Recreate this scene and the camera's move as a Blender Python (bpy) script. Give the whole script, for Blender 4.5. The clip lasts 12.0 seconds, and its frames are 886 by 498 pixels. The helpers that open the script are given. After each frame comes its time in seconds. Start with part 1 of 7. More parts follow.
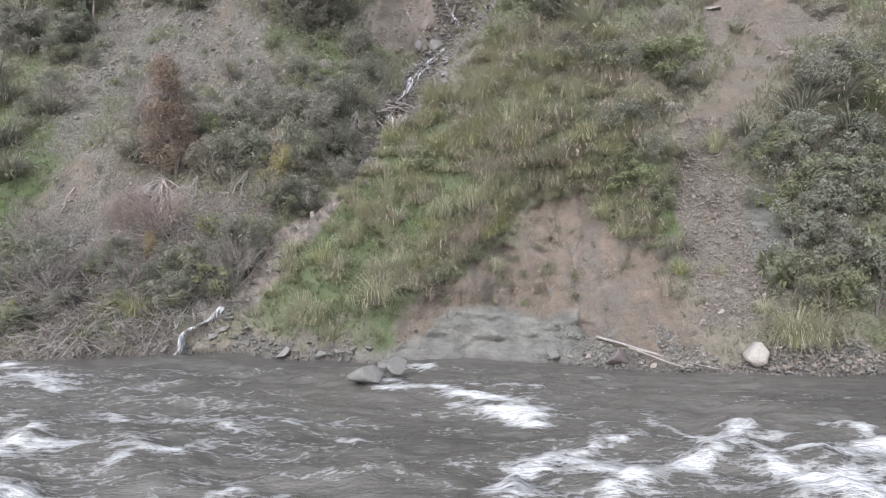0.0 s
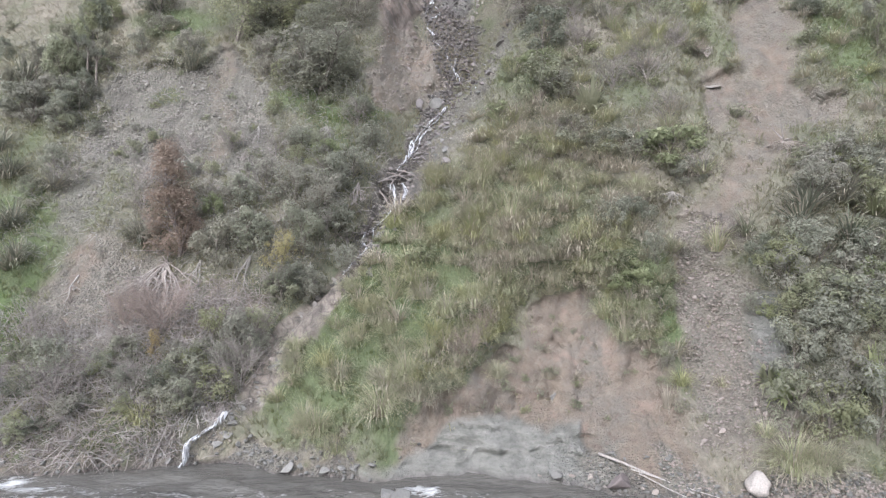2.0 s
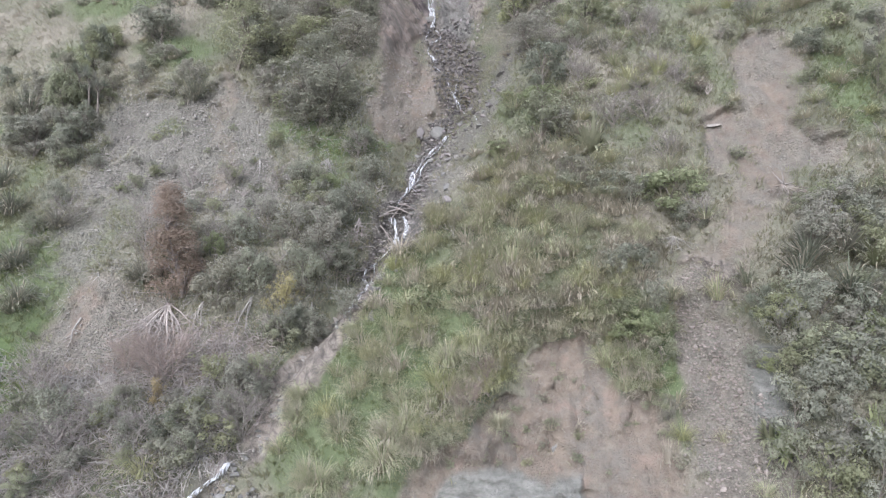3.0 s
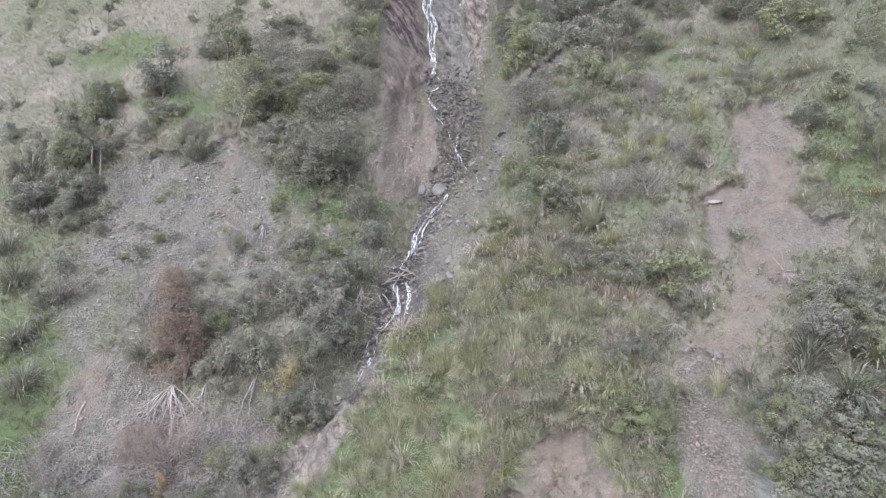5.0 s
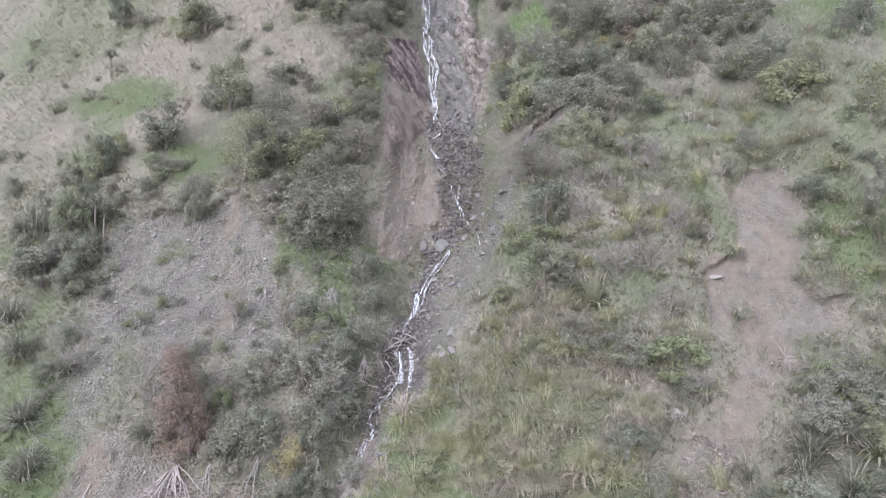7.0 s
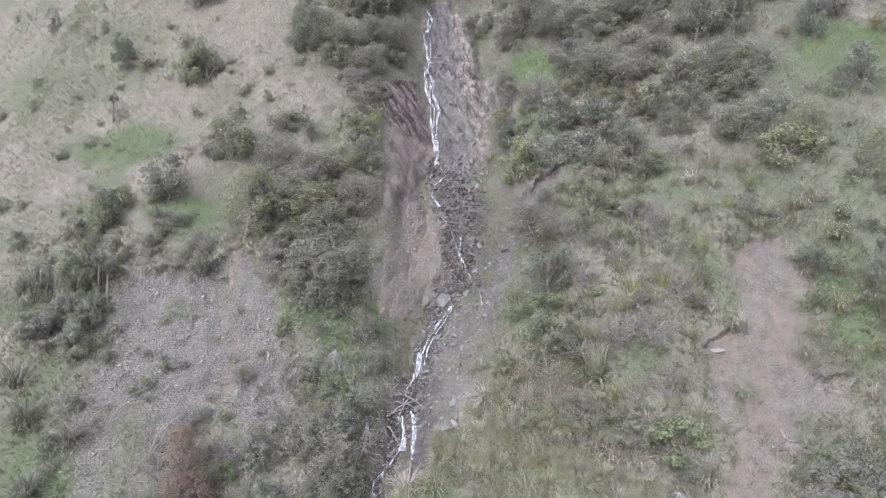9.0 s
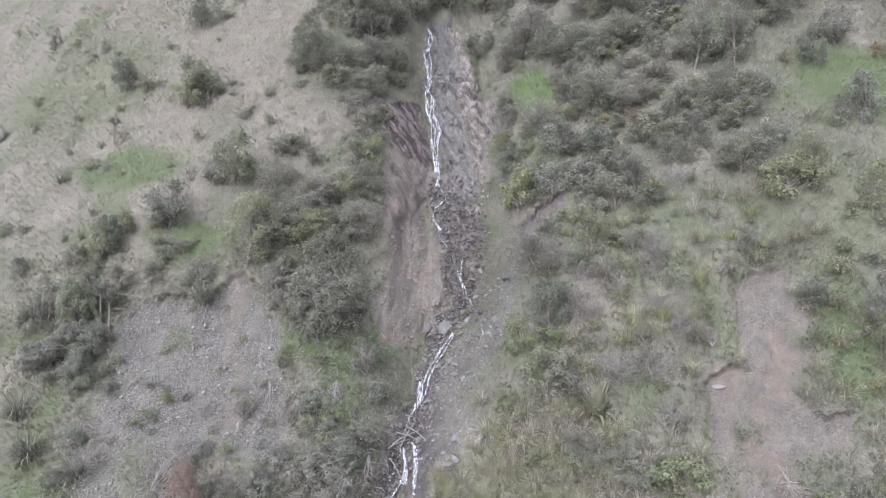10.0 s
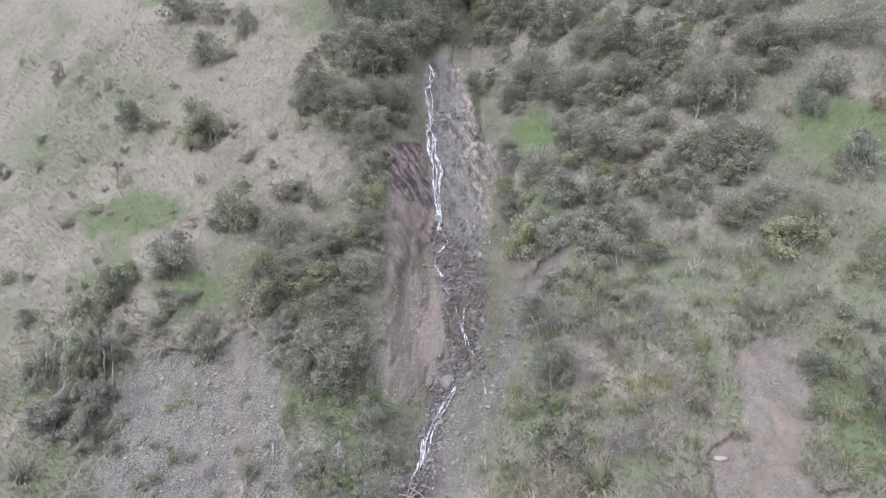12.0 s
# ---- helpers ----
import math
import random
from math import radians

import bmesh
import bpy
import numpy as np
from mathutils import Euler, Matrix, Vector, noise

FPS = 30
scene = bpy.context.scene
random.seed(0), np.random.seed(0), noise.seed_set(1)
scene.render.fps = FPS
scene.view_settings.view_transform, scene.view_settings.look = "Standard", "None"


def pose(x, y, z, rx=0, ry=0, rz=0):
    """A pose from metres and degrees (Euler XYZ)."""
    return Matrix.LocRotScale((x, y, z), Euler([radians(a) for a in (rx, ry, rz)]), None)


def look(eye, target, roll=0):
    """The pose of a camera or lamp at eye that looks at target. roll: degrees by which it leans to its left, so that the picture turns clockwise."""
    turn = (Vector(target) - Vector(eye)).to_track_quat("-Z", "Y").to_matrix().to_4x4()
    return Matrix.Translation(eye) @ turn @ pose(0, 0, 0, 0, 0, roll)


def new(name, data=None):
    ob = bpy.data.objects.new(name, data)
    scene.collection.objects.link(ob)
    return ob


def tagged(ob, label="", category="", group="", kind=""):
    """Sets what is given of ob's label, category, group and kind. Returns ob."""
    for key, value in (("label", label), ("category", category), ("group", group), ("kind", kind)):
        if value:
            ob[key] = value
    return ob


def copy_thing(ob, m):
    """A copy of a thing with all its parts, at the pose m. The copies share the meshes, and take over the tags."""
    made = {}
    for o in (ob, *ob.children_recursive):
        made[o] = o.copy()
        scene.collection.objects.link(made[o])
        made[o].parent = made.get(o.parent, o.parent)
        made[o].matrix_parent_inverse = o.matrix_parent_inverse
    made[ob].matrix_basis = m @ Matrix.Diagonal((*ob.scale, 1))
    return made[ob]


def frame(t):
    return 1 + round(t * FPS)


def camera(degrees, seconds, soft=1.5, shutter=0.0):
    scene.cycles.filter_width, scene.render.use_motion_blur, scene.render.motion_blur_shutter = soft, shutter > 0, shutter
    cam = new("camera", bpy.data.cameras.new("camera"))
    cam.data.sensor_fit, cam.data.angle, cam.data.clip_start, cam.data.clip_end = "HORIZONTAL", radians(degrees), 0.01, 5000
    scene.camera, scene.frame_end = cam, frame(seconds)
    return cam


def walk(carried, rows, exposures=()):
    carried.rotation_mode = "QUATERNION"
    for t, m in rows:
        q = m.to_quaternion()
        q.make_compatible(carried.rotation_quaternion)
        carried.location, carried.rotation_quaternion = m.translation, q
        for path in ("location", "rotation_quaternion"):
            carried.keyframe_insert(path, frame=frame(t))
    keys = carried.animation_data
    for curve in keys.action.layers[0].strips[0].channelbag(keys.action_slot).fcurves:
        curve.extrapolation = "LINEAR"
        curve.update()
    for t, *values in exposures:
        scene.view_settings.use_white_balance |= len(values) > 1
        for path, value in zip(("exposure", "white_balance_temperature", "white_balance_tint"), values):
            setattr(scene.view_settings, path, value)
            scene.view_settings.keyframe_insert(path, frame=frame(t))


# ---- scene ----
# ---- camera: a drone that climbs straight up in front of the hillside ----
cam = camera(70.0, 12.0, soft=1.2)
# seconds, x, y, z, yaw, pitch, lean to the right
ROWS = [
    (0, 0, 0, 5.13, 0, -1.769, 0.376),
    (1, 0.001, 0, 7.465, 0.066, -1.769, 0.481),
    (2, 0.007, 0, 9.784, 0.133, -1.769, 0.587),
    (3, 0.017, 0, 12.088, 0.202, -1.769, 0.692),
    (4, 0.03, 0, 14.377, 0.271, -1.769, 0.798),
    (5, 0.048, 0, 16.65, 0.341, -1.769, 0.903),
    (6, 0.07, 0, 18.907, 0.412, -1.769, 1.009),
    (7, 0.096, 0, 21.15, 0.485, -1.769, 1.114),
    (8, 0.126, 0, 23.377, 0.558, -1.769, 1.219),
    (9, 0.161, 0, 25.588, 0.632, -1.769, 1.325),
    (10, 0.199, 0, 27.784, 0.708, -1.769, 1.43),
    (11, 0.242, 0, 29.965, 0.784, -1.769, 1.536),
    (12, 0.288, 0, 32.13, 0.862, -1.769, 1.641),
]


def view(x, y, z, yaw, pitch, lean):
    a, b = radians(yaw), radians(pitch)
    way = Vector((-math.sin(a) * math.cos(b), math.cos(a) * math.cos(b), math.sin(b)))
    return look((x, y, z), Vector((x, y, z)) + way, -lean)


walk(cam, [(t, view(*row)) for t, *row in ROWS], exposures=((0, 0.78, 6040, 13), (0.9, 0.99, 6030, 13), (3.0, 1.06, 5820, 13), (5.5, 1.06, 5720, 16), (12.0, 0.97, 5660, 17.5)))

# ---- light: a bright overcast sky with a faint, wide sun ----
SUN_UP, SUN_TURN = 42.0, 205.0
world = bpy.data.worlds.new("overcast")
scene.world = world
world.use_nodes = True
sky = world.node_tree.nodes.new("ShaderNodeTexSky")
sky.sky_type = "NISHITA"
sky.sun_disc = False
sky.sun_elevation, sky.sun_rotation = radians(SUN_UP), radians(SUN_TURN)
sky.air_density, sky.dust_density, sky.ozone_density = 1.0, 4.0, 1.0
cloud = world.node_tree.nodes.new("ShaderNodeHueSaturation")
cloud.inputs["Saturation"].default_value = 0.4
world.node_tree.links.new(sky.outputs[0], cloud.inputs["Color"])
world.node_tree.links.new(cloud.outputs[0], world.node_tree.nodes["Background"].inputs["Color"])
world.node_tree.nodes["Background"].inputs["Strength"].default_value = 0.18
sun = new("sun", bpy.data.lights.new("sun", "SUN"))
sun.data.energy, sun.data.angle, sun.data.color = 1.1, radians(80), (1.0, 0.98, 0.95)
a, b = radians(SUN_TURN), radians(SUN_UP)
sun.matrix_world = look((0, 0, 120), Vector((0, 0, 120)) - Vector((math.sin(a) * math.cos(b), math.cos(a) * math.cos(b), math.sin(b))))


# ---- materials ----
def shader(name):
    m = bpy.data.materials.new(name)
    m.use_nodes = True
    return m, m.node_tree, m.node_tree.nodes["Principled BSDF"]


def put(tree, socket, value):
    if isinstance(value, bpy.types.NodeSocket):
        tree.links.new(value, socket)
    else:
        socket.default_value = (*value, 1.0) if isinstance(value, tuple) and len(value) == 3 and socket.type == "RGBA" else value


def node(tree, kind, values=None, out=0):
    n = tree.nodes.new("ShaderNode" + kind)
    for key, value in (values or {}).items():
        put(tree, n.inputs[key], value)
    return n.outputs[out]


def noise_of(tree, scale, detail=5.0, vector=None, rough_=0.55):
    values = {"Scale": scale, "Detail": detail, "Roughness": rough_}
    if vector is not None:
        values["Vector"] = vector
    return node(tree, "TexNoise", values)


def sums(tree, op, a, b=0.0):
    n = tree.nodes.new("ShaderNodeMath")
    n.operation = op
    n.use_clamp = False
    put(tree, n.inputs[0], a)
    put(tree, n.inputs[1], b)
    return n.outputs[0]


def ramp(tree, value, low, high, to_low=0.0, to_high=1.0):
    n = tree.nodes.new("ShaderNodeMapRange")
    for k, v in enumerate((value, low, high, to_low, to_high)):
        put(tree, n.inputs[k], v)
    return n.outputs[0]


def blend(tree, factor, a, b, mode="MIX"):
    n = tree.nodes.new("ShaderNodeMix")
    n.data_type, n.blend_type, n.clamp_factor = "RGBA", mode, True
    put(tree, n.inputs[0], factor)
    put(tree, n.inputs[6], a)
    put(tree, n.inputs[7], b)
    return n.outputs[2]


def attribute(tree, name):
    n = tree.nodes.new("ShaderNodeVertexColor")
    n.layer_name = name
    parts_ = tree.nodes.new("ShaderNodeSeparateColor")
    tree.links.new(n.outputs["Color"], parts_.inputs[0])
    return parts_.outputs[0], parts_.outputs[1], parts_.outputs[2], n.outputs["Alpha"]


def relief(tree, bsdf, height, strength=0.5, distance=0.05):
    n = tree.nodes.new("ShaderNodeBump")
    n.inputs["Strength"].default_value, n.inputs["Distance"].default_value = strength, distance
    tree.links.new(height, n.inputs["Height"])
    tree.links.new(n.outputs[0], bsdf.inputs["Normal"])


def place(tree):
    return node(tree, "TexCoord", None, 3)


def scaled(tree, vector, size):
    n = tree.nodes.new("ShaderNodeMapping")
    tree.links.new(vector, n.inputs[0])
    n.inputs["Scale"].default_value = size
    return n.outputs[0]


def leaning(tree, vector, turn, size):
    """Stretched along beds that dip to one side."""
    n = tree.nodes.new("ShaderNodeMapping")
    n.vector_type = "TEXTURE"
    tree.links.new(vector, n.inputs[0])
    n.inputs["Rotation"].default_value = (0, radians(turn), 0)
    n.inputs["Scale"].default_value = size
    return n.outputs[0]


def ground_material():
    m, t, bsdf = shader("hillside")
    at = place(t)
    scree, clay, rock, dark = attribute(t, "soil")
    purple, tan, lush, dry = attribute(t, "hue")
    big, mid, fine = noise_of(t, 0.25, 5, at), noise_of(t, 1.6, 6, at), noise_of(t, 11, 6, at)
    combed = noise_of(t, 1.0, 6, scaled(t, at, (9.0, 4.0, 2.4)), 0.62)
    green = blend(t, ramp(t, combed, 0.36, 0.64), (0.07, 0.073, 0.05), (0.135, 0.136, 0.097))
    straw = blend(t, ramp(t, combed, 0.36, 0.64), (0.112, 0.103, 0.079), (0.208, 0.189, 0.151))
    straw = blend(t, ramp(t, noise_of(t, 0.33, 5, at, 0.65), 0.54, 0.70, 0.0, 0.55), straw, (0.17, 0.146, 0.125))
    turf = blend(t, ramp(t, sums(t, "ADD", dry, sums(t, "MULTIPLY", sums(t, "SUBTRACT", mid, 0.5), 1.4)), 0.1, 0.9), green, straw)
    turf = blend(t, lush, turf, blend(t, ramp(t, fine, 0.35, 0.65), (0.054, 0.074, 0.031), (0.094, 0.126, 0.055)))
    # scree: chips of stone in two sizes
    chips = t.nodes.new("ShaderNodeTexVoronoi")
    put(t, chips.inputs["Vector"], at)
    chips.inputs["Scale"].default_value = 7.0
    chips.inputs["Randomness"].default_value = 1.0
    chip_tone = node(t, "SeparateColor", {0: chips.outputs["Color"]})
    stones = blend(t, chip_tone, (0.134, 0.126, 0.107), (0.272, 0.256, 0.217))
    stones = blend(t, ramp(t, big, 0.4, 0.65), stones, (0.197, 0.186, 0.157))
    stones = blend(t, ramp(t, noise_of(t, 0.8, 6, at, 0.65), 0.5, 0.66, 0, 0.8), stones, (0.148, 0.139, 0.119))
    stones = blend(t, ramp(t, noise_of(t, 0.4, 6, at, 0.62), 0.5, 0.62, 0, 0.5), stones, (0.12, 0.107, 0.094))
    stones = blend(t, ramp(t, fine, 0.4, 0.75, 0, 0.5), stones, (0.10, 0.095, 0.09))
    earth = blend(t, ramp(t, mid, 0.3, 0.7), (0.207, 0.170, 0.137), (0.158, 0.135, 0.113))
    streaks = noise_of(t, 1.0, 3, scaled(t, at, (1.8, 1.8, 0.5)))
    earth = blend(t, ramp(t, streaks, 0.40, 0.72), earth, (0.205, 0.168, 0.132))
    earth = blend(t, ramp(t, fine, 0.58, 0.8, 0, 0.35), earth, (0.189, 0.178, 0.156))
    earth = blend(t, ramp(t, noise_of(t, 0.5, 5, at, 0.6), 0.46, 0.62), earth, (0.165, 0.149, 0.129))
    earth = blend(t, ramp(t, noise_of(t, 2.3, 6, at, 0.7), 0.50, 0.66, 0, 0.85), earth, (0.142, 0.113, 0.089))
    earth = blend(t, ramp(t, noise_of(t, 1.2, 6, scaled(t, at, (1.0, 1.0, 1.7)), 0.7), 0.54, 0.66, 0, 0.7), earth, (0.225, 0.202, 0.166))
    earth = blend(t, ramp(t, noise_of(t, 0.9, 4, scaled(t, at, (1.0, 1.0, 0.6)), 0.6), 0.56, 0.68, 0, 0.8), earth, (0.237, 0.182, 0.149))
    grit = t.nodes.new("ShaderNodeTexVoronoi")
    put(t, grit.inputs["Vector"], at)
    grit.inputs["Scale"].default_value = 17.0
    earth = blend(t, ramp(t, node(t, "SeparateColor", {0: grit.outputs["Color"]}, 1), 0.80, 0.97, 0, 0.14), earth, (0.249, 0.225, 0.193))
    earth = blend(t, ramp(t, node(t, "SeparateColor", {0: grit.outputs["Color"]}, 2), 0.8, 0.95, 0, 0.16), earth, (0.109, 0.097, 0.085))
    cracks = noise_of(t, 1.3, 8, scaled(t, at, (1.0, 1.0, 3.0)), 0.65)
    stone = blend(t, ramp(t, cracks, 0.38, 0.62), (0.135, 0.134, 0.12), (0.215, 0.212, 0.192))
    beds = noise_of(t, 1.0, 8, leaning(t, at, -30, (0.60, 0.9, 2.8)), 0.7)
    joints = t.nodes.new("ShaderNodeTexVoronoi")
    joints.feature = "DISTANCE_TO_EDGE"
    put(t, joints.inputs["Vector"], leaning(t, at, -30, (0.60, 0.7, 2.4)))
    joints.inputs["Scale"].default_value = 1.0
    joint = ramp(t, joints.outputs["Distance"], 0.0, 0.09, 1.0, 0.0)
    colour = blend(t, clay, turf, earth)
    colour = blend(t, scree, colour, stones)
    colour = blend(t, rock, colour, stone)
    colour = blend(t, purple, colour, blend(t, ramp(t, beds, 0.43, 0.57), (0.075, 0.061, 0.059), (0.255, 0.209, 0.190)))
    colour = blend(t, tan, colour, blend(t, ramp(t, beds, 0.38, 0.6), (0.10, 0.09, 0.08), (0.30, 0.262, 0.225)))
    # tone of wet rock, also used as painted shade in the scar's hollow
    wet = blend(t, ramp(t, beds, 0.38, 0.62), (0.045, 0.04, 0.04), (0.15, 0.13, 0.123))
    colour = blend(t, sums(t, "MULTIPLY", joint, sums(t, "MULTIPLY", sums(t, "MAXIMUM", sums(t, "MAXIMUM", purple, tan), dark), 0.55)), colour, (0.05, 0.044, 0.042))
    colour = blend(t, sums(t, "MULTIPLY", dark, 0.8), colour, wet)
    colour = blend(t, 1.0, colour, blend(t, big, (0.82, 0.82, 0.82), (1.15, 1.15, 1.15)), "MULTIPLY")
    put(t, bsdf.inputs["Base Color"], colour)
    put(t, bsdf.inputs["Roughness"], ramp(t, dark, 0.0, 1.0, 0.95, 0.6))
    bsdf.inputs["Specular IOR Level"].default_value = 0.25
    bare_ = sums(t, "MAXIMUM", sums(t, "MAXIMUM", scree, clay), sums(t, "MAXIMUM", rock, sums(t, "MAXIMUM", purple, tan)))
    height = sums(t, "ADD", sums(t, "MULTIPLY", fine, sums(t, "MULTIPLY", ramp(t, bare_, 0.0, 1.0, 0.3, 1.0), ramp(t, rock, 0.0, 1.0, 1.0, 0.45))), sums(t, "ADD", sums(t, "MULTIPLY", sums(t, "ADD", cracks, beds), sums(t, "MAXIMUM", rock, sums(t, "MAXIMUM", purple, tan))), sums(t, "MULTIPLY", chips.outputs["Distance"], scree)))
    relief(t, bsdf, height, 1.0, 0.2)
    return m


def leaf_material(name, a, b, through_=0.5, tip=None, gloss=0.75):
    """Leaves: two tones by plant and by leaf, a little light passes through."""
    m, t, bsdf = shader(name)
    who = t.nodes.new("ShaderNodeObjectInfo").outputs["Random"]
    each = t.nodes.new("ShaderNodeNewGeometry").outputs["Random Per Island"]
    patch = noise_of(t, 1.1, 3, place(t))
    tone = attribute(t, "tone")[0]
    f = sums(t, "ADD", sums(t, "MULTIPLY", who, 0.3), sums(t, "ADD", sums(t, "MULTIPLY", each, 0.18), sums(t, "ADD", sums(t, "MULTIPLY", tone, 0.45), sums(t, "MULTIPLY", sums(t, "SUBTRACT", patch, 0.5), 0.6))))
    colour = blend(t, f, a, b)
    kind_ = sums(t, "FRACT", sums(t, "MULTIPLY", who, 7.31))
    colour = blend(t, ramp(t, kind_, 0.60, 0.95, 0.0, 0.5), colour, (0.30, 0.272, 0.24))
    colour = blend(t, ramp(t, kind_, 0.26, 0.0, 0.0, 0.6), colour, (0.30, 0.31, 0.16))
    if tip:
        colour = blend(t, ramp(t, each, 0.80, 0.86), colour, tip)
    put(t, bsdf.inputs["Base Color"], colour)
    bsdf.inputs["Roughness"].default_value = gloss
    bsdf.inputs["Specular IOR Level"].default_value = 0.12
    glow = t.nodes.new("ShaderNodeBsdfTranslucent")
    put(t, glow.inputs["Color"], colour)
    mix = t.nodes.new("ShaderNodeMixShader")
    mix.inputs[0].default_value = through_
    t.links.new(bsdf.outputs[0], mix.inputs[1])
    t.links.new(glow.outputs[0], mix.inputs[2])
    t.links.new(mix.outputs[0], t.nodes["Material Output"].inputs["Surface"])
    return m


def bark_material(name, a, b):
    m, t, bsdf = shader(name)
    at = place(t)
    f = noise_of(t, 3.0, 6, scaled(t, at, (4, 4, 0.8)))
    who = t.nodes.new("ShaderNodeObjectInfo").outputs["Random"]
    colour = blend(t, ramp(t, f, 0.3, 0.7), a, b)
    colour = blend(t, sums(t, "MULTIPLY", who, 0.35), colour, (0.10, 0.09, 0.08))
    put(t, bsdf.inputs["Base Color"], colour)
    bsdf.inputs["Roughness"].default_value = 0.9
    relief(t, bsdf, f, 0.6, 0.03)
    return m


def stone_material(name, a, b, spot_=(0.4, 0.39, 0.37), wet=0.0):
    m, t, bsdf = shader(name)
    at = place(t)
    who = t.nodes.new("ShaderNodeObjectInfo").outputs["Random"]
    each = t.nodes.new("ShaderNodeNewGeometry").outputs["Random Per Island"]
    f, fine = noise_of(t, 1.7, 6, at), noise_of(t, 14, 5, at)
    colour = blend(t, sums(t, "ADD", sums(t, "MULTIPLY", each, 0.5), sums(t, "MULTIPLY", who, 0.5)), a, b)
    colour = blend(t, ramp(t, f, 0.45, 0.75, 0, 0.6), colour, spot_)
    colour = blend(t, ramp(t, fine, 0.35, 0.65, 0.35, 0.0), colour, (0.09, 0.085, 0.08))
    put(t, bsdf.inputs["Base Color"], colour)
    bsdf.inputs["Roughness"].default_value = 0.9 - 0.5 * wet
    relief(t, bsdf, sums(t, "ADD", f, fine), 0.7, 0.05)
    return m


def blade_material(name):
    """Grass: the colour of each blade comes from its tint layer, paler towards old tips."""
    m, t, bsdf = shader(name)
    g, d, l, tipv = attribute(t, "tint")
    colour = blend(t, g, (0.175, 0.176, 0.1), (0.3, 0.29, 0.185))
    colour = blend(t, l, colour, (0.195, 0.238, 0.098))
    old = blend(t, ramp(t, noise_of(t, 0.55, 4, place(t), 0.6), 0.42, 0.6), (0.296, 0.268, 0.214), (0.25, 0.209, 0.176))
    colour = blend(t, d, colour, old)
    colour = blend(t, sums(t, "MULTIPLY", tipv, 0.3), colour, (0.27, 0.25, 0.212))
    put(t, bsdf.inputs["Base Color"], colour)
    bsdf.inputs["Roughness"].default_value = 0.7
    bsdf.inputs["Specular IOR Level"].default_value = 0.2
    glow = t.nodes.new("ShaderNodeBsdfTranslucent")
    put(t, glow.inputs["Color"], colour)
    mix = t.nodes.new("ShaderNodeMixShader")
    mix.inputs[0].default_value = 0.66
    t.links.new(bsdf.outputs[0], mix.inputs[1])
    t.links.new(glow.outputs[0], mix.inputs[2])
    t.links.new(mix.outputs[0], t.nodes["Material Output"].inputs["Surface"])
    return m


def river_material():
    m, t, bsdf = shader("river_water")
    at = place(t)
    foam, silt, still, _ = attribute(t, "foam")
    torn = blend(t, 0.10, scaled(t, at, (0.55, 1.5, 1.0)), node(t, "TexNoise", {"Scale": 1.3, "Detail": 3.0, "Vector": at}, 1), "ADD")

    def ridge(v, thin):
        off = sums(t, "ABSOLUTE", sums(t, "SUBTRACT", v, 0.5))
        return sums(t, "MAXIMUM", sums(t, "SUBTRACT", 1.0, sums(t, "MULTIPLY", off, thin)), 0.0)

    lace = ridge(noise_of(t, 1.3, 6, torn, 0.62), 9.0)
    fine = ridge(noise_of(t, 4.2, 5, torn, 0.62), 7.0)
    spray = noise_of(t, 9.0, 4, torn, 0.65)
    web = sums(t, "ADD", sums(t, "MULTIPLY", lace, 0.42), sums(t, "ADD", sums(t, "MULTIPLY", fine, 0.30), sums(t, "MULTIPLY", sums(t, "SUBTRACT", spray, 0.5), 0.9)))
    white = ramp(t, sums(t, "ADD", foam, web), 0.72, 1.52)
    murk = blend(t, silt, (0.07, 0.067, 0.059), (0.11, 0.104, 0.092))
    murk = blend(t, ramp(t, noise_of(t, 2.2, 5, torn, 0.6), 0.35, 0.65, 0.0, 0.4), murk, (0.14, 0.137, 0.127))
    put(t, bsdf.inputs["Base Color"], blend(t, white, murk, (0.64, 0.65, 0.65)))
    put(t, bsdf.inputs["Roughness"], ramp(t, white, 0, 0.6, 0.12, 0.75))
    bsdf.inputs["IOR"].default_value = 1.33
    ripples = noise_of(t, 2.6, 6, torn, 0.64)
    relief(t, bsdf, sums(t, "ADD", ripples, sums(t, "MULTIPLY", white, 0.5)), 0.75, 0.22)
    return m


def whitewater_material():
    m, t, bsdf = shader("falling_water")
    at = place(t)
    f = noise_of(t, 3.0, 6, scaled(t, at, (5.0, 1.0, 0.4)), 0.6)
    put(t, bsdf.inputs["Base Color"], blend(t, ramp(t, f, 0.40, 0.60), (0.22, 0.22, 0.23), (0.66, 0.68, 0.70)))
    bsdf.inputs["Roughness"].default_value = 0.45
    relief(t, bsdf, f, 0.8, 0.08)
    gaps = noise_of(t, 2.2, 5, scaled(t, at, (5.0, 1.0, 0.32)), 0.65)
    clear = t.nodes.new("ShaderNodeBsdfTransparent")
    mix = t.nodes.new("ShaderNodeMixShader")
    put(t, mix.inputs[0], ramp(t, gaps, 0.38, 0.54))
    t.links.new(clear.outputs[0], mix.inputs[1])
    t.links.new(bsdf.outputs[0], mix.inputs[2])
    t.links.new(mix.outputs[0], t.nodes["Material Output"].inputs["Surface"])
    return m


GROUND = ground_material()

# ---- lie of the land: y of the hillside as a function of x and height ----
def hashed(ix, iy, seed):
    v = np.sin(ix * 127.1 + iy * 311.7 + seed * 74.7) * 43758.5453
    return v - np.floor(v)


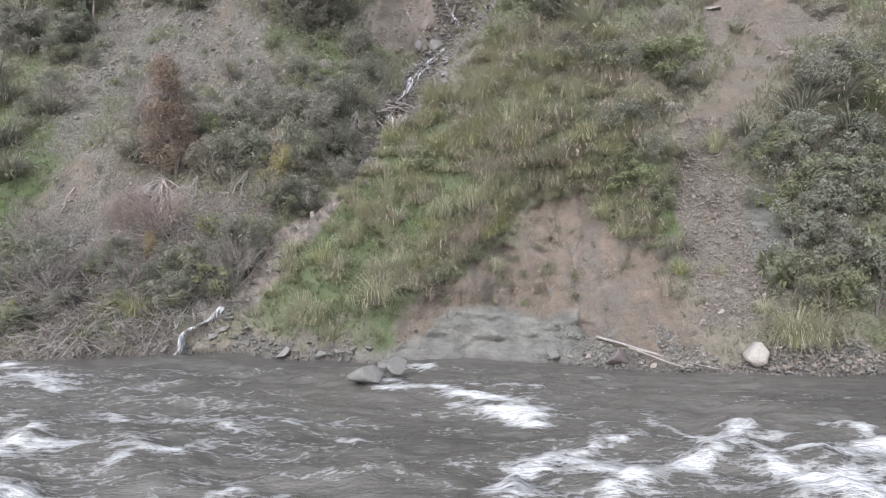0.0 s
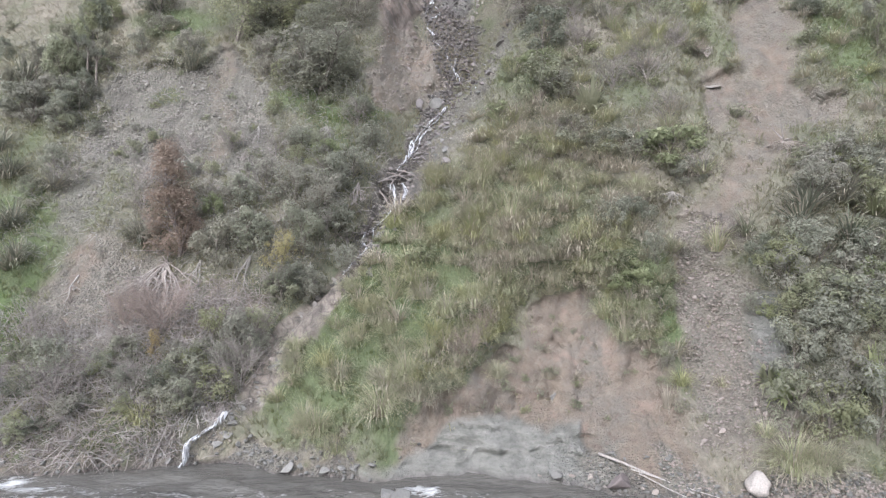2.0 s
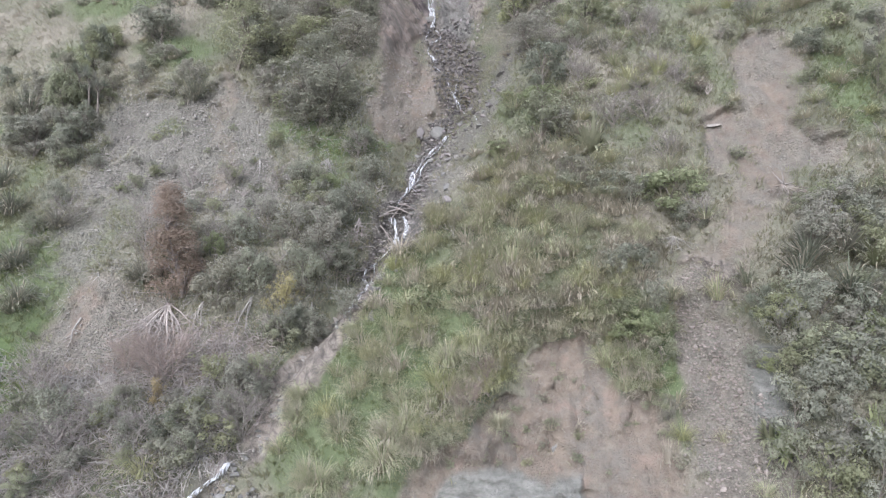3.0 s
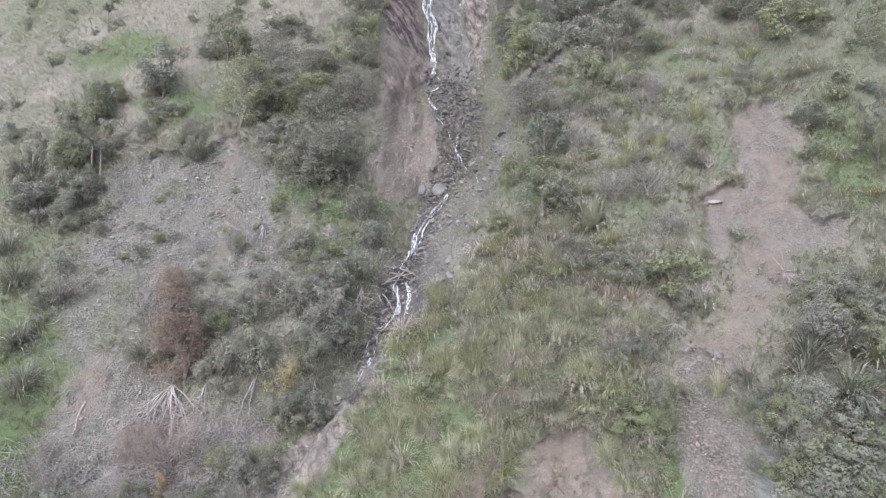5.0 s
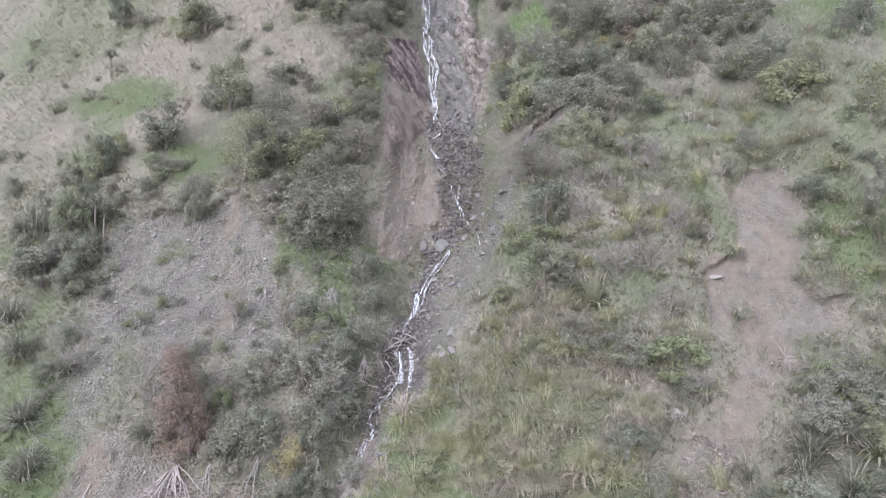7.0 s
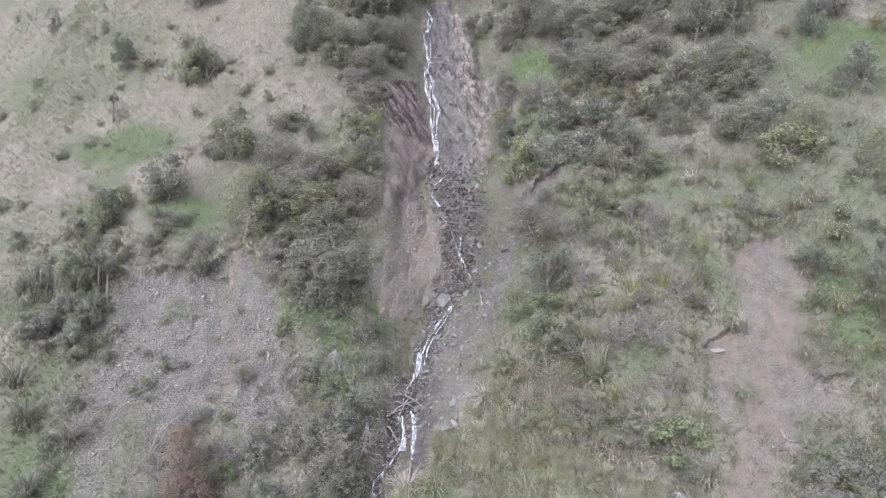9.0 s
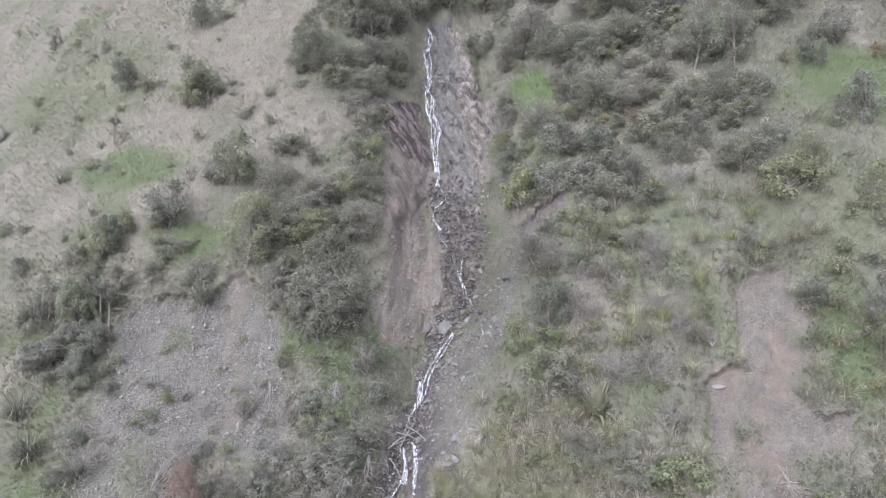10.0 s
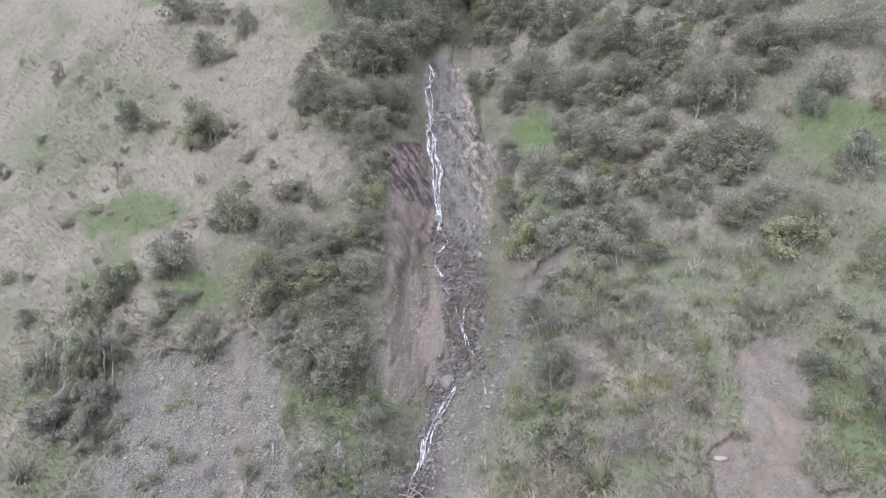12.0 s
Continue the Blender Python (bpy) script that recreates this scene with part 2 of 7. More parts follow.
def grain(x, y, seed=0):
    """Smooth value noise in -1..1, one cell a unit."""
    x, y = np.asarray(x, float), np.asarray(y, float)
    ix, iy = np.floor(x), np.floor(y)
    fx, fy = x - ix, y - iy
    fx, fy = fx * fx * (3 - 2 * fx), fy * fy * (3 - 2 * fy)
    a, b = hashed(ix, iy, seed), hashed(ix + 1, iy, seed)
    c, d = hashed(ix, iy + 1, seed), hashed(ix + 1, iy + 1, seed)
    return 2 * ((a + (b - a) * fx) * (1 - fy) + (c + (d - c) * fx) * fy) - 1


def rough(x, y, octaves=4, seed=0, fall=0.5):
    total, size, amp = 0, 1.0, 1.0
    for k in range(octaves):
        total = total + amp * grain(np.asarray(x) * size + 17.3 * k, np.asarray(y) * size - 9.1 * k, seed + k)
        size, amp = size * 2.03, amp * fall
    return total


def step(a, b, v):
    s = np.clip((np.asarray(v, float) - a) / (b - a), 0, 1)
    return s * s * (3 - 2 * s)


def bump(x, z, cx, cz, rx, rz, turn=0.0, soft=0.35):
    """1 inside an ellipse on the slope, falling softly to 0 at its rim."""
    c, s = math.cos(radians(turn)), math.sin(radians(turn))
    u, v = ((x - cx) * c + (z - cz) * s) / rx, ((z - cz) * c - (x - cx) * s) / rz
    return 1 - step(1 - soft, 1 + soft, np.sqrt(u * u + v * v))


GULLY_Z = (0.0, 2.3, 5.0, 8.0, 10.2, 12.0, 15.0, 19.7, 21.8, 24.0, 28.0, 32.0, 40.0, 52.0, 64.0)
GULLY_X = (-10.6, -9.6, -7.8, -5.2, -3.8, -3.2, -2.4, -1.0, 1.0, 2.0, 0.8, -0.8, -1.1, -1.5, -2.0)
EDGE_Z = (0.0, 2.5, 4.4, 7.2, 9.5, 12.0, 15.0, 18.0, 22.0, 26.0, 30.0, 36.0, 42.0, 52.0, 64.0)
EDGE_X = (-9.4, -8.6, -8.0, -5.9, -4.0, -2.3, 0.0, 2.2, 3.6, 4.9, 5.8, 5.2, 4.6, 3.8, 3.0)


def depth(x, z):
    """The hillside without its fine relief."""
    x, z = np.asarray(x, float), np.asarray(z, float)
    zc = np.clip(z, -3, 95)
    xl, xr = np.clip(x, -75, 12), np.clip(x, -14, 36)
    left = 29.1 + 1.138 * zc - 0.00532 * zc * zc + 0.361 * xl - 0.00246 * xl * zc + 0.00828 * xl * xl
    right = 22.9 + 1.02 * zc + 0.0032 * zc * zc - 0.273 * xr - 0.0172 * xr * zc + 0.0128 * xr * xr
    left = left - 0.25 * np.minimum(x + 75, 0)
    right = right + 0.25 * np.maximum(x - 36, 0)
    # clay scoop above the water, the chute beside it, the bushy nose
    right = right + 2.0 * bump(x, zc, 6.2, 4.6, 4.6, 3.4, 0, 0.5) + 0.9 * bump(x, zc, 3.0, 0.8, 4.0, 1.6, 0, 0.5)
    right = right + 0.7 * bump(x, zc, 11.6, 7.0, 1.7, 6.0, -6, 0.5) - 1.2 * bump(x, zc, 15.8, 7.5, 3.6, 5.5, -10, 0.6)
    right = right + 0.9 * bump(x, zc, 17.4, 20.5, 2.8, 5.0, 0, 0.4)
    right = right + 0.8 * bump(x, zc, 5.0, 10.0, 8.0, 9.0, 0, 0.6) + 0.8 * bump(x, zc, 12.3, 8.0, 1.6, 4.0, 0, 0.5)
    right = right + 0.8 * bump(x, zc, 13.3, 5.0, 1.2, 2.6, 0, 0.5) + 0.5 * bump(x, zc, 1.5, 0.9, 4.5, 1.6, 0, 0.5)
    left = left + 0.9 * bump(x, zc, -18.5, 18.0, 6.5, 5.0, 0, 0.4) + 0.8 * bump(x, zc, -18.0, 6.6, 5.5, 2.2, 15, 0.4)
    xg, xe = np.interp(zc, GULLY_Z, GULLY_X), np.interp(zc, EDGE_Z, EDGE_X)
    floor_y = 25.8 + 1.45 * zc - 0.0085 * zc * zc + 1.9 * np.exp(-(((zc - 9.8) / 3.0) ** 2))
    wide = 1.6 + 0.05 * np.clip(zc, 0, 50)
    from_left = np.exp(-(np.minimum(x - xg, 0) / wide) ** 2)
    y = left + (np.maximum(floor_y, left) - left) * from_left
    over = step(0.0, 1.0, (x - xg - 0.25 * (xe - xg)) / (0.9 * (xe - xg) + 0.15 + 0.03 * np.clip(zc, 0, 60)))
    inside = np.maximum(floor_y, left)
    y = np.where(x < xg, y, inside + (right - inside) * over)
    # the bare chute under the fall lies deep, the tan wall beside the fall stands out
    return y + 2.0 * bump(x, zc, -2.8, 26.0, 1.8, 4.5, 0, 0.5) - 2.2 * bump(x, zc, 2.4, 44.0, 1.3, 7.5, 0, 0.5)


# ---- what covers the slope where: soft masks over x and height ----
def strip(x, z, zs, xs, ws, soft=0.4):
    """1 along a winding band that is 2 * ws wide."""
    inside = (z > zs[0] - 0.4) & (z < zs[-1] + 0.4)
    off = np.abs(x - np.interp(z, zs, xs)) / np.interp(z, zs, ws)
    return np.where(inside, 1 - step(1 - soft, 1 + soft, off), 0.0)


def region(x, z, outline, soft=0.4):
    """1 inside an outline on the slope, falling softly to 0 across its rim."""
    x, z = np.atleast_1d(x), np.atleast_1d(z)
    p = np.array(outline, float)
    out = np.zeros(x.shape)
    low, high = p.min(0) - soft, p.max(0) + soft
    near_ = (x > low[0]) & (x < high[0]) & (z > low[1]) & (z < high[1])
    if not near_.any():
        return out
    qx, qz = x[near_], z[near_]
    off, inside = np.full(qx.shape, 1e9), np.zeros(qx.shape, bool)
    for (ax, az), (bx, bz) in zip(p, np.roll(p, -1, 0)):
        dx, dz = bx - ax, bz - az
        k = np.clip(((qx - ax) * dx + (qz - az) * dz) / (dx * dx + dz * dz + 1e-9), 0, 1)
        off = np.minimum(off, np.hypot(qx - ax - k * dx, qz - az - k * dz))
        if dz:
            inside ^= ((az > qz) != (bz > qz)) & (qx < ax + (qz - az) * dx / dz)
    out[near_] = step(-soft, soft, np.where(inside, off, -off))
    return out


SLIP = ((-24.3, 14.7), (-25, 17.5), (-24.7, 19.5), (-25.7, 21.4), (-23.9, 22.4), (-20.5, 22.9), (-18.1, 22.9), (-17.8, 24.7), (-16.3, 24.6), (-15.6, 22.8), (-13.4, 20.8), (-12.4, 18.4), (-12.1, 16.2), (-11, 14.4), (-11.8, 13.2), (-14.5, 13.7), (-16.9, 13.3), (-19.4, 13.8), (-21.5, 14))
SLIP_FOOT = ((-24.9, 13.4), (-23, 14.3), (-21.3, 12.2), (-20.8, 10.6), (-19.7, 9.5), (-21.1, 9.1), (-22.7, 10.6))
BROWN_EARTH = ((-21.5, 6.6), (-20.7, 8.2), (-20.4, 10.1), (-19.1, 10), (-17.8, 8.5), (-15.9, 8.1), (-13.8, 6.5), (-11.2, 6.9), (-9.4, 6.4), (-9.4, 5.3), (-11.1, 4.9), (-12.8, 4.6), (-15.5, 4.9), (-16.9, 4.4), (-18.7, 4.2), (-20.5, 4.6))
CHUTE = ((11.6, 9.6), (12.5, 10.1), (13, 9.6), (12.8, 8.3), (13.5, 7.4), (13.3, 5.6), (13.2, 4.2), (13, 2.4), (12.8, 1.6), (11.3, 1.3), (9.5, 1.5), (10.5, 3.7), (11, 5.8), (11.1, 8))
UPPER_SLIP = ((20.4, 24.9), (21.5, 24.6), (21.2, 22.3), (20.5, 19.9), (19.7, 18.2), (19.9, 17.3), (22.1, 17), (21.6, 15.9), (20.3, 15.1), (19.6, 15.5), (18.2, 14.8), (17.1, 13.8), (15.3, 13.1), (14.9, 14), (14.8, 14.5), (14, 15.1), (14.7, 16.8), (15.3, 18.3), (16.3, 19.1), (17.2, 19.1), (18.3, 21.7), (18.7, 23.2))
LINK = ((14.9, 14.6), (17.2, 14.5), (16.5, 13.1), (15.1, 11.8), (13, 9.8), (12, 9.4), (11.9, 10.2), (13.9, 12.1))
CLAY_FACE = ((5.2, 6.1), (6.9, 6.8), (7.7, 5.6), (8.1, 4.6), (9.2, 4.6), (9.7, 3.5), (9.5, 2.1), (9.1, 1), (8.8, 0.2), (5.8, 0.2), (2.5, 0.2), (-2.7, 0.3), (-2.2, 1.1), (-1.2, 1.9), (0, 2.9), (1.7, 4), (3.6, 4.6), (4.3, 5.5))
LEDGE = ((0.1, 1.7), (1.5, 1.9), (3.6, 1.5), (4.2, 1.3), (5.4, 1.7), (5.6, 0.7), (4.6, -0.3), (1.8, -0.5), (-0.5, -0.4), (-3.2, -0.3), (-2.1, 0.7), (-0.6, 0.9))
PURPLE_WALL = ((-7, 41.9), (-5.2, 41.7), (-3.2, 41.2), (-2.1, 38), (-1.3, 35.5), (-0.9, 33.4), (-2.5, 34.3), (-5, 36.3), (-6, 38.4))
MAUVE_WALL = ((-5.8, 36.9), (-4.4, 35.4), (-1.4, 33.4), (-1.4, 31.4), (-2.8, 29.3), (-2.7, 27.3), (-5.3, 27.2), (-6, 31.6))
PINK_CHUTE = ((-5.1, 27.6), (-2.5, 27.9), (-1.2, 26.5), (-0.2, 24.5), (0.3, 22.2), (0, 20.3), (-2.1, 19.9), (-4.2, 18.8), (-5.4, 19), (-5.7, 21.7), (-5.1, 24.7))
WET_RUBBLE = ((-2, 32.1), (0.5, 32.1), (3.5, 28), (3.3, 24), (2.4, 20.6), (0.2, 20.5), (0, 23.6), (-1.2, 26.5))
FALL_WALL = ((-2.3, 52.8), (0.9, 53.7), (1.6, 45.2), (2.2, 38.3), (2.7, 30.2), (0.2, 30.2), (-0.5, 36.7), (-1.3, 42.1), (-2.3, 45.8))
TAN_WALL = ((0.9, 52.9), (2.2, 51), (2.9, 45.8), (3.6, 41.5), (5.1, 40.6), (4.3, 35.7), (3.3, 31.3), (2.4, 32.4), (2.5, 38.3), (1.5, 43.1))
GREY_BANK = ((5.2, 25.9), (6.9, 27.7), (6.3, 25.1), (5.2, 23.6), (4.2, 21.6), (3.3, 19.8), (2, 17.6), (0.1, 15.5), (1.5, 16.1), (0, 14.1), (-2.1, 11.9), (-3.6, 9.9), (-5.2, 9.5), (-2.5, 12), (-2.8, 13.4), (-1.6, 15), (-0.3, 17.4), (0.2, 18.5), (1.9, 19.7), (3.3, 21.7))
CHUTE_SLAB = ((13.5, 6.9), (14.2, 7.0), (13.9, 5.2), (13.9, 3.8), (13.5, 2.6), (12.9, 2.7), (12.9, 4.2), (13.2, 5.6))
# bare earth scar; the shade of its hollow is put into the colour
SHADED_SCAR = ((9.5, 30.8), (7.7, 30), (6.3, 28.4), (5.2, 26.8), (5.7, 26.8), (7.4, 28.3), (9.1, 29.6))
TAN_RAMP = ((-9.5, 2.3), (-9.3, 3.5), (-8.9, 4.6), (-7.2, 6.0), (-6.0, 7.2), (-5.2, 8.4), (-4.2, 9.6), (-4.0, 8.6), (-5.2, 6.4), (-6.2, 5.1), (-7.2, 4.1), (-7.5, 3.0), (-8.2, 2.3), (-8.9, 1.5))
OPEN_SLOPE = ((-85.9, 79), (-13.2, 60.2), (-13.5, 55.3), (-16.5, 51.6), (-17.8, 47.2), (-14.9, 44.3), (-9.9, 40.9), (-9.8, 36.6), (-10.2, 32.7), (-14.6, 34.5), (-17, 35.7), (-21, 38.7), (-22.6, 35.9), (-23.5, 33.1), (-28, 32.7), (-28.4, 29.7), (-33.5, 29.3), (-38.1, 27.3), (-60, 25.5))


def most(*masks):
    out = masks[0]
    for m in masks[1:]:
        out = np.maximum(out, m)
    return out


def covers(x, z):
    x, z = np.asarray(x, float), np.asarray(z, float)
    wx, wz = x + 0.8 * rough(x * 0.5, z * 0.5, 5, 31, 0.6), z + 0.8 * rough(x * 0.5, z * 0.5, 5, 57, 0.6)
    wx, wz = wx + 0.22 * rough(x * 2.6, z * 2.6, 3, 35), wz + 0.22 * rough(x * 2.6, z * 2.6, 3, 59)
    c = {}
    sx, sz = x + 0.5 * (wx - x), z + 0.5 * (wz - z)
    c["chute"] = region(sx, sz, CHUTE)
    c["slip"] = most(region(sx, sz, SLIP, 0.5), 0.75 * region(wx, wz, SLIP_FOOT, 0.7))
    c["slip"] = c["slip"] * (1 - 0.8 * bump(wx, wz, -20.4, 20.2, 1.4, 0.9) - 0.6 * bump(wx, wz, -22.9, 17.6, 1.1, 0.6) - 0.6 * bump(wx, wz, -14.2, 15.2, 1.0, 0.6))
    c["rust"] = strip(wx, wz, (14.5, 17, 20, 23, 24.6), (-14.9, -15.4, -16.6, -17.1, -17.2), (0.9, 0.8, 0.7, 0.7, 0.6))
    c["slip"] = c["slip"] * (1 - 0.7 * c["rust"])
    c["shore"] = (1 - step(0.5, 1.0, wz)) * most(step(3.5, 5, x), bump(x, 0 * x, -6.5, 0, 4.5, 1), 0.5 * (x < -9))
    c["bed"] = step(8.0, 10.0, z + 7.5 * (z < 2)) * strip(wx, wz, GULLY_Z[:9], GULLY_X[:9], (1.0, 0.8, 0.5, 0.5, 0.8, 1.0, 1.1, 1.0, 0.8))
    c["bank"] = region(sx, sz, GREY_BANK, 0.3)
    c["scree"] = most(0.7 * c["chute"], c["slip"], c["shore"], c["bed"], 0.8 * c["bank"])
    c["face"] = region(sx, sz, CLAY_FACE, 0.25)
    c["upper_slip"] = (1 - 0.75 * bump(wx, wz, 17.0, 16.0, 1.0, 0.5) - 0.7 * bump(wx, wz, 15.4, 14.6, 0.8, 0.6)) * region(sx, sz, UPPER_SLIP, 0.35)
    c["earth"] = most(region(sx, sz, BROWN_EARTH, 0.6), 0.8 * c["rust"] * step(13, 15, z), region(x, z, SHADED_SCAR, 0.25))
    c["pink"] = most(region(sx, sz, PINK_CHUTE, 0.4), region(sx, sz, MAUVE_WALL, 0.4))
    c["link"] = 0.85 * region(sx, sz, LINK, 0.5)
    c["ledge"] = region(x + 0.3 * (wx - x), z + 0.2 * (wz - z), LEDGE, 0.12)
    c["rock"] = most(c["ledge"], bump(wx, z, 1.5, 0.2, 4.6, 0.38, 0, 0.25), region(sx, sz, FALL_WALL, 0.5), region(x + 0.3 * (wx - x), z, CHUTE_SLAB, 0.2))
    c["purple"] = most(region(sx, sz, PURPLE_WALL, 0.3), 0.45 * region(sx, sz, MAUVE_WALL, 0.6))
    c["ramp"] = region(x + 0.3 * (wx - x), z + 0.3 * (wz - z), TAN_RAMP, 0.2)
    c["tan"] = most(region(sx, sz, TAN_WALL, 0.3), bump(wx, wz, 12.2, 10.2, 0.7, 0.6), 0.9 * c["ramp"])
    # the scar term paints the hollow's shade into the dark mask
    c["dark"] = most(0.6 * region(x, z, SHADED_SCAR, 0.2), region(sx, sz, WET_RUBBLE, 0.5), 0.5 * region(sx, sz, FALL_WALL, 0.5), 0.75 * strip(wx, wz, (31.5, 34, 38, 42, 47, 53), (-0.6, -0.6, -1.0, -1.6, -1.7, -1.8), (1.5, 1.5, 1.2, 0.9, 0.8, 0.5)), 0.75 * c["bed"], 0.7 * strip(wx, wz, (9.5, 12, 15, 18, 20), (-4.2, -3.1, -2.2, -0.9, 0.6), (0.5, 0.8, 0.8, 0.8, 0.7)), (1 - step(-0.1, 0.22, z)), 0.7 * bump(wx, wz, -4.2, 11.6, 1.2, 1.4))
    c["scree"] = most(c["scree"], step(-0.45, 0.3, rough(x * 0.9, z * 0.6, 4, 37)) * most(0.6 * c["upper_slip"], 0.5 * c["pink"], 0.8 * c["earth"]))
    c["clay"] = most(c["face"], c["upper_slip"], c["earth"], c["pink"], c["link"], c["ramp"], c["chute"], 0.9 * (1 - step(0.5, 1.2, wz)))
    c["lush"] = most(0.3 * bump(wx, wz, -45, 46, 14, 8), 0.2 * bump(wx, wz, 26, 27, 8, 6), 0.2 * bump(wx, wz, 14, 27, 6, 4), 0.7 * bump(wx, wz, -24.5, 9.5, 4.0, 4.0), 0.6 * bump(wx, wz, 8.6, 6.6, 1.6, 2.6), bump(wx, wz, -22.3, 5.2, 2.6, 2.4), 0.8 * bump(wx, wz, -7, 18.4, 2.6, 1.1), 0.7 * bump(wx, wz, -10.5, 19.6, 2.2, 1.2), bump(wx, wz, 8.4, 41.3, 2.3, 2.6), 0.8 * bump(wx, wz, 33, 39, 5, 3), 0.7 * bump(wx, wz, -31, 34.4, 6, 2.2), 0.7 * bump(wx, wz, -22, 27.5, 3.5, 1.6), 0.7 * bump(wx, wz, -4.5, 3.6, 4.5, 2.6), 0.75 * bump(wx, wz, -1, 7, 5, 3.5, 30), 0.5 * bump(wx, wz, 4, 10, 5, 4), 0.8 * bump(wx, wz, 10.3, 5.5, 0.9, 2.2), 0.7 * bump(wx, wz, 23, 20.5, 1.6, 3), 0.4 * step(0.3, 0.7, rough(x * 0.25, z * 0.25, 3, 77)))
    c["dry"] = np.clip(0.35 + 0.45 * step(24, 34, z) * step(-8, -20, x) + 0.4 * rough(x * 0.3, z * 0.35, 4, 12), 0, 1) * (1 - c["lush"])
    c["dry"] = most(c["dry"], (0.72 + 0.36 * rough(x * 0.22, z * 0.3, 3, 82)) * region(wx, wz, OPEN_SLOPE, 2.0) * (1 - c["lush"]), 0.6 * bump(wx, wz, 4.5, 10.2, 6.5, 3.5, 20), 0.8 * bump(wx, wz, 6.8, 11.6, 1.8, 1.0), 0.8 * bump(wx, wz, 9.6, 12.5, 1.6, 0.9), 0.7 * bump(wx, wz, 5.8, 13.8, 2.0, 0.8), 0.7 * bump(wx, wz, 5.4, 8.8, 2.6, 0.8, -15))
    bare = most(c["scree"], c["clay"], c["rock"], c["purple"], c["tan"])
    c["bare"] = most(bare, 1 - step(0.1, 0.5, z))
    c["lush"] = c["lush"] * (1 - c["bare"])
    return c


def facets(x, z, seed, tilt=0.7):
    """Broken blocks: every cell is a small plane of its own depth and tilt. One cell a unit."""
    ix, iz = np.floor(x), np.floor(z)
    best, out = np.full(np.shape(x), 1e9), np.zeros(np.shape(x))
    for dx in (-1, 0, 1):
        for dz in (-1, 0, 1):
            cx, cz = ix + dx, iz + dz
            ox, oz = x - cx - hashed(cx, cz, seed), z - cz - hashed(cx, cz, seed + 1)
            d = ox * ox + oz * oz
            v = hashed(cx, cz, seed + 2) - 0.5 + tilt * (ox * (hashed(cx, cz, seed + 3) - 0.5) + oz * (hashed(cx, cz, seed + 4) - 0.5))
            out = np.where(d < best, v, out)
            best = np.minimum(best, d)
    return out


SCARPS = (((15.0, 16.0, 17.9), (17.9, 18.7, 19.15), 0.24), ((19.6, 20.0, 20.8, 22.2), (17.7, 17.4, 16.9, 17.15), 0.2), ((18.7, 19.9, 21.8), (23.8, 24.7, 24.3), 0.12),
          ((-23.6, -21.0, -18.9, -17.4, -15.6), (22.6, 23.2, 23.0, 24.6, 24.0), 0.2), ((2.0, 3.2, 5.0, 6.6, 8.2), (4.9, 6.3, 7.1, 7.2, 6.3), 0.08), ((-0.6, 0.6, 2.2), (2.0, 3.2, 4.6), 0.12),
          ((4.2, 4.9, 5.5), (4.4, 4.7, 4.3), 0.18), ((5.4, 7.4, 9.4), (27.6, 29.3, 31.0), 0.3))


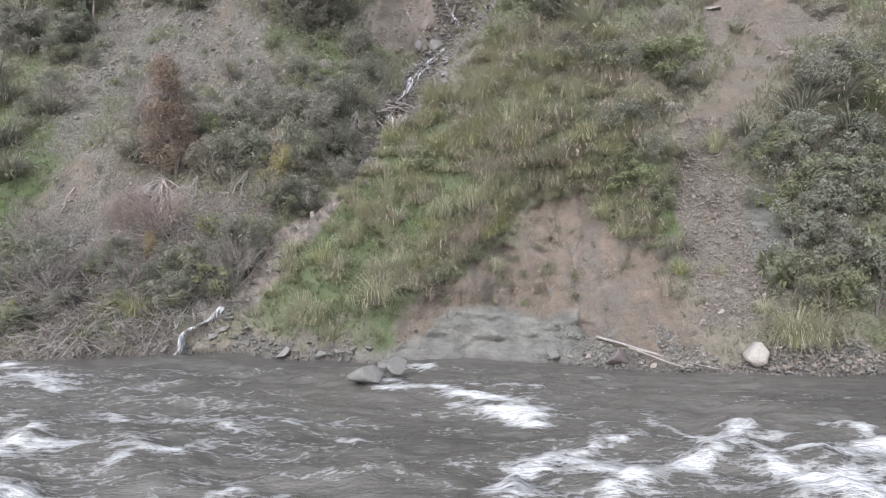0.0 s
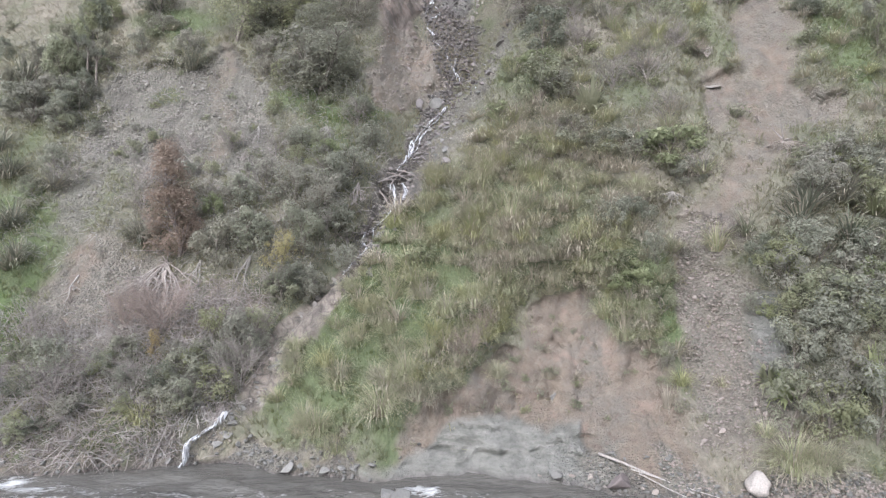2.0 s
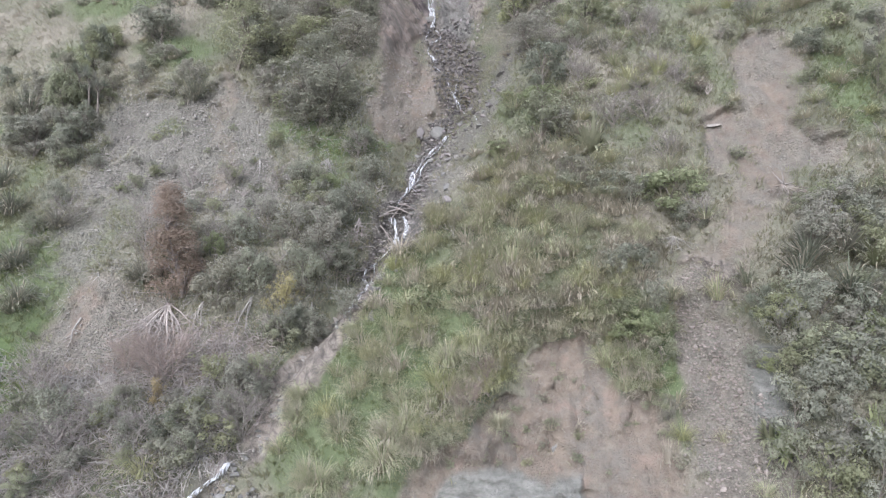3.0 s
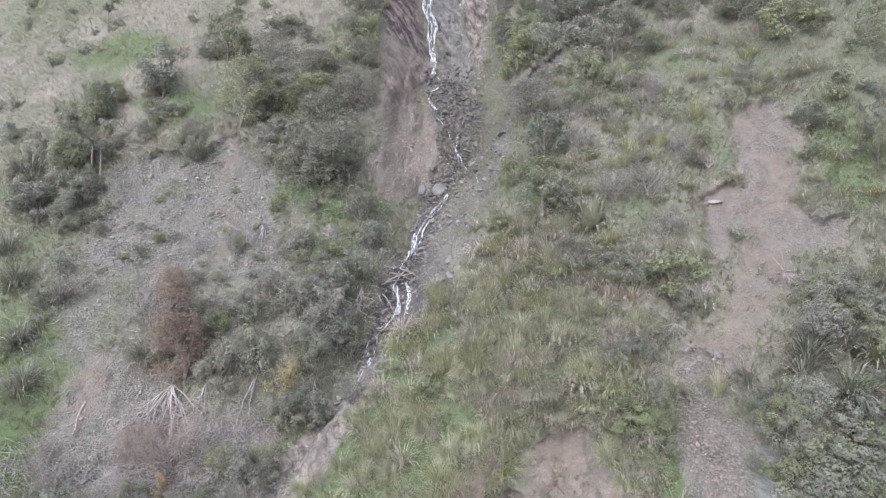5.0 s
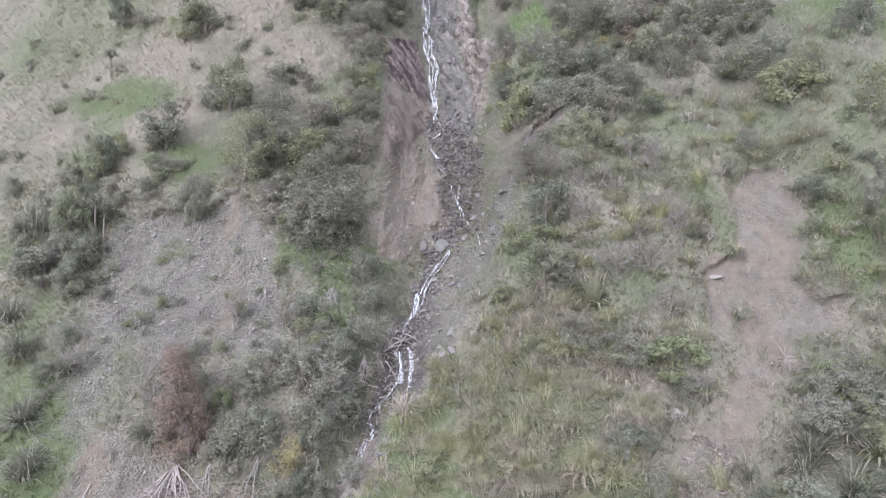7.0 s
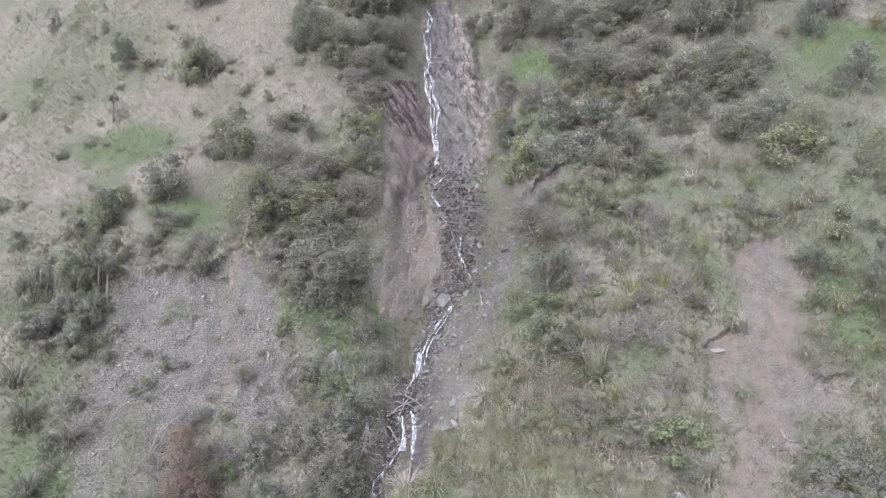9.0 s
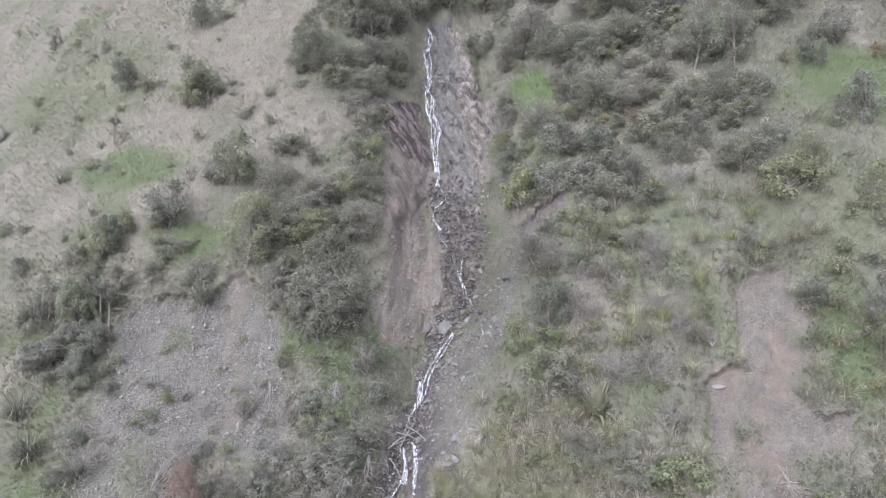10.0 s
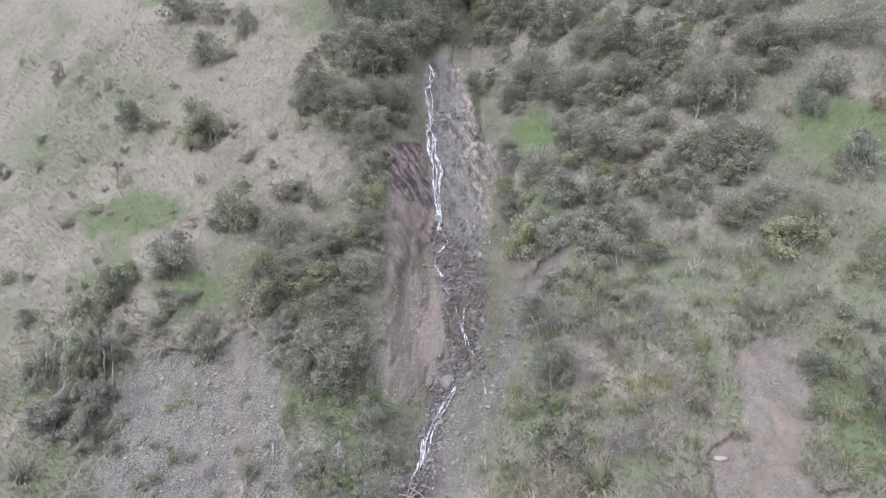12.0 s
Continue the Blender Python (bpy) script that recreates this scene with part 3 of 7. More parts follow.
def surface(x, z):
    """y of the slope with its relief."""
    x, z = np.asarray(x, float), np.asarray(z, float)
    c = covers(x, z)
    soil = 1 - c["bare"]
    out = 0.35 * rough(x / 3.2, z / 3.2, 3, 3) + soil * 0.16 * rough(x / 0.8, z / 0.8, 3, 8)
    craggy = most(c["rock"], c["purple"], c["tan"], 0.7 * c["dark"])
    ledges = np.where(z > 12, rough((0.86 * x + 0.5 * z) / 0.75, (0.86 * z - 0.5 * x) / 3.5, 4, 21), 0.4 * rough(x / 2.2, z / 0.9, 4, 22))
    saw = 1.6 * ledges + 7.0
    ledges = np.where(z > 12, 0.55 * ledges + 0.9 * (saw - np.floor(saw)) - 0.45, ledges)
    craggy = most(craggy, 0.7 * c["ramp"], 0.6 * c["bank"], 0.5 * c["bed"])
    if np.max(craggy) > 0.02:
        u, v = (0.86 * x + 0.5 * z), (0.86 * z - 0.5 * x)
        blocks = np.where(z > 6, 0.65 * facets(u / 0.55, v / 5.0, 211) + 0.22 * facets(u / 0.32, v / 2.0, 217), 0.34 * facets(x / 2.1 + 0.5 * z, z / 1.1 - 0.12 * x, 223, 0.9) + 0.10 * facets(x / 0.8, z / 0.4, 229))
        out = out + 0.9 * craggy * blocks
    if np.max(c["face"]) > 0.02:
        out = out + c["face"] * (1 - c["ledge"]) * (0.2 * facets(x / 1.3 + 0.4 * z, z / 1.5, 233) + 0.15 * facets(x / 0.45, z / 0.55, 239))
    out = out + craggy * np.where(z > 6, 1.0, 0.2) * (0.42 * ledges + (0.20 - 0.14 * c["purple"]) * np.abs(rough(x / 0.5, z / 0.5, 3, 23)))
    out = out + most(c["clay"], 0.6 * c["scree"]) * (0.19 * rough(x / 0.5, z / 1.3, 5, 14) + 0.20 * rough(x / 1.3, z / 1.3, 4, 16) + 0.07 * np.abs(rough(x / 0.3, z / 0.3, 3, 15)))
    # cracks along the ledges of the outcrop by the water
    for z0, lean, x0, x1, w in ((0.55, 0.03, 1.2, 6.0, 0.10), (0.95, 0.10, 4.0, 6.2, 0.09), (0.8, -0.05, -1.5, 0.8, 0.09), (1.5, -0.08, 0.3, 2.6, 0.08)):
        line = z0 + lean * (x - x0) + 0.14 * rough(x * 0.9, 0 * x + z0, 3, 44)
        along = step(x0 - 0.3, x0 + 0.3, x) * step(x1 + 0.3, x1 - 0.3, x)
        out = out - 0.30 * along * np.exp(-(((z - line) / w) ** 2)) + 0.16 * along * step(line, line - 0.15, z) * step(line - 0.8, line - 0.2, z)
    # undercut scarps round the slips: turf above, a dark hollow below
    for xs, zs, deep in SCARPS:
        line = np.interp(x, xs, zs) + 0.34 * rough(x * 1.5, 0 * x + zs[0], 4, 46, 0.65)
        along = step(xs[0] - 0.3, xs[0] + 0.3, x) * step(xs[-1] + 0.3, xs[-1] - 0.3, x)
        out = out + deep * along * (step(line, line + 0.10, z) * step(line + 1.1, line + 0.3, z) - 1.1 * step(line + 0.05, line - 0.06, z) * step(line - 1.0, line - 0.2, z))
    # rills down the clay
    rills = np.abs(rough(x / 0.55 + 0.5 * rough(x / 2, z / 2, 2, 18), z / 5.0, 3, 19))
    out = out - 0.22 * most(c["face"] * (1 - c["rock"]), 0.7 * c["pink"], 0.6 * c["upper_slip"], 0.5 * c["slip"]) * step(0.28, 0.0, rills)
    # turf lips above the bare faces
    out = out - 0.30 * most(c["clay"], c["slip"]) * (1 - c["pink"])
    return depth(x, z) - out


def spot(x, z, out=0.0):
    """The place on the slope at x and height z, moved out from it."""
    return Vector((x, float(surface(np.array([x]), np.array([z]))[0]) - out, z))


def spread(edges):
    """Grid lines from (start, end, spacing) runs."""
    parts_ = [np.arange(p, q, s) for p, q, s in edges]
    return np.concatenate(parts_ + [np.array([edges[-1][1]])])


def grid_mesh(name, X, Y, Z):
    """A sheet from three arrays of rows x columns."""
    n, m = X.shape
    mesh = bpy.data.meshes.new(name)
    co = np.stack([X, Y, Z], -1).reshape(-1, 3)
    i = (np.arange(n - 1)[:, None] * m + np.arange(m - 1)[None, :]).ravel()
    quads = np.stack([i, i + 1, i + m + 1, i + m], 1)
    fill(mesh, co, quads)
    return mesh


def fill(mesh, co, faces):
    """Puts vertices and faces of one size into a mesh."""
    k = faces.shape[1]
    mesh.vertices.add(len(co))
    mesh.vertices.foreach_set("co", np.ascontiguousarray(co, dtype=np.float32).ravel())
    mesh.loops.add(faces.size)
    mesh.loops.foreach_set("vertex_index", np.ascontiguousarray(faces, dtype=np.int32).ravel())
    mesh.polygons.add(len(faces))
    mesh.polygons.foreach_set("loop_start", np.arange(0, faces.size, k, dtype=np.int32))
    mesh.update(calc_edges=True)
    mesh.validate()


def paint(mesh, name, values):
    """Four masks a vertex, for the material."""
    layer = mesh.color_attributes.new(name, "FLOAT_COLOR", "POINT")
    layer.data.foreach_set("color", np.ascontiguousarray(values, dtype=np.float32).ravel())


def smooth(mesh):
    mesh.polygons.foreach_set("use_smooth", np.ones(len(mesh.polygons), dtype=bool))


gx = spread([(-420, -120, 25), (-120, -45, 2.5), (-45, -27, 0.5), (-27, -12, 0.19), (-12, 14, 0.13), (14, 24, 0.19), (24, 40, 0.45), (40, 120, 4), (120, 420, 30)])
gz = spread([(-1.2, 8, 0.12), (8, 26, 0.17), (26, 46, 0.22), (46, 68, 0.5), (68, 94, 1.5)])
X, Z = np.meshgrid(gx, gz)
Y = surface(X, Z)
# the near bank behind the camera and the river bed below
near = [(-900, 4.0), (-120, 3.5), (-40, 2.6), (-16, 1.6), (-11, -0.4), (-6, -1.2), (6, -1.3), (16, -1.3)]
NX = np.tile(gx, (len(near), 1))
NY = np.array([[y] * len(gx) for y, z in near])
NZ = np.array([[z] * len(gx) for y, z in near]) + 0.2 * rough(NX / 9, NY / 9, 2, 40)
# the brow of the hill and the plateau beyond
brow = [(2, 1.4), (6, 3.5), (14, 6.5), (30, 10), (80, 14), (250, 18), (900, 20)]
BX = np.tile(gx, (len(brow), 1))
BY = np.array([Y[-1] + d for d, h in brow])
BZ = np.array([Z[-1] + h for d, h in brow])
GX, GY, GZ = np.vstack([NX, X, BX]), np.vstack([NY, Y, BY]), np.vstack([NZ, Z, BZ])
ground_mesh = grid_mesh("ground", GX, GY, GZ)
cov = covers(GX.ravel(), GZ.ravel())
far_side = GY.ravel() < 17
for key in ("clay", "rock", "purple", "tan", "dark", "lush"):
    cov[key] = np.where(far_side, 0, cov[key])
cov["scree"] = np.where(far_side, 1, cov["scree"])
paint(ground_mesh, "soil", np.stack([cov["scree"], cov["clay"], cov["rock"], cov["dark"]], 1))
paint(ground_mesh, "hue", np.stack([cov["purple"], cov["tan"], cov["lush"], cov["dry"]], 1))
smooth(ground_mesh)
ground_mesh.materials.append(GROUND)
ground = tagged(new("ground", ground_mesh), "steep hillside of rough turf, bare slips and scree", "hillside", kind="structure")


# ---- the river in spate ----
RIVER = river_material()
rx = spread([(-600, -90, 30), (-90, -24, 1.2), (-24, 20, 0.14), (20, 90, 1.2), (90, 600, 30)])
ry = spread([(-13, 9.5, 1.4), (9.5, 27.5, 0.12)])
WX, WY = np.meshgrid(rx, ry)
bend = WY + 0.12 * WX
swell = 0.13 * rough(WX / 3.6, bend / 1.5, 3, 101) + 0.11 * rough(WX / 1.5, bend / 0.75, 3, 105) + 0.06 * (0.5 - np.abs(rough(WX / 0.9, bend / 0.5, 3, 109)))
foam = np.zeros_like(WX)
near_x, near_y = WX + 0.22 * rough(WX * 1.3, WY * 1.3, 3, 61), WY + 0.20 * rough(WX * 1.4, WY * 1.4, 3, 67)


def crest(points, wide, strength, rise=0.08):
    """A breaking line of white water: foam along a winding line and a low ridge under it."""
    global foam, swell
    best = np.full_like(WX, 1e9)
    for (ax, ay), (bx, by) in zip(points, points[1:]):
        dx, dy = bx - ax, by - ay
        k = np.clip(((near_x - ax) * dx + (near_y - ay) * dy) / (dx * dx + dy * dy), 0, 1)
        best = np.minimum(best, np.hypot(near_x - ax - k * dx, near_y - ay - k * dy))
    m = np.exp(-((best / wide) ** 2))
    foam = np.maximum(foam, strength * m * (0.8 + 0.45 * rough(WX / 0.9, WY / 0.6, 3, 73)))
    swell = swell + rise * np.exp(-((best / (wide * 1.3)) ** 2)) * (0.8 + 0.6 * rough(WX / 0.8, WY / 0.6, 3, 71))


# behind the wedge-shaped rock
crest(((0.2, 19.8), (0.9, 19.2), (1.5, 18.8), (2.1, 17.9), (2.4, 16.5)), 0.55, 1.0, 0.07)
crest(((0.4, 18.1), (1.2, 17.9), (1.8, 17.3), (2.3, 16.8)), 0.45, 0.85, 0.05)
crest(((0.9, 20.4), (1.8, 20.1), (3.1, 20.1)), 0.3, 0.7, 0.05)
crest(((-2.3, 21.4), (-1.6, 20.2), (-0.7, 20.4), (-0.2, 20.4)), 0.45, 1.0, 0.05)
crest(((-1.3, 23.4), (-0.4, 23.1)), 0.3, 0.7, 0.02)
crest(((3.9, 16.2), (4.5, 16.7)), 0.2, 0.5, 0.03)
# the standing waves in the middle
crest(((1.0, 11.8), (1.9, 13.1), (2.7, 13.9), (3.4, 14.1), (4.0, 14.6)), 0.22, 0.95, 0.12)
crest(((2.7, 13.7), (3.2, 13.3), (3.6, 12.7), (3.9, 11.9)), 0.35, 0.72, 0.06)
crest(((4.3, 14.9), (5.0, 15.1), (5.5, 14.9)), 0.20, 0.75, 0.10)
crest(((3.2, 11.9), (4.0, 12.6), (4.9, 13.1), (5.2, 13.3)), 0.28, 0.75, 0.10)
crest(((1.1, 11.8), (1.6, 12.3), (2.1, 12.4)), 0.35, 0.7, 0.04)
crest(((5.6, 16.7), (6.1, 15.9), (6.8, 15.6)), 0.25, 0.82, 0.08)
crest(((7.5, 16.1), (7.8, 15.7), (8.7, 15.6)), 0.28, 0.9, 0.08)
crest(((7.8, 16.2), (6.8, 14.9), (5.6, 13.5)), 0.26, 0.88, 0.12)
crest(((5.6, 13.6), (6.4, 13.8), (6.8, 13.3), (7.0, 12.7)), 0.30, 0.85, 0.08)
crest(((6.6, 14.6), (7.1, 14.4), (7.7, 14.0), (8.1, 13.6)), 0.30, 0.7, 0.06)
crest(((10.1, 16.3), (10.5, 15.9), (10.7, 15.3)), 0.3, 0.75, 0.07)
crest(((7.9, 13.6), (8.7, 14.0), (9.6, 14.4), (10.4, 14.8)), 0.42, 1.0, 0.13)
crest(((7.3, 12.3), (8.3, 12.8), (9.2, 13.0)), 0.5, 1.0, 0.10)
crest(((7.2, 11.7), (8.0, 12.0), (8.5, 12.0), (11.0, 13.0)), 0.6, 0.9, 0.07)
# upstream, by the far bank and in the near water
crest(((-4.4, 12.1), (-4.2, 12.4), (-3.8, 12.2)), 0.18, 0.85, 0.08)
crest(((-3.7, 11.8), (-3.4, 12.1), (-3.2, 12.2)), 0.18, 0.85, 0.07)
crest(((-17.8, 24.5), (-16.6, 24.5), (-15.6, 23.8)), 0.55, 0.95, 0.10)
crest(((-15.7, 22.2), (-15.2, 22.5), (-14.1, 21.7), (-12.6, 21.0)), 0.5, 0.6, 0.06)
crest(((-10.3, 20.2), (-9.9, 20.7)), 0.3, 0.55, 0.08)
crest(((-9.3, 20.6), (-8.3, 21.1), (-7.7, 21.8), (-7.0, 21.5)), 0.28, 0.5, 0.08)
crest(((-10.9, 16.1), (-9.9, 15.2), (-9.4, 15.0), (-9.1, 15.1)), 0.35, 0.8, 0.06)
crest(((-12.1, 17.1), (-11.9, 17.4)), 0.3, 0.65, 0.06)
crest(((-9.5, 17.7), (-9.0, 17.3), (-8.6, 16.7)), 0.18, 0.65, 0.06)
crest(((-7.5, 14.3), (-7.7, 14.9), (-7.3, 14.9), (-6.8, 14.0), (-7.1, 13.8), (-7.4, 14.2)), 0.22, 0.7, 0.04)
crest(((-6.9, 14.0), (-6.4, 14.4), (-5.9, 14.0)), 0.2, 0.62, 0.05)
crest(((-7.0, 16.4), (-6.2, 16.5), (-5.1, 15.8)), 0.17, 0.62, 0.05)
crest(((-5.0, 16.9), (-4.4, 16.8), (-3.9, 16.5)), 0.14, 0.6, 0.04)
crest(((-2.7, 15.9), (-2.4, 15.5), (-2.0, 15.3)), 0.14, 0.65, 0.04)
crest(((-8.9, 12.4), (-8.1, 12.1), (-7.3, 12.0)), 0.4, 0.6, 0.05)
crest(((-10.5, 14.7), (-10.3, 15.2), (-9.6, 15.1)), 0.4, 0.7, 0.05)
calm = step(-0.2, 2.6, surface(WX, 0 * WX) - WY)
near_shore = np.clip(calm, 0, 1)
drift = 0.26 * bump(WX, WY, -9.5, 14.5, 6.0, 4.0, 0, 0.7) + 0.16 * bump(WX, WY, 6.5, 13.6, 5.5, 3.0, 0, 0.6) + 0.16 * bump(WX, WY, -14.5, 21.5, 4.5, 3.0, 0, 0.6)
foam = foam + (0.06 + drift + 0.20 * rough(WX / 2.4, bend / 0.6, 3, 91)) * near_shore
river_mesh = grid_mesh("river", WX, WY, swell * (0.25 + 0.75 * near_shore))
paint(river_mesh, "foam", np.stack([np.clip(foam, 0, 1).ravel(), (0.5 + 0.5 * rough(WX / 5, bend / 2.5, 3, 95)).ravel().clip(0, 1), near_shore.ravel(), 0 * WX.ravel()], 1))
smooth(river_mesh)
river_mesh.materials.append(RIVER)
tagged(new("river", river_mesh), "fast grey-brown river with white rapids", "river", kind="structure")


# ---- kit: plants, stones and wood ----
BARK = bark_material("grey_bark", (0.10, 0.085, 0.07), (0.24, 0.21, 0.18))
PALE_WOOD = bark_material("bleached_wood", (0.21, 0.195, 0.178), (0.37, 0.35, 0.32))
TWIG = bark_material("dry_twigs", (0.215, 0.19, 0.172), (0.37, 0.33, 0.305))
RED_TWIG = bark_material("russet_twigs", (0.20, 0.158, 0.138), (0.335, 0.272, 0.238))
LEAF_GREY = leaf_material("grey_green_leaves", (0.166, 0.173, 0.136), (0.385, 0.389, 0.314))
LEAF_KANUKA = leaf_material("fine_grey_leaves", (0.172, 0.175, 0.138), (0.345, 0.342, 0.266))
LEAF_DARK = leaf_material("dark_leaves", (0.130, 0.138, 0.108), (0.285, 0.296, 0.230))
LEAF_OLIVE = leaf_material("olive_leaves", (0.148, 0.158, 0.106), (0.348, 0.359, 0.248))
LEAF_FRESH = leaf_material("fresh_leaves", (0.175, 0.20, 0.112), (0.335, 0.362, 0.215))
LEAF_RUST = leaf_material("rusty_leaves", (0.22, 0.172, 0.135), (0.35, 0.282, 0.23))
LEAF_AMBER = leaf_material("amber_leaves", (0.25, 0.20, 0.11), (0.42, 0.34, 0.19))
LEAF_FERN = leaf_material("fern_fronds", (0.23, 0.255, 0.13), (0.4, 0.425, 0.25))
LEAF_FLAX = leaf_material("flax_leaves", (0.12, 0.13, 0.095), (0.30, 0.305, 0.235), 0.3, (0.36, 0.33, 0.26), 0.6)
LEAF_TUSSOCK = leaf_material("tussock_blades", (0.298, 0.315, 0.192), (0.555, 0.562, 0.377), 0.3, (0.48, 0.43, 0.33))
LEAF_STRAW = leaf_material("straw_blades", (0.345, 0.308, 0.246), (0.579, 0.530, 0.438), 0.3)
LEAF_GOLD = leaf_material("golden_blades", (0.311, 0.311, 0.168), (0.531, 0.518, 0.305), 0.3)
GRASS = blade_material("grass")
ROCK = stone_material("river_rock", (0.10, 0.098, 0.09), (0.22, 0.215, 0.20), (0.24, 0.235, 0.22))
PALE_ROCK = stone_material("pale_rock", (0.32, 0.29, 0.265), (0.38, 0.35, 0.32), (0.40, 0.33, 0.285))
WET_ROCK = stone_material("wet_rock", (0.06, 0.056, 0.055), (0.20, 0.178, 0.172), (0.15, 0.13, 0.125), 0.8)
SCREE = stone_material("scree_stone", (0.14, 0.123, 0.108), (0.36, 0.315, 0.277), (0.28, 0.227, 0.195))
GREY_SCREE = stone_material("grey_scree", (0.195, 0.182, 0.163), (0.40, 0.376, 0.34), (0.31, 0.278, 0.245))
RED_ROCK = stone_material("red_rock", (0.07, 0.059, 0.058), (0.235, 0.195, 0.185), (0.15, 0.125, 0.118), 0.2)
TAN_ROCK = stone_material("tan_rock", (0.155, 0.142, 0.129), (0.28, 0.257, 0.233), (0.24, 0.21, 0.185))


def unit(v):
    return v / np.maximum(np.linalg.norm(v, axis=-1, keepdims=True), 1e-9)


def part(name, co, faces, material, parent=None, label=""):
    """One mesh object from vertices and faces, under a thing or a part."""
    mesh = bpy.data.meshes.new(name)
    fill(mesh, np.asarray(co, float), np.asarray(faces))
    mesh.materials.append(material)
    ob = new(name, mesh)
    ob.parent = parent
    return tagged(ob, label)


def tube(path, radii, sides=5):
    """A tapered tube along a path: vertices and quads."""
    path, radii = np.asarray(path, float), np.asarray(radii, float)
    way = unit(np.gradient(path, axis=0))
    side = unit(np.cross(way, np.array([0.31, 0.87, 0.38])))
    other = np.cross(way, side)
    a = np.arange(sides) * 2 * math.pi / sides
    ring = side[:, None] * np.cos(a)[None, :, None] + other[:, None] * np.sin(a)[None, :, None]
    co = (path[:, None] + radii[:, None, None] * ring).reshape(-1, 3)
    i, j = np.meshgrid(np.arange(len(path) - 1), np.arange(sides), indexing="ij")
    n = (j + 1) % sides
    return co, np.stack([i * sides + j, i * sides + n, (i + 1) * sides + n, (i + 1) * sides + j], -1).reshape(-1, 4)


def joined(pieces):
    cos, fcs, base = [], [], 0
    for co, f in pieces:
        cos.append(co)
        fcs.append(np.asarray(f) + base)
        base += len(co)
    return np.concatenate(cos), np.concatenate(fcs)


def limbs(rng, height, reach, count, trunk_r, lean=0.12, low=0.25, forks=2, thin=0.006, droop=0.0):
    """Trunk, limbs and forks of a tree. Returns the tubes and the limb tips."""
    k = np.linspace(0, 1, 7)
    sway = rng.normal(0, lean, (2,)) * height
    trunk = np.stack([sway[0] * k**1.5 + 0.03 * height * np.sin(5 * k + rng.random() * 6), sway[1] * k**1.5, height * 0.82 * k - 0.25], 1)
    pieces, tips = [tube(trunk, trunk_r * (1 - 0.8 * k) + thin, 6)], [trunk[-1]]
    for c in range(count):
        f = low + (0.97 - low) * rng.random()
        root = np.array([np.interp(f, k, trunk[:, d]) for d in range(3)])
        a = c * 2.4 + rng.normal(0, 0.4)
        length = reach * (0.55 + 0.6 * rng.random()) * (1.15 - 0.55 * f)
        way = np.array([math.cos(a), math.sin(a), 0.55 + 0.7 * rng.random() - droop])
        way /= np.linalg.norm(way)
        kk = np.linspace(0, 1, 4)
        bend_ = np.array([0, 0, 0.18 - 0.6 * droop]) * length
        limb = root + kk[:, None] * way * length + (kk**2)[:, None] * bend_ + rng.normal(0, 0.02 * length, (4, 3)) * kk[:, None]
        pieces.append(tube(limb, trunk_r * 0.45 * (1 - 0.85 * kk) + thin, 3))
        tips += [limb[-1], limb[2]]
        for _ in range(forks):
            g = 0.4 + 0.5 * rng.random()
            start = np.array([np.interp(g, kk, limb[:, d]) for d in range(3)])
            end = start + (way + rng.normal(0, 0.55, 3)) * length * (0.35 + 0.25 * rng.random())
            pieces.append(tube(np.linspace(start, end, 3) + np.array([[0, 0, 0], rng.normal(0, 0.03, 3) * length, [0, 0, 0]]), np.array([trunk_r * 0.2 + thin, trunk_r * 0.12 + thin, thin * 0.6]), 3))
            tips.append(end)
    return joined(pieces), np.array(tips)


def leaves(rng, centres, radius, count, size, narrow=0.5, flat=1.0, upward=0.4, squash=0.8):
    """Many small pointed leaves on clumps round the given centres."""
    pick = rng.integers(0, len(centres), count)
    r = (radius * (0.6 + 0.7 * rng.random(len(centres))))[pick]
    way = unit(rng.normal(0, 1, (count, 3)))
    way[:, 2] = np.where((way[:, 2] < -0.2) & (rng.random(count) < 0.45), -way[:, 2], way[:, 2])
    at = centres[pick] + way * (r * (0.62 + 0.42 * rng.random(count) ** 0.7))[:, None] * np.array([1, 1, squash])
    normal = unit(flat * way + upward * np.array([0, 0, 1.0]) + rng.normal(0, 0.22, (count, 3)))
    along = unit(np.cross(normal, rng.normal(0, 1, (count, 3))))
    cross = np.cross(normal, along)
    s = (size * (0.6 + 0.8 * rng.random(count)))[:, None]
    co = np.stack([at - along * s * 0.5 - cross * s * narrow * 0.6, at - along * s * 0.3 + cross * s * narrow * 0.6, at + along * s * 0.65], 1).reshape(-1, 3)
    return co, np.arange(count * 3).reshape(-1, 3), np.repeat(rng.random(len(centres))[pick], 3)


def crown(rng, parent, material, *shape, **more):
    """The leaves of a tree or shrub, each clump with a tone of its own."""
    co, f, tone = leaves(rng, *shape, **more)
    ob = part("crown", co, f, material, parent)
    paint(ob.data, "tone", np.repeat(tone[:, None], 4, 1))
    return ob


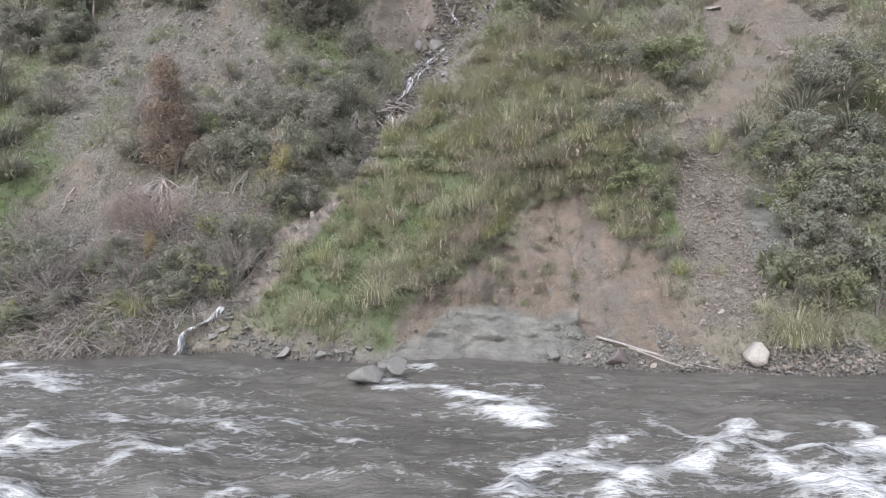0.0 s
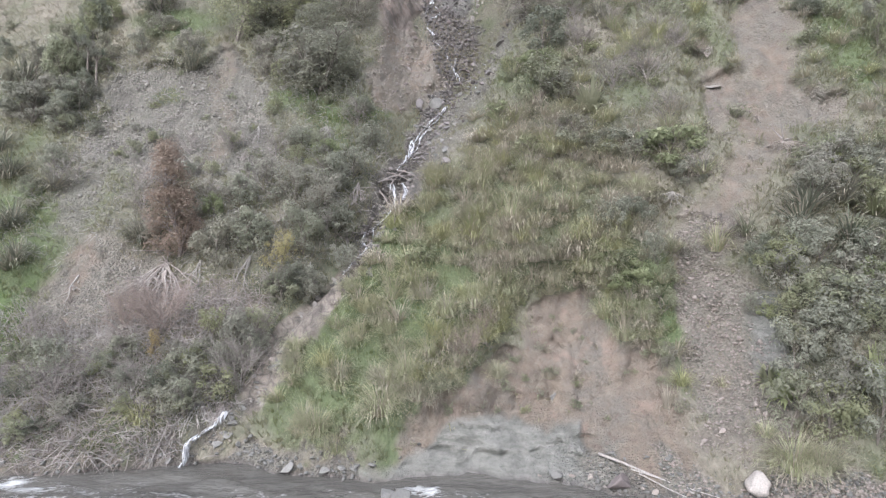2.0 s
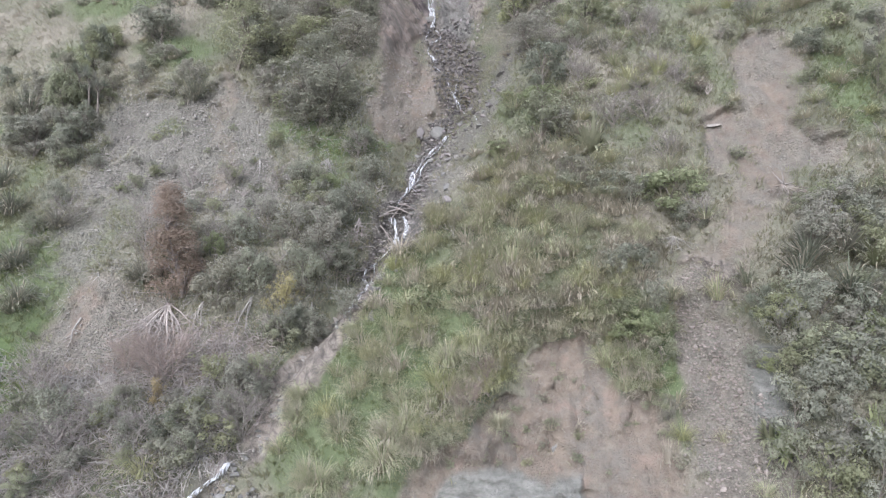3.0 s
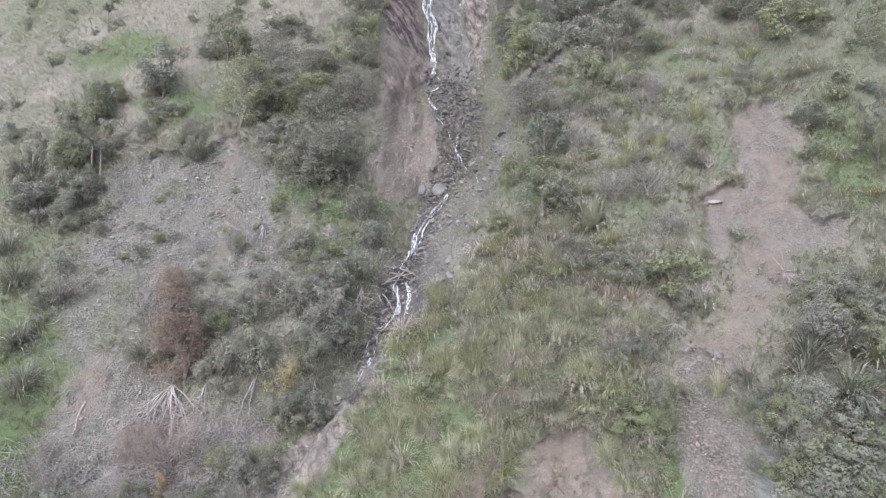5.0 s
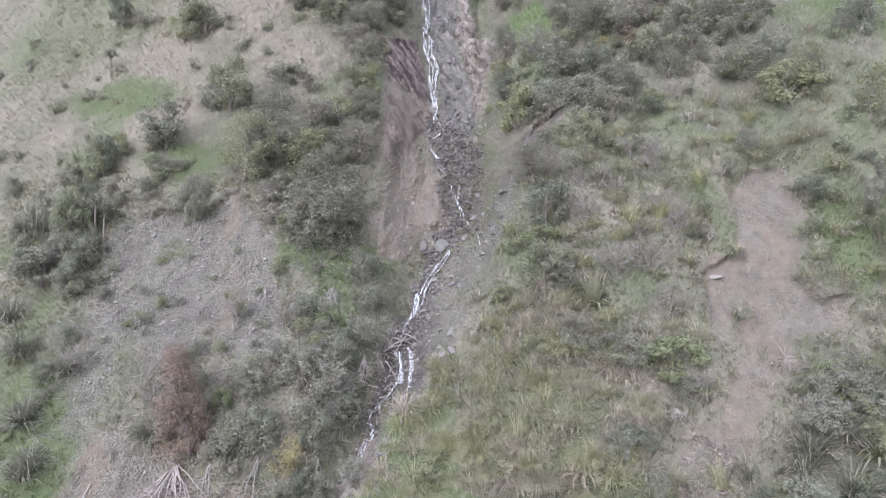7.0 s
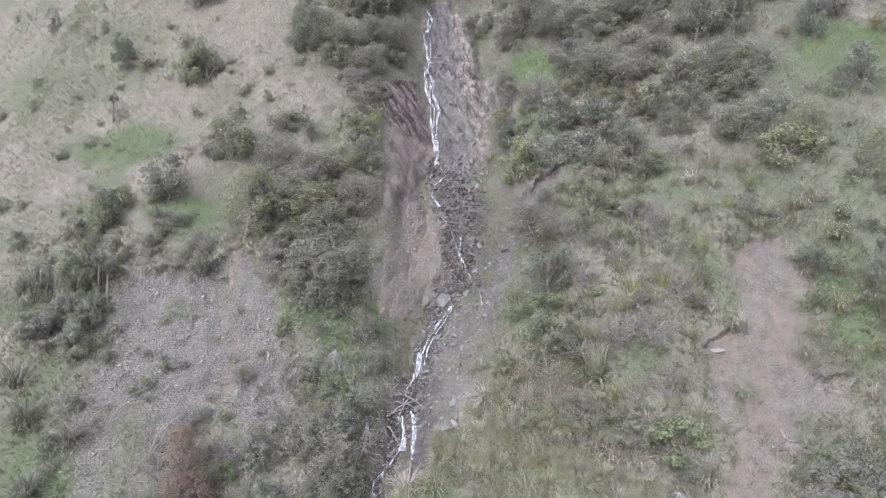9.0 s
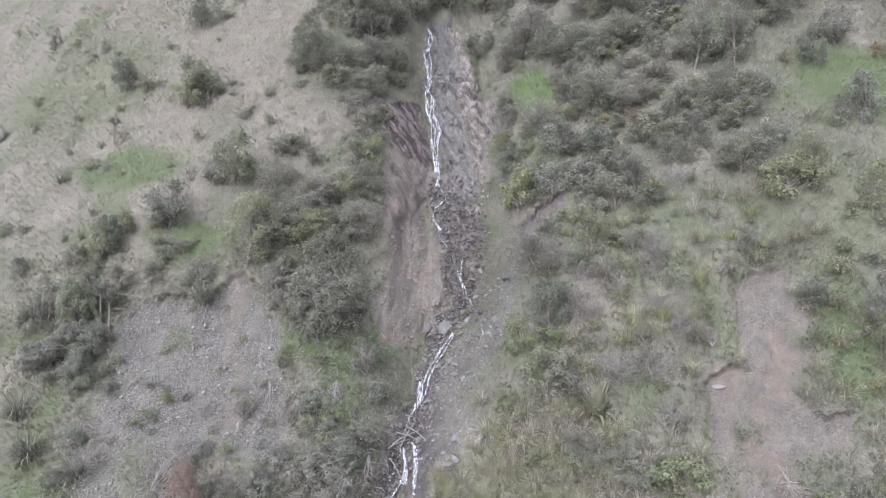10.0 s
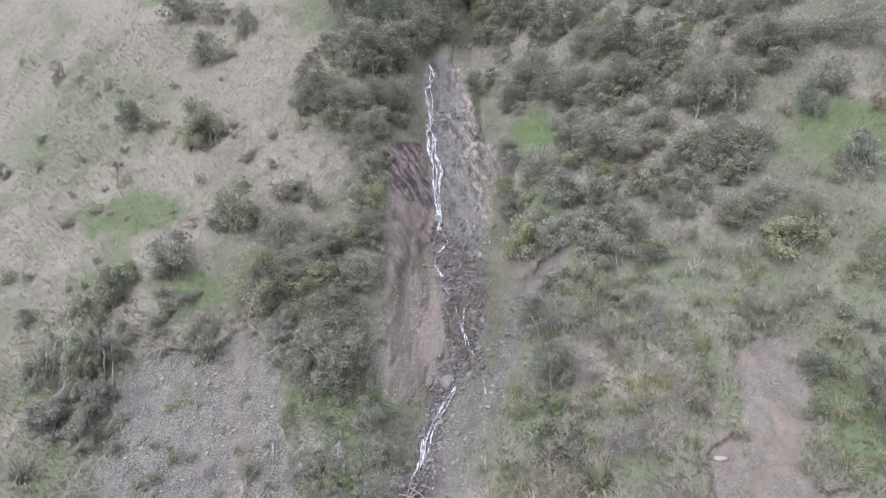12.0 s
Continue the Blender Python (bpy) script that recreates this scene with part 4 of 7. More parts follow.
def blades(rng, count, length, width, spread_=0.9, arch=1.0, base=0.12, segs=3, stiff=0.0):
    """A fountain of arching blades."""
    a = rng.random(count) * 2 * math.pi
    tilt = spread_ * rng.random(count) ** 0.7
    ln = length * (0.55 + 0.55 * rng.random(count))
    k = np.linspace(0, 1, segs + 1)
    flat = np.stack([np.cos(a), np.sin(a)], 1)
    ang = tilt[:, None] + (arch * (1 - stiff) * (0.4 + 0.8 * rng.random(count)))[:, None] * (k[None, :] ** 1.5) * 1.6
    stepx, stepz = np.sin(ang) * ln[:, None] / segs, np.cos(ang) * ln[:, None] / segs
    ox = np.concatenate([np.zeros((count, 1)), np.cumsum(stepx[:, :-1], 1)], 1)
    oz = np.concatenate([np.zeros((count, 1)), np.cumsum(stepz[:, :-1], 1)], 1)
    root = flat * (base * rng.random(count) ** 0.5)[:, None]
    px, py = root[:, :1] + flat[:, :1] * ox, root[:, 1:] + flat[:, 1:] * ox
    w = width * (0.7 + 0.6 * rng.random(count))[:, None] * np.array([0.7, 1.0, 0.7, 0.06])[None, : segs + 1]
    sx, sy = -flat[:, 1:] * w / 2, flat[:, :1] * w / 2
    co = np.stack([np.stack([px - sx, py - sy, oz - 0.08], -1), np.stack([px + sx, py + sy, oz - 0.08], -1)], 2).reshape(-1, 3)
    b = (np.arange(count) * 2 * (segs + 1))[:, None] + (np.arange(segs) * 2)[None, :]
    b = b.ravel()
    return co, np.stack([b, b + 1, b + 3, b + 2], 1)


def boulder_shape(rng, squash=(1, 0.85, 0.7), cuts=9, level=2, deep=0.22):
    """A stone: a ball worn by random flat cuts. Vertices and triangles, about one metre across."""
    bm = bmesh.new()
    bmesh.ops.create_icosphere(bm, subdivisions=level, radius=0.62)
    co = np.array([v.co[:] for v in bm.verts])
    fc = np.array([[v.index for v in f.verts] for f in bm.faces])
    bm.free()
    for _ in range(cuts):
        n = unit(rng.normal(0, 1, 3))
        d = co @ n - (deep + 0.24 * rng.random())
        co = co - np.where(d > 0, d, 0)[:, None] * n * 0.98
    shift = Vector(rng.random(3) * 50)
    if level > 1:
        co = np.array([c * (1 + 0.10 * noise.noise(Vector(c) * 3 + shift) + 0.06 * noise.noise(Vector(c) * 8 + shift)) for c in co])
    return co * np.array(squash), fc


def thing(name, label, category, group=""):
    ob = new(name)
    ob.empty_display_size = 0.2
    return tagged(ob, label, category, group)


PLANTS = {}


def tree_kind(key, name, label, category, seeds, height, reach, count, trunk_r, leaf, clump, n, size, narrow=0.5, wood=None, low=0.3, forks=2, squash=0.8, droop=0.0, group="", trunk_name="trunk", dome=0):
    PLANTS[key] = []
    for seed in seeds:
        rng = np.random.default_rng(seed)
        top = thing(name, label, category, group)
        (co, f), tips = limbs(rng, height, reach, count, trunk_r, low=low, forks=forks, droop=droop)
        part(trunk_name, co, f, wood or BARK, top)
        if n:
            if dome:
                a, f = rng.random(dome) * 6.28, np.arange(dome) / dome
                r = 0.85 * reach * np.sqrt(np.clip(1 - (2 * f - 0.9) ** 2, 0.05, 1))
                tips = np.concatenate([tips[: max(6, dome // 2)], np.stack([r * np.cos(a), r * np.sin(a), height * (0.10 + 0.82 * f)], 1)])
            crown(rng, top, leaf, tips, clump, n, size, narrow, squash=squash)
        PLANTS[key].append(top)


def blade_kind(key, name, label, category, seeds, count, length, width, leaf, spread_=0.9, arch=1.0, base=0.15, stiff=0.0, skirt=0, skirt_leaf=None):
    PLANTS[key] = []
    for seed in seeds:
        rng = np.random.default_rng(seed)
        top = thing(name, label, category, name + "s on the slope")
        tagged(part("foliage", *blades(rng, count, length, width, spread_, arch, base, stiff=stiff), leaf, top), kind="stuff")
        if skirt:
            co, f = blades(rng, skirt, length * 0.9, width, 1.3, 1.3, base)
            tagged(part("withered_skirt", co, f, skirt_leaf, top), "withered straw-coloured outer leaves", kind="stuff")
        PLANTS[key].append(top)


USED = set()
PLANT_RNG = np.random.default_rng(77)


def plant(key, x, z, height, width=None, turn=None, sink=0.1, lean=0.0):
    """Sets one plant of a kind on the slope, scaled to its height and width in metres."""
    kinds = PLANTS[key]
    k = int(PLANT_RNG.integers(0, len(kinds)))
    ob = kinds[k]
    h0, w0 = SIZES[key]
    sz = height / h0
    sx = (width / w0) if width else sz * (0.9 + 0.25 * PLANT_RNG.random())
    p = spot(x, z, -sink)
    m = Matrix.Translation(p) @ pose(0, 0, 0, lean + 4 * PLANT_RNG.normal(), 4 * PLANT_RNG.normal(), PLANT_RNG.random() * 360 if turn is None else turn) @ Matrix.Diagonal((sx, sx, sz, 1))
    if (key, k) not in USED:
        USED.add((key, k))
        ob.matrix_basis = m
        return ob
    made = copy_thing(ob, Matrix.Identity(4))
    made.matrix_basis = m
    return made


# nominal heights and widths of the kinds
SIZES = {"grey_shrub": (2.6, 2.9), "dark_shrub": (2.9, 3.0), "olive_shrub": (2.6, 2.9), "fresh_shrub": (2.2, 2.6), "tall_tree": (5.6, 4.4), "slim_tree": (5.4, 2.8),
         "rust_tree": (5.0, 2.6), "amber_shrub": (2.0, 1.9), "bare_shrub": (2.2, 2.6), "russet_brush": (1.5, 2.4), "tussock": (1.0, 2.0), "straw_tussock": (0.9, 1.8), "gold_tussock": (1.0, 1.8),
         "pampas": (1.0, 2.2), "flax": (1.35, 2.0), "fern": (0.8, 1.9), "thicket": (1.9, 2.3), "low_scrub": (0.9, 1.5), "fine_scrub": (2.4, 2.6)}
tree_kind("grey_shrub", "shrub", "grey-green leafy shrub on the steep slope", "shrub", (1, 2, 3, 4), 2.6, 1.35, 12, 0.07, LEAF_GREY, 0.46, 2600, 0.115, 0.6, dome=16, low=0.08, forks=1, group="shrubs on the hillside", trunk_name="stem")
tree_kind("dark_shrub", "evergreen_bush", "dense dark evergreen bush on the slope", "bush", (5, 6, 7), 2.9, 1.35, 12, 0.08, LEAF_DARK, 0.48, 3000, 0.12, 0.6, dome=18, low=0.08, group="dark bushes on the hillside", trunk_name="stem")
tree_kind("olive_shrub", "shrub", "olive-green leafy shrub on the steep slope", "shrub", (8, 9, 10), 2.6, 1.35, 12, 0.07, LEAF_OLIVE, 0.46, 2600, 0.115, 0.6, dome=16, low=0.08, forks=1, group="olive shrubs on the hillside", trunk_name="stem")
tree_kind("fresh_shrub", "shrub", "fresh green broad-leaved shrub on the slope", "shrub", (11, 12), 2.2, 1.2, 10, 0.05, LEAF_FRESH, 0.42, 2400, 0.125, 0.6, dome=14, low=0.08, group="green shrubs on the hillside", trunk_name="stem")
tree_kind("tall_tree", "tree", "grey-green native tree with a pale trunk", "tree", (13, 14, 15, 16), 5.6, 2.0, 17, 0.13, LEAF_KANUKA, 0.74, 6200, 0.12, 0.62, low=0.08, forks=1, dome=34, group="trees along the gully")
tree_kind("slim_tree", "tree", "slim dark tree with a feathery crown", "tree", (17, 18, 19), 5.4, 1.2, 18, 0.09, LEAF_DARK, 0.46, 3200, 0.125, 0.55, low=0.15, forks=1, dome=22, group="slim trees on the hillside")
PLANTS["rust_tree"] = [thing("dead_tree", "dead upright tree with rust-brown foliage", "tree")]
spire_rng = np.random.default_rng(20)
spire_wood, _ = limbs(spire_rng, 5.0, 1.0, 30, 0.09, lean=0.03, low=0.02, forks=3)
part("trunk", *spire_wood, TWIG, PLANTS["rust_tree"][0])
spire_k = spire_rng.random(120)
spire_a = spire_rng.random(120) * 6.28
spire_r = (1.2 - 0.95 * spire_k) * spire_rng.random(120) ** 0.5
spire_at = np.stack([spire_r * np.cos(spire_a), spire_r * np.sin(spire_a), 0.35 + 4.5 * spire_k], 1)
crown(spire_rng, PLANTS["rust_tree"][0], LEAF_RUST, spire_at, 0.40, 14000, 0.08, 0.45, squash=1.1)
tree_kind("amber_shrub", "shrub", "small shrub with amber-brown dying leaves", "shrub", (21, 22), 2.0, 0.9, 11, 0.04, LEAF_AMBER, 0.32, 1500, 0.11, 0.45, low=0.1, group="amber shrubs on the hillside", trunk_name="stem")
tree_kind("bare_shrub", "bare_shrub", "leafless grey twiggy shrub", "shrub", (23, 24, 25), 2.2, 1.5, 28, 0.03, LEAF_GREY, 0.4, 260, 0.10, 0.4, low=0.05, forks=5, wood=TWIG, group="bare shrubs on the hillside", trunk_name="stem")
tree_kind("russet_brush", "dead_brush", "heap of dead russet brushwood", "brushwood", (26, 27), 1.5, 1.3, 40, 0.02, LEAF_RUST, 0.25, 500, 0.07, 0.3, low=0.02, forks=6, wood=RED_TWIG, group="dead brush on the slip", trunk_name="stem")
tree_kind("fine_scrub", "shrub", "fine-leaved dull green scrub bush", "shrub", (28, 29, 30), 2.4, 1.3, 18, 0.04, LEAF_GREY, 0.34, 2200, 0.11, 0.5, low=0.05, forks=1, group="scrub on the hillside", trunk_name="stem")
tree_kind("thicket", "scrub_bush", "rounded grey-green scrub bush in the thicket", "shrub", (34, 35, 36), 1.9, 1.0, 10, 0.04, LEAF_KANUKA, 0.42, 1300, 0.115, 0.6, dome=12, low=0.03, forks=1, group="scrub bushes in the thicket", trunk_name="stem")
tree_kind("low_scrub", "low_shrub", "low tangle of dull green scrub", "shrub", (31, 32, 33), 0.9, 0.75, 7, 0.02, LEAF_OLIVE, 0.27, 460, 0.11, 0.55, low=0.02, forks=1, group="low scrub on the hillside", trunk_name="stem")
blade_kind("tussock", "tussock", "big arching green tussock grass", "tussock", (41, 42, 43, 44), 210, 1.6, 0.022, LEAF_TUSSOCK, 0.95, 1.75, 0.3, skirt=60, skirt_leaf=LEAF_STRAW)
blade_kind("straw_tussock", "dry_tussock", "dry straw-coloured tussock grass", "tussock", (45, 46), 130, 1.4, 0.03, LEAF_STRAW, 1.05, 1.7, 0.28)
blade_kind("gold_tussock", "golden_tussock", "yellow-green arching tussock grass", "tussock", (47, 48), 220, 1.5, 0.02, LEAF_GOLD, 0.95, 1.75, 0.28)
blade_kind("pampas", "pampas_grass", "big drooping mop of green and straw pampas grass", "pampas grass", (53, 54), 520, 1.9, 0.018, LEAF_TUSSOCK, 0.9, 2.3, 0.3, skirt=260, skirt_leaf=LEAF_STRAW)
blade_kind("flax", "flax_bush", "flax bush with broad sword-shaped leaves", "flax", (49, 50, 51), 150, 1.7, 0.05, LEAF_FLAX, 1.15, 1.25, 0.3, skirt=30, skirt_leaf=LEAF_STRAW)
blade_kind("fern", "fern", "bright green rosette of broad fronds", "fern", (52,), 90, 1.3, 0.22, LEAF_FERN, 1.5, 0.9, 0.3)


# ---- plants that stand out: x, height on the slope, tall, wide ----
for row in (
    (-30.8, 18.1, 2.1, 2.5), (-7.2, 5.8, 2.1, 2.1), (-13, 3.5, 1.3, 1.3), (-15.8, 3.3, 1.1, 1.2), (-11.9, 3.1, 1.3, 1.6), (-12.8, 2.5, 1.5, 1.8),
    (-19.9, 3.5, 1.3, 1.3), (9.3, 9.8, 1.6, 2.2), (12.5, 11.8, 1.7, 2), (14.1, 1.9, 2.4, 2.2), (14.9, 3.4, 2.1, 2.1), (13.8, 7.9, 1.7, 1.4),
    (17.7, 6.8, 1.4, 1.4),
):
    plant("dark_shrub", *row)
for row in (
    (25.6, 20.8, 4.4, 1.7), (-31.7, 20.8, 4.4, 2), (-26.5, 18.5, 3.7, 1.6),
):
    plant("slim_tree", *row)
for row in (
    (-30.3, 22.1, 2.7, 3.1), (-29.1, 17.5, 2.6, 3.2), (-26.8, 16.9, 3, 2.4), (-24.1, 23.8, 2, 2.3), (-37, 24.5, 1.9, 1.9), (-11.1, 8.5, 2.9, 2.6),
    (-12.2, 11.3, 2.1, 2.1), (-8.1, 8.3, 2.9, 2.6), (-7, 12.3, 2.5, 2.5), (-8.7, 5.9, 1.8, 2.1), (13, 2.1, 2.3, 1.9), (15.5, 1.8, 2.6, 2.2),
    (13.8, 3.6, 2.3, 2.1), (17, 5.5, 1.6, 1.8), (14.3, 7, 2.1, 1.9), (16, 8.1, 1.7, 2.2), (17.2, 7.2, 1.6, 2.1), (19.6, 12.1, 1.7, 1.7),
):
    plant("grey_shrub", *row)
for row in (
    (-28.8, 20.9, 3.9, 3), (-29.5, 24.6, 1.6, 1.4), (-12.6, 7.6, 3, 3), (-19.1, 2.4, 1.4, 1.5), (-18.2, 0.9, 1.2, 1.4), (8.7, 7.7, 1.6, 2.1),
    (9.9, 5.7, 1.5, 1.5), (8.3, 13.6, 1.5, 2.1), (16.3, 3.5, 1.9, 1.7), (14.7, 8.6, 1.2, 1.5), (17.7, 12.5, 1.2, 1.6),
):
    plant("olive_shrub", *row)
for row in (
    (22.1, 13.2, 2, 1.7), (7.3, 14.7, 1.6, 2.2),
):
    plant("olive_shrub", *row)
for row in (
    (-9.2, 7.1, 2.6, 1.7), (-13.8, 3.6, 1.5, 0.8),
):
    plant("amber_shrub", *row)
for row in (
    (13.1, 3.5, 0.7, 1),
):
    plant("fern", *row)
for row in (
    (-23.6, 12.7, 1.8, 2.5), (-18.8, 11.7, 2.8, 2.8), (-17.5, 12.6, 1.8, 2.1), (-13.7, 23.2, 2, 2.2), (-6.1, 17.3, 2, 2.9), (-9.6, 2.3, 2.4, 2.4),
    (-19.4, 3.7, 2.4, 1.9), (13.1, 12.1, 1.7, 1.7),
):
    plant("bare_shrub", *row)
for row in (
    (-19.3, 22.7, 1.7, 2.2), (-23.6, 8.3, 1.8, 1.9), (-25.3, 10.5, 1.7, 1.9), (-28, 13.5, 2, 2.2), (-24.3, 12.4, 1.6, 1.6), (-17.4, 9.4, 1.6, 1.8),
    (-30.1, 15.4, 2.3, 2.3), (-32.8, 21.3, 3.1, 2.9), (-31, 20.5, 1.5, 2), (-13.3, 1.7, 1, 1.2), (8.2, 10.1, 1.2, 1.6), (13.8, 9.4, 1.5, 1.3),
    (16, 9.9, 1.8, 2.5), (17.7, 8.6, 1.9, 1.7), (18.8, 11.3, 1.6, 2.1), (21.2, 11.3, 2.2, 2.2), (10.7, 24.4, 1.6, 1.6),
):
    plant("flax", *row)
for row in (
    (-15.2, 8.4, 6.4, 3.9),
):
    plant("rust_tree", *row, turn=0)
plant("gold_tussock", -13.4, 1.5, 1.3, 2.2)
for row in (
    (-16.1, 3.1, 0.8, 1.2), (-13.8, 2.8, 0.9, 1.6), (-12.7, 3, 1, 1.5), (-11.7, 2.6, 0.9, 1.4), (-16.4, 1.8, 0.9, 1.6),
    (-14.2, 1.8, 0.8, 1.4), (-17.4, 1.1, 0.9, 1.6), (-19, 2.4, 1.2, 1.8), (-18.7, 3.6, 1.3, 1.6),
):
    plant("dark_shrub", *row)
plant("fern", 16.1, 3.7, 1.2, 1.7)
plant("fern", 13.4, 3.1, 0.9, 1.3)
for row in (
    (-13.6, 10.5, 1.7, 1.3), (-7.5, 13.5, 1.3, 2), (8.7, 6.6, 1.3, 2.1), (16.7, 4.7, 1, 1.3), (19.1, 12.2, 1.2, 1.6),
):
    plant("fresh_shrub", *row)
for row in (
    (-11.1, 12.5, 2.1, 2.1), (-9.1, 11.2, 2.8, 2.8), (-6.5, 8.7, 2.7, 2.3), (-7.7, 10.5, 2.8, 2.8), (-6, 13.2, 2.3, 2.3), (-5.3, 15, 2.4, 2.4),
    (-5.2, 7.3, 1.8, 1.8), (-9.6, 15.1, 1.9, 2.3), (-10.1, 3.4, 2.5, 2.2), (-11.4, 4.4, 1.7, 1.7), (-11.6, 1.8, 1.5, 1.5), (-14.5, 2.3, 1.4, 1.5),
    (-16.2, 2.8, 1.5, 1.5), (-18.2, 2.8, 2.3, 2.1), (-16.4, 1.6, 1.2, 1.7), (-9.6, 4.3, 1.7, 1.7), (8.4, 9.3, 1.9, 2.1), (9.9, 7.9, 1.8, 1.3),
    (9.5, 3.5, 1.2, 0.9), (10.2, 13.1, 1.8, 1.8), (14.1, 5.1, 2, 2.2), (15.4, 5.1, 1.8, 2.2),
):
    plant("fine_scrub", *row)
for row in (
    (13.3, 5.9, 1.1, 0.9), (7.1, 17.2, 2, 2.7),
):
    plant("fine_scrub", *row)
for row in (
    (-13.9, 4.7, 2.2, 3.4), (-16.1, 4.9, 1.7, 2), (-15.8, 5.6, 1.3, 1.8), (1, 3.9, 1.2, 1.7), (1.9, 4.9, 1.2, 1.5), (15.7, 20.2, 0.9, 1.6),
):
    plant("russet_brush", *row)
for row in (
    (-0.7, 4.1, 1.2, 2.1), (-2.6, 6.4, 1.4, 2.1), (-1.4, 6.9, 1.2, 1.6), (2.6, 9.3, 1.3, 1.6), (3.5, 10.2, 1.7, 2.3), (2, 11.9, 1.5, 2.2),
    (2.2, 6.6, 1.3, 1.3), (-4.4, 4.4, 1, 1.8), (-6, 1.6, 1, 1.4), (-4.7, 3.3, 1, 1.8), (-4.5, 0.7, 1, 1.4), (5.2, 11.7, 1.3, 1.8),
    (9.1, 5.4, 1.3, 1.5), (12.8, 8.7, 1.3, 1.9), (12, 1.9, 0.7, 1.2), (2.5, 12.9, 1.4, 1.9),
):
    plant("tussock", *row)
for row in (
    (1.6, 13.4, 1.1, 1.6),
):
    plant("tussock", *row)
for row in (
    (-1.5, 9.3, 1.2, 1.8), (1.7, 7.7, 1.1, 1.9), (-4.1, 4.6, 1.1, 1.3), (-6.2, 1.2, 1, 1.2), (6.1, 10.7, 1.1, 2), (3.9, 8.2, 1.1, 1.6),
    (-2.8, 7.7, 1, 1), (6.1, 9, 1.1, 1.4), (4.4, 7.1, 1.1, 1.9), (8.2, 5.2, 1.1, 1.1), (9.1, 2.4, 1.1, 0.9), (11.4, 3.2, 0.6, 0.7),
    (12.4, 19.5, 1.2, 1.7), (8.2, 13.6, 1.2, 1.5), (3.5, 14, 1.3, 1.6), (4.6, 15.3, 1.3, 1.7),
):
    plant("straw_tussock", *row)
for row in (
    (1.5, 9.2, 1.1, 1.7), (0.1, 5, 0.8, 1), (2.7, 5.6, 1.2, 1.6), (7.2, 9.5, 1.1, 1.4), (7.9, 6.4, 1, 1), (11.9, 21.4, 1.4, 2.2),
    (13.6, 21.7, 1.4, 1.8), (16.7, 23.9, 1.3, 1.5),
):
    plant("gold_tussock", *row)
for row in (
    (-0.6, 2.7, 0.9, 1.2), (-1.2, 8, 1.1, 2.3), (8, 5.4, 1, 1.3), (10.2, 2.1, 0.4, 0.4), (16.1, 15.8, 0.6, 1.6), (1.4, 20.5, 0.9, 1.8),
):
    plant("low_scrub", *row)
for row in (
    (-2.7, 2.1, 1.2, 2.4), (-1.8, 3.4, 1.1, 2.2), (-5.4, 1.3, 1.0, 2.0), (12.5, 0.95, 1.2, 2.2), (13.4, 1.0, 1.0, 1.9), (0.1, 5.7, 1.1, 2.0),
    (1.4, 6.1, 1.2, 1.9), (2.3, 3.2, 0.7, 1.2),
):
    plant("pampas", *row)
for row in (
    (-27.9, 13.4, 1.7, 2.3), (-25.4, 10.2, 1.6, 2.3), (-23.6, 7.9, 1.5, 2.2), (-24.3, 12.6, 1.3, 2.4), (-17.4, 9.3, 1.4, 2.0), (17.7, 9.1, 1.7, 2.8),
    (19.9, 10.3, 1.8, 2.8), (16.6, 10.6, 1.6, 2.6), (18.7, 10.9, 1.6, 2.6), (20.9, 12.5, 1.6, 2.6),
):
    plant("flax", *row)
for row in (
    (13.6, 3.3, 0.9, 1.2), (15.9, 3.6, 1.2, 1.5), (17.7, 7.3, 1.3, 1.6), (13.6, 5.8, 0.8, 0.9), (7.9, 7.7, 1.1, 1.6), (9.1, 7.1, 1.3, 1.7),
    (9.0, 5.6, 1.0, 1.4), (9.5, 4.0, 0.9, 1.1), (19.2, 13.0, 1.4, 1.9), (12.2, 13.0, 2.3, 3.4),
):
    plant("fresh_shrub", *row)
for row in (
    (-9.5, 4.0, 2.0, 2.4), (-14.5, 2.7, 1.4, 2.2), (-17.1, 2.6, 1.5, 2.2), (-18.4, 2.6, 1.5, 2.0), (7.0, 14.7, 1.5, 2.2),
):
    plant("bare_shrub", *row)
for row in (
    (14.4, 4.6, 1.8, 2.2), (15.4, 6.2, 2.0, 2.6), (17.0, 5.4, 2.0, 2.6), (18.6, 8.3, 1.8, 2.4), (14.3, 7.6, 1.7, 2.2), (20.5, 6.5, 2.2, 2.8),
):
    plant("olive_shrub", *row)

# the crowns of the upper slopes, one by one
for row in (
    (-10.3, 50.6, 6, 6.4), (-6.3, 50.2, 6.2, 5.9), (-3.6, 53.4, 6.6, 5.6), (-13.5, 44.9, 4.8, 5.1), (-10.7, 44.2, 3.8, 4.5), (-7.6, 44.9, 3.9, 4.6),
    (-5.3, 45.2, 4.3, 3.8), (-8.7, 40.9, 3.7, 3.5), (-7.4, 41.5, 3.4, 3.2), (-8.6, 38.4, 3.6, 4), (-7, 30.6, 3.8, 3.6), (-11.3, 29.3, 3.7, 4.5),
    (-7.6, 26.8, 4.1, 4.1), (-11.3, 26.1, 4, 5), (-9.1, 23.5, 4.8, 5.2), (-9.1, 20.1, 4.9, 5.8), (-13.3, 27, 4.5, 4.8), (-16.7, 25.4, 6.3, 5.1),
    (-15.5, 30.8, 4.3, 4.3), (8.2, 45.5, 5.1, 6.4), (11.9, 43.9, 4.2, 5.7), (15, 49.2, 4.4, 4.5),
):
    plant("tall_tree", *row)
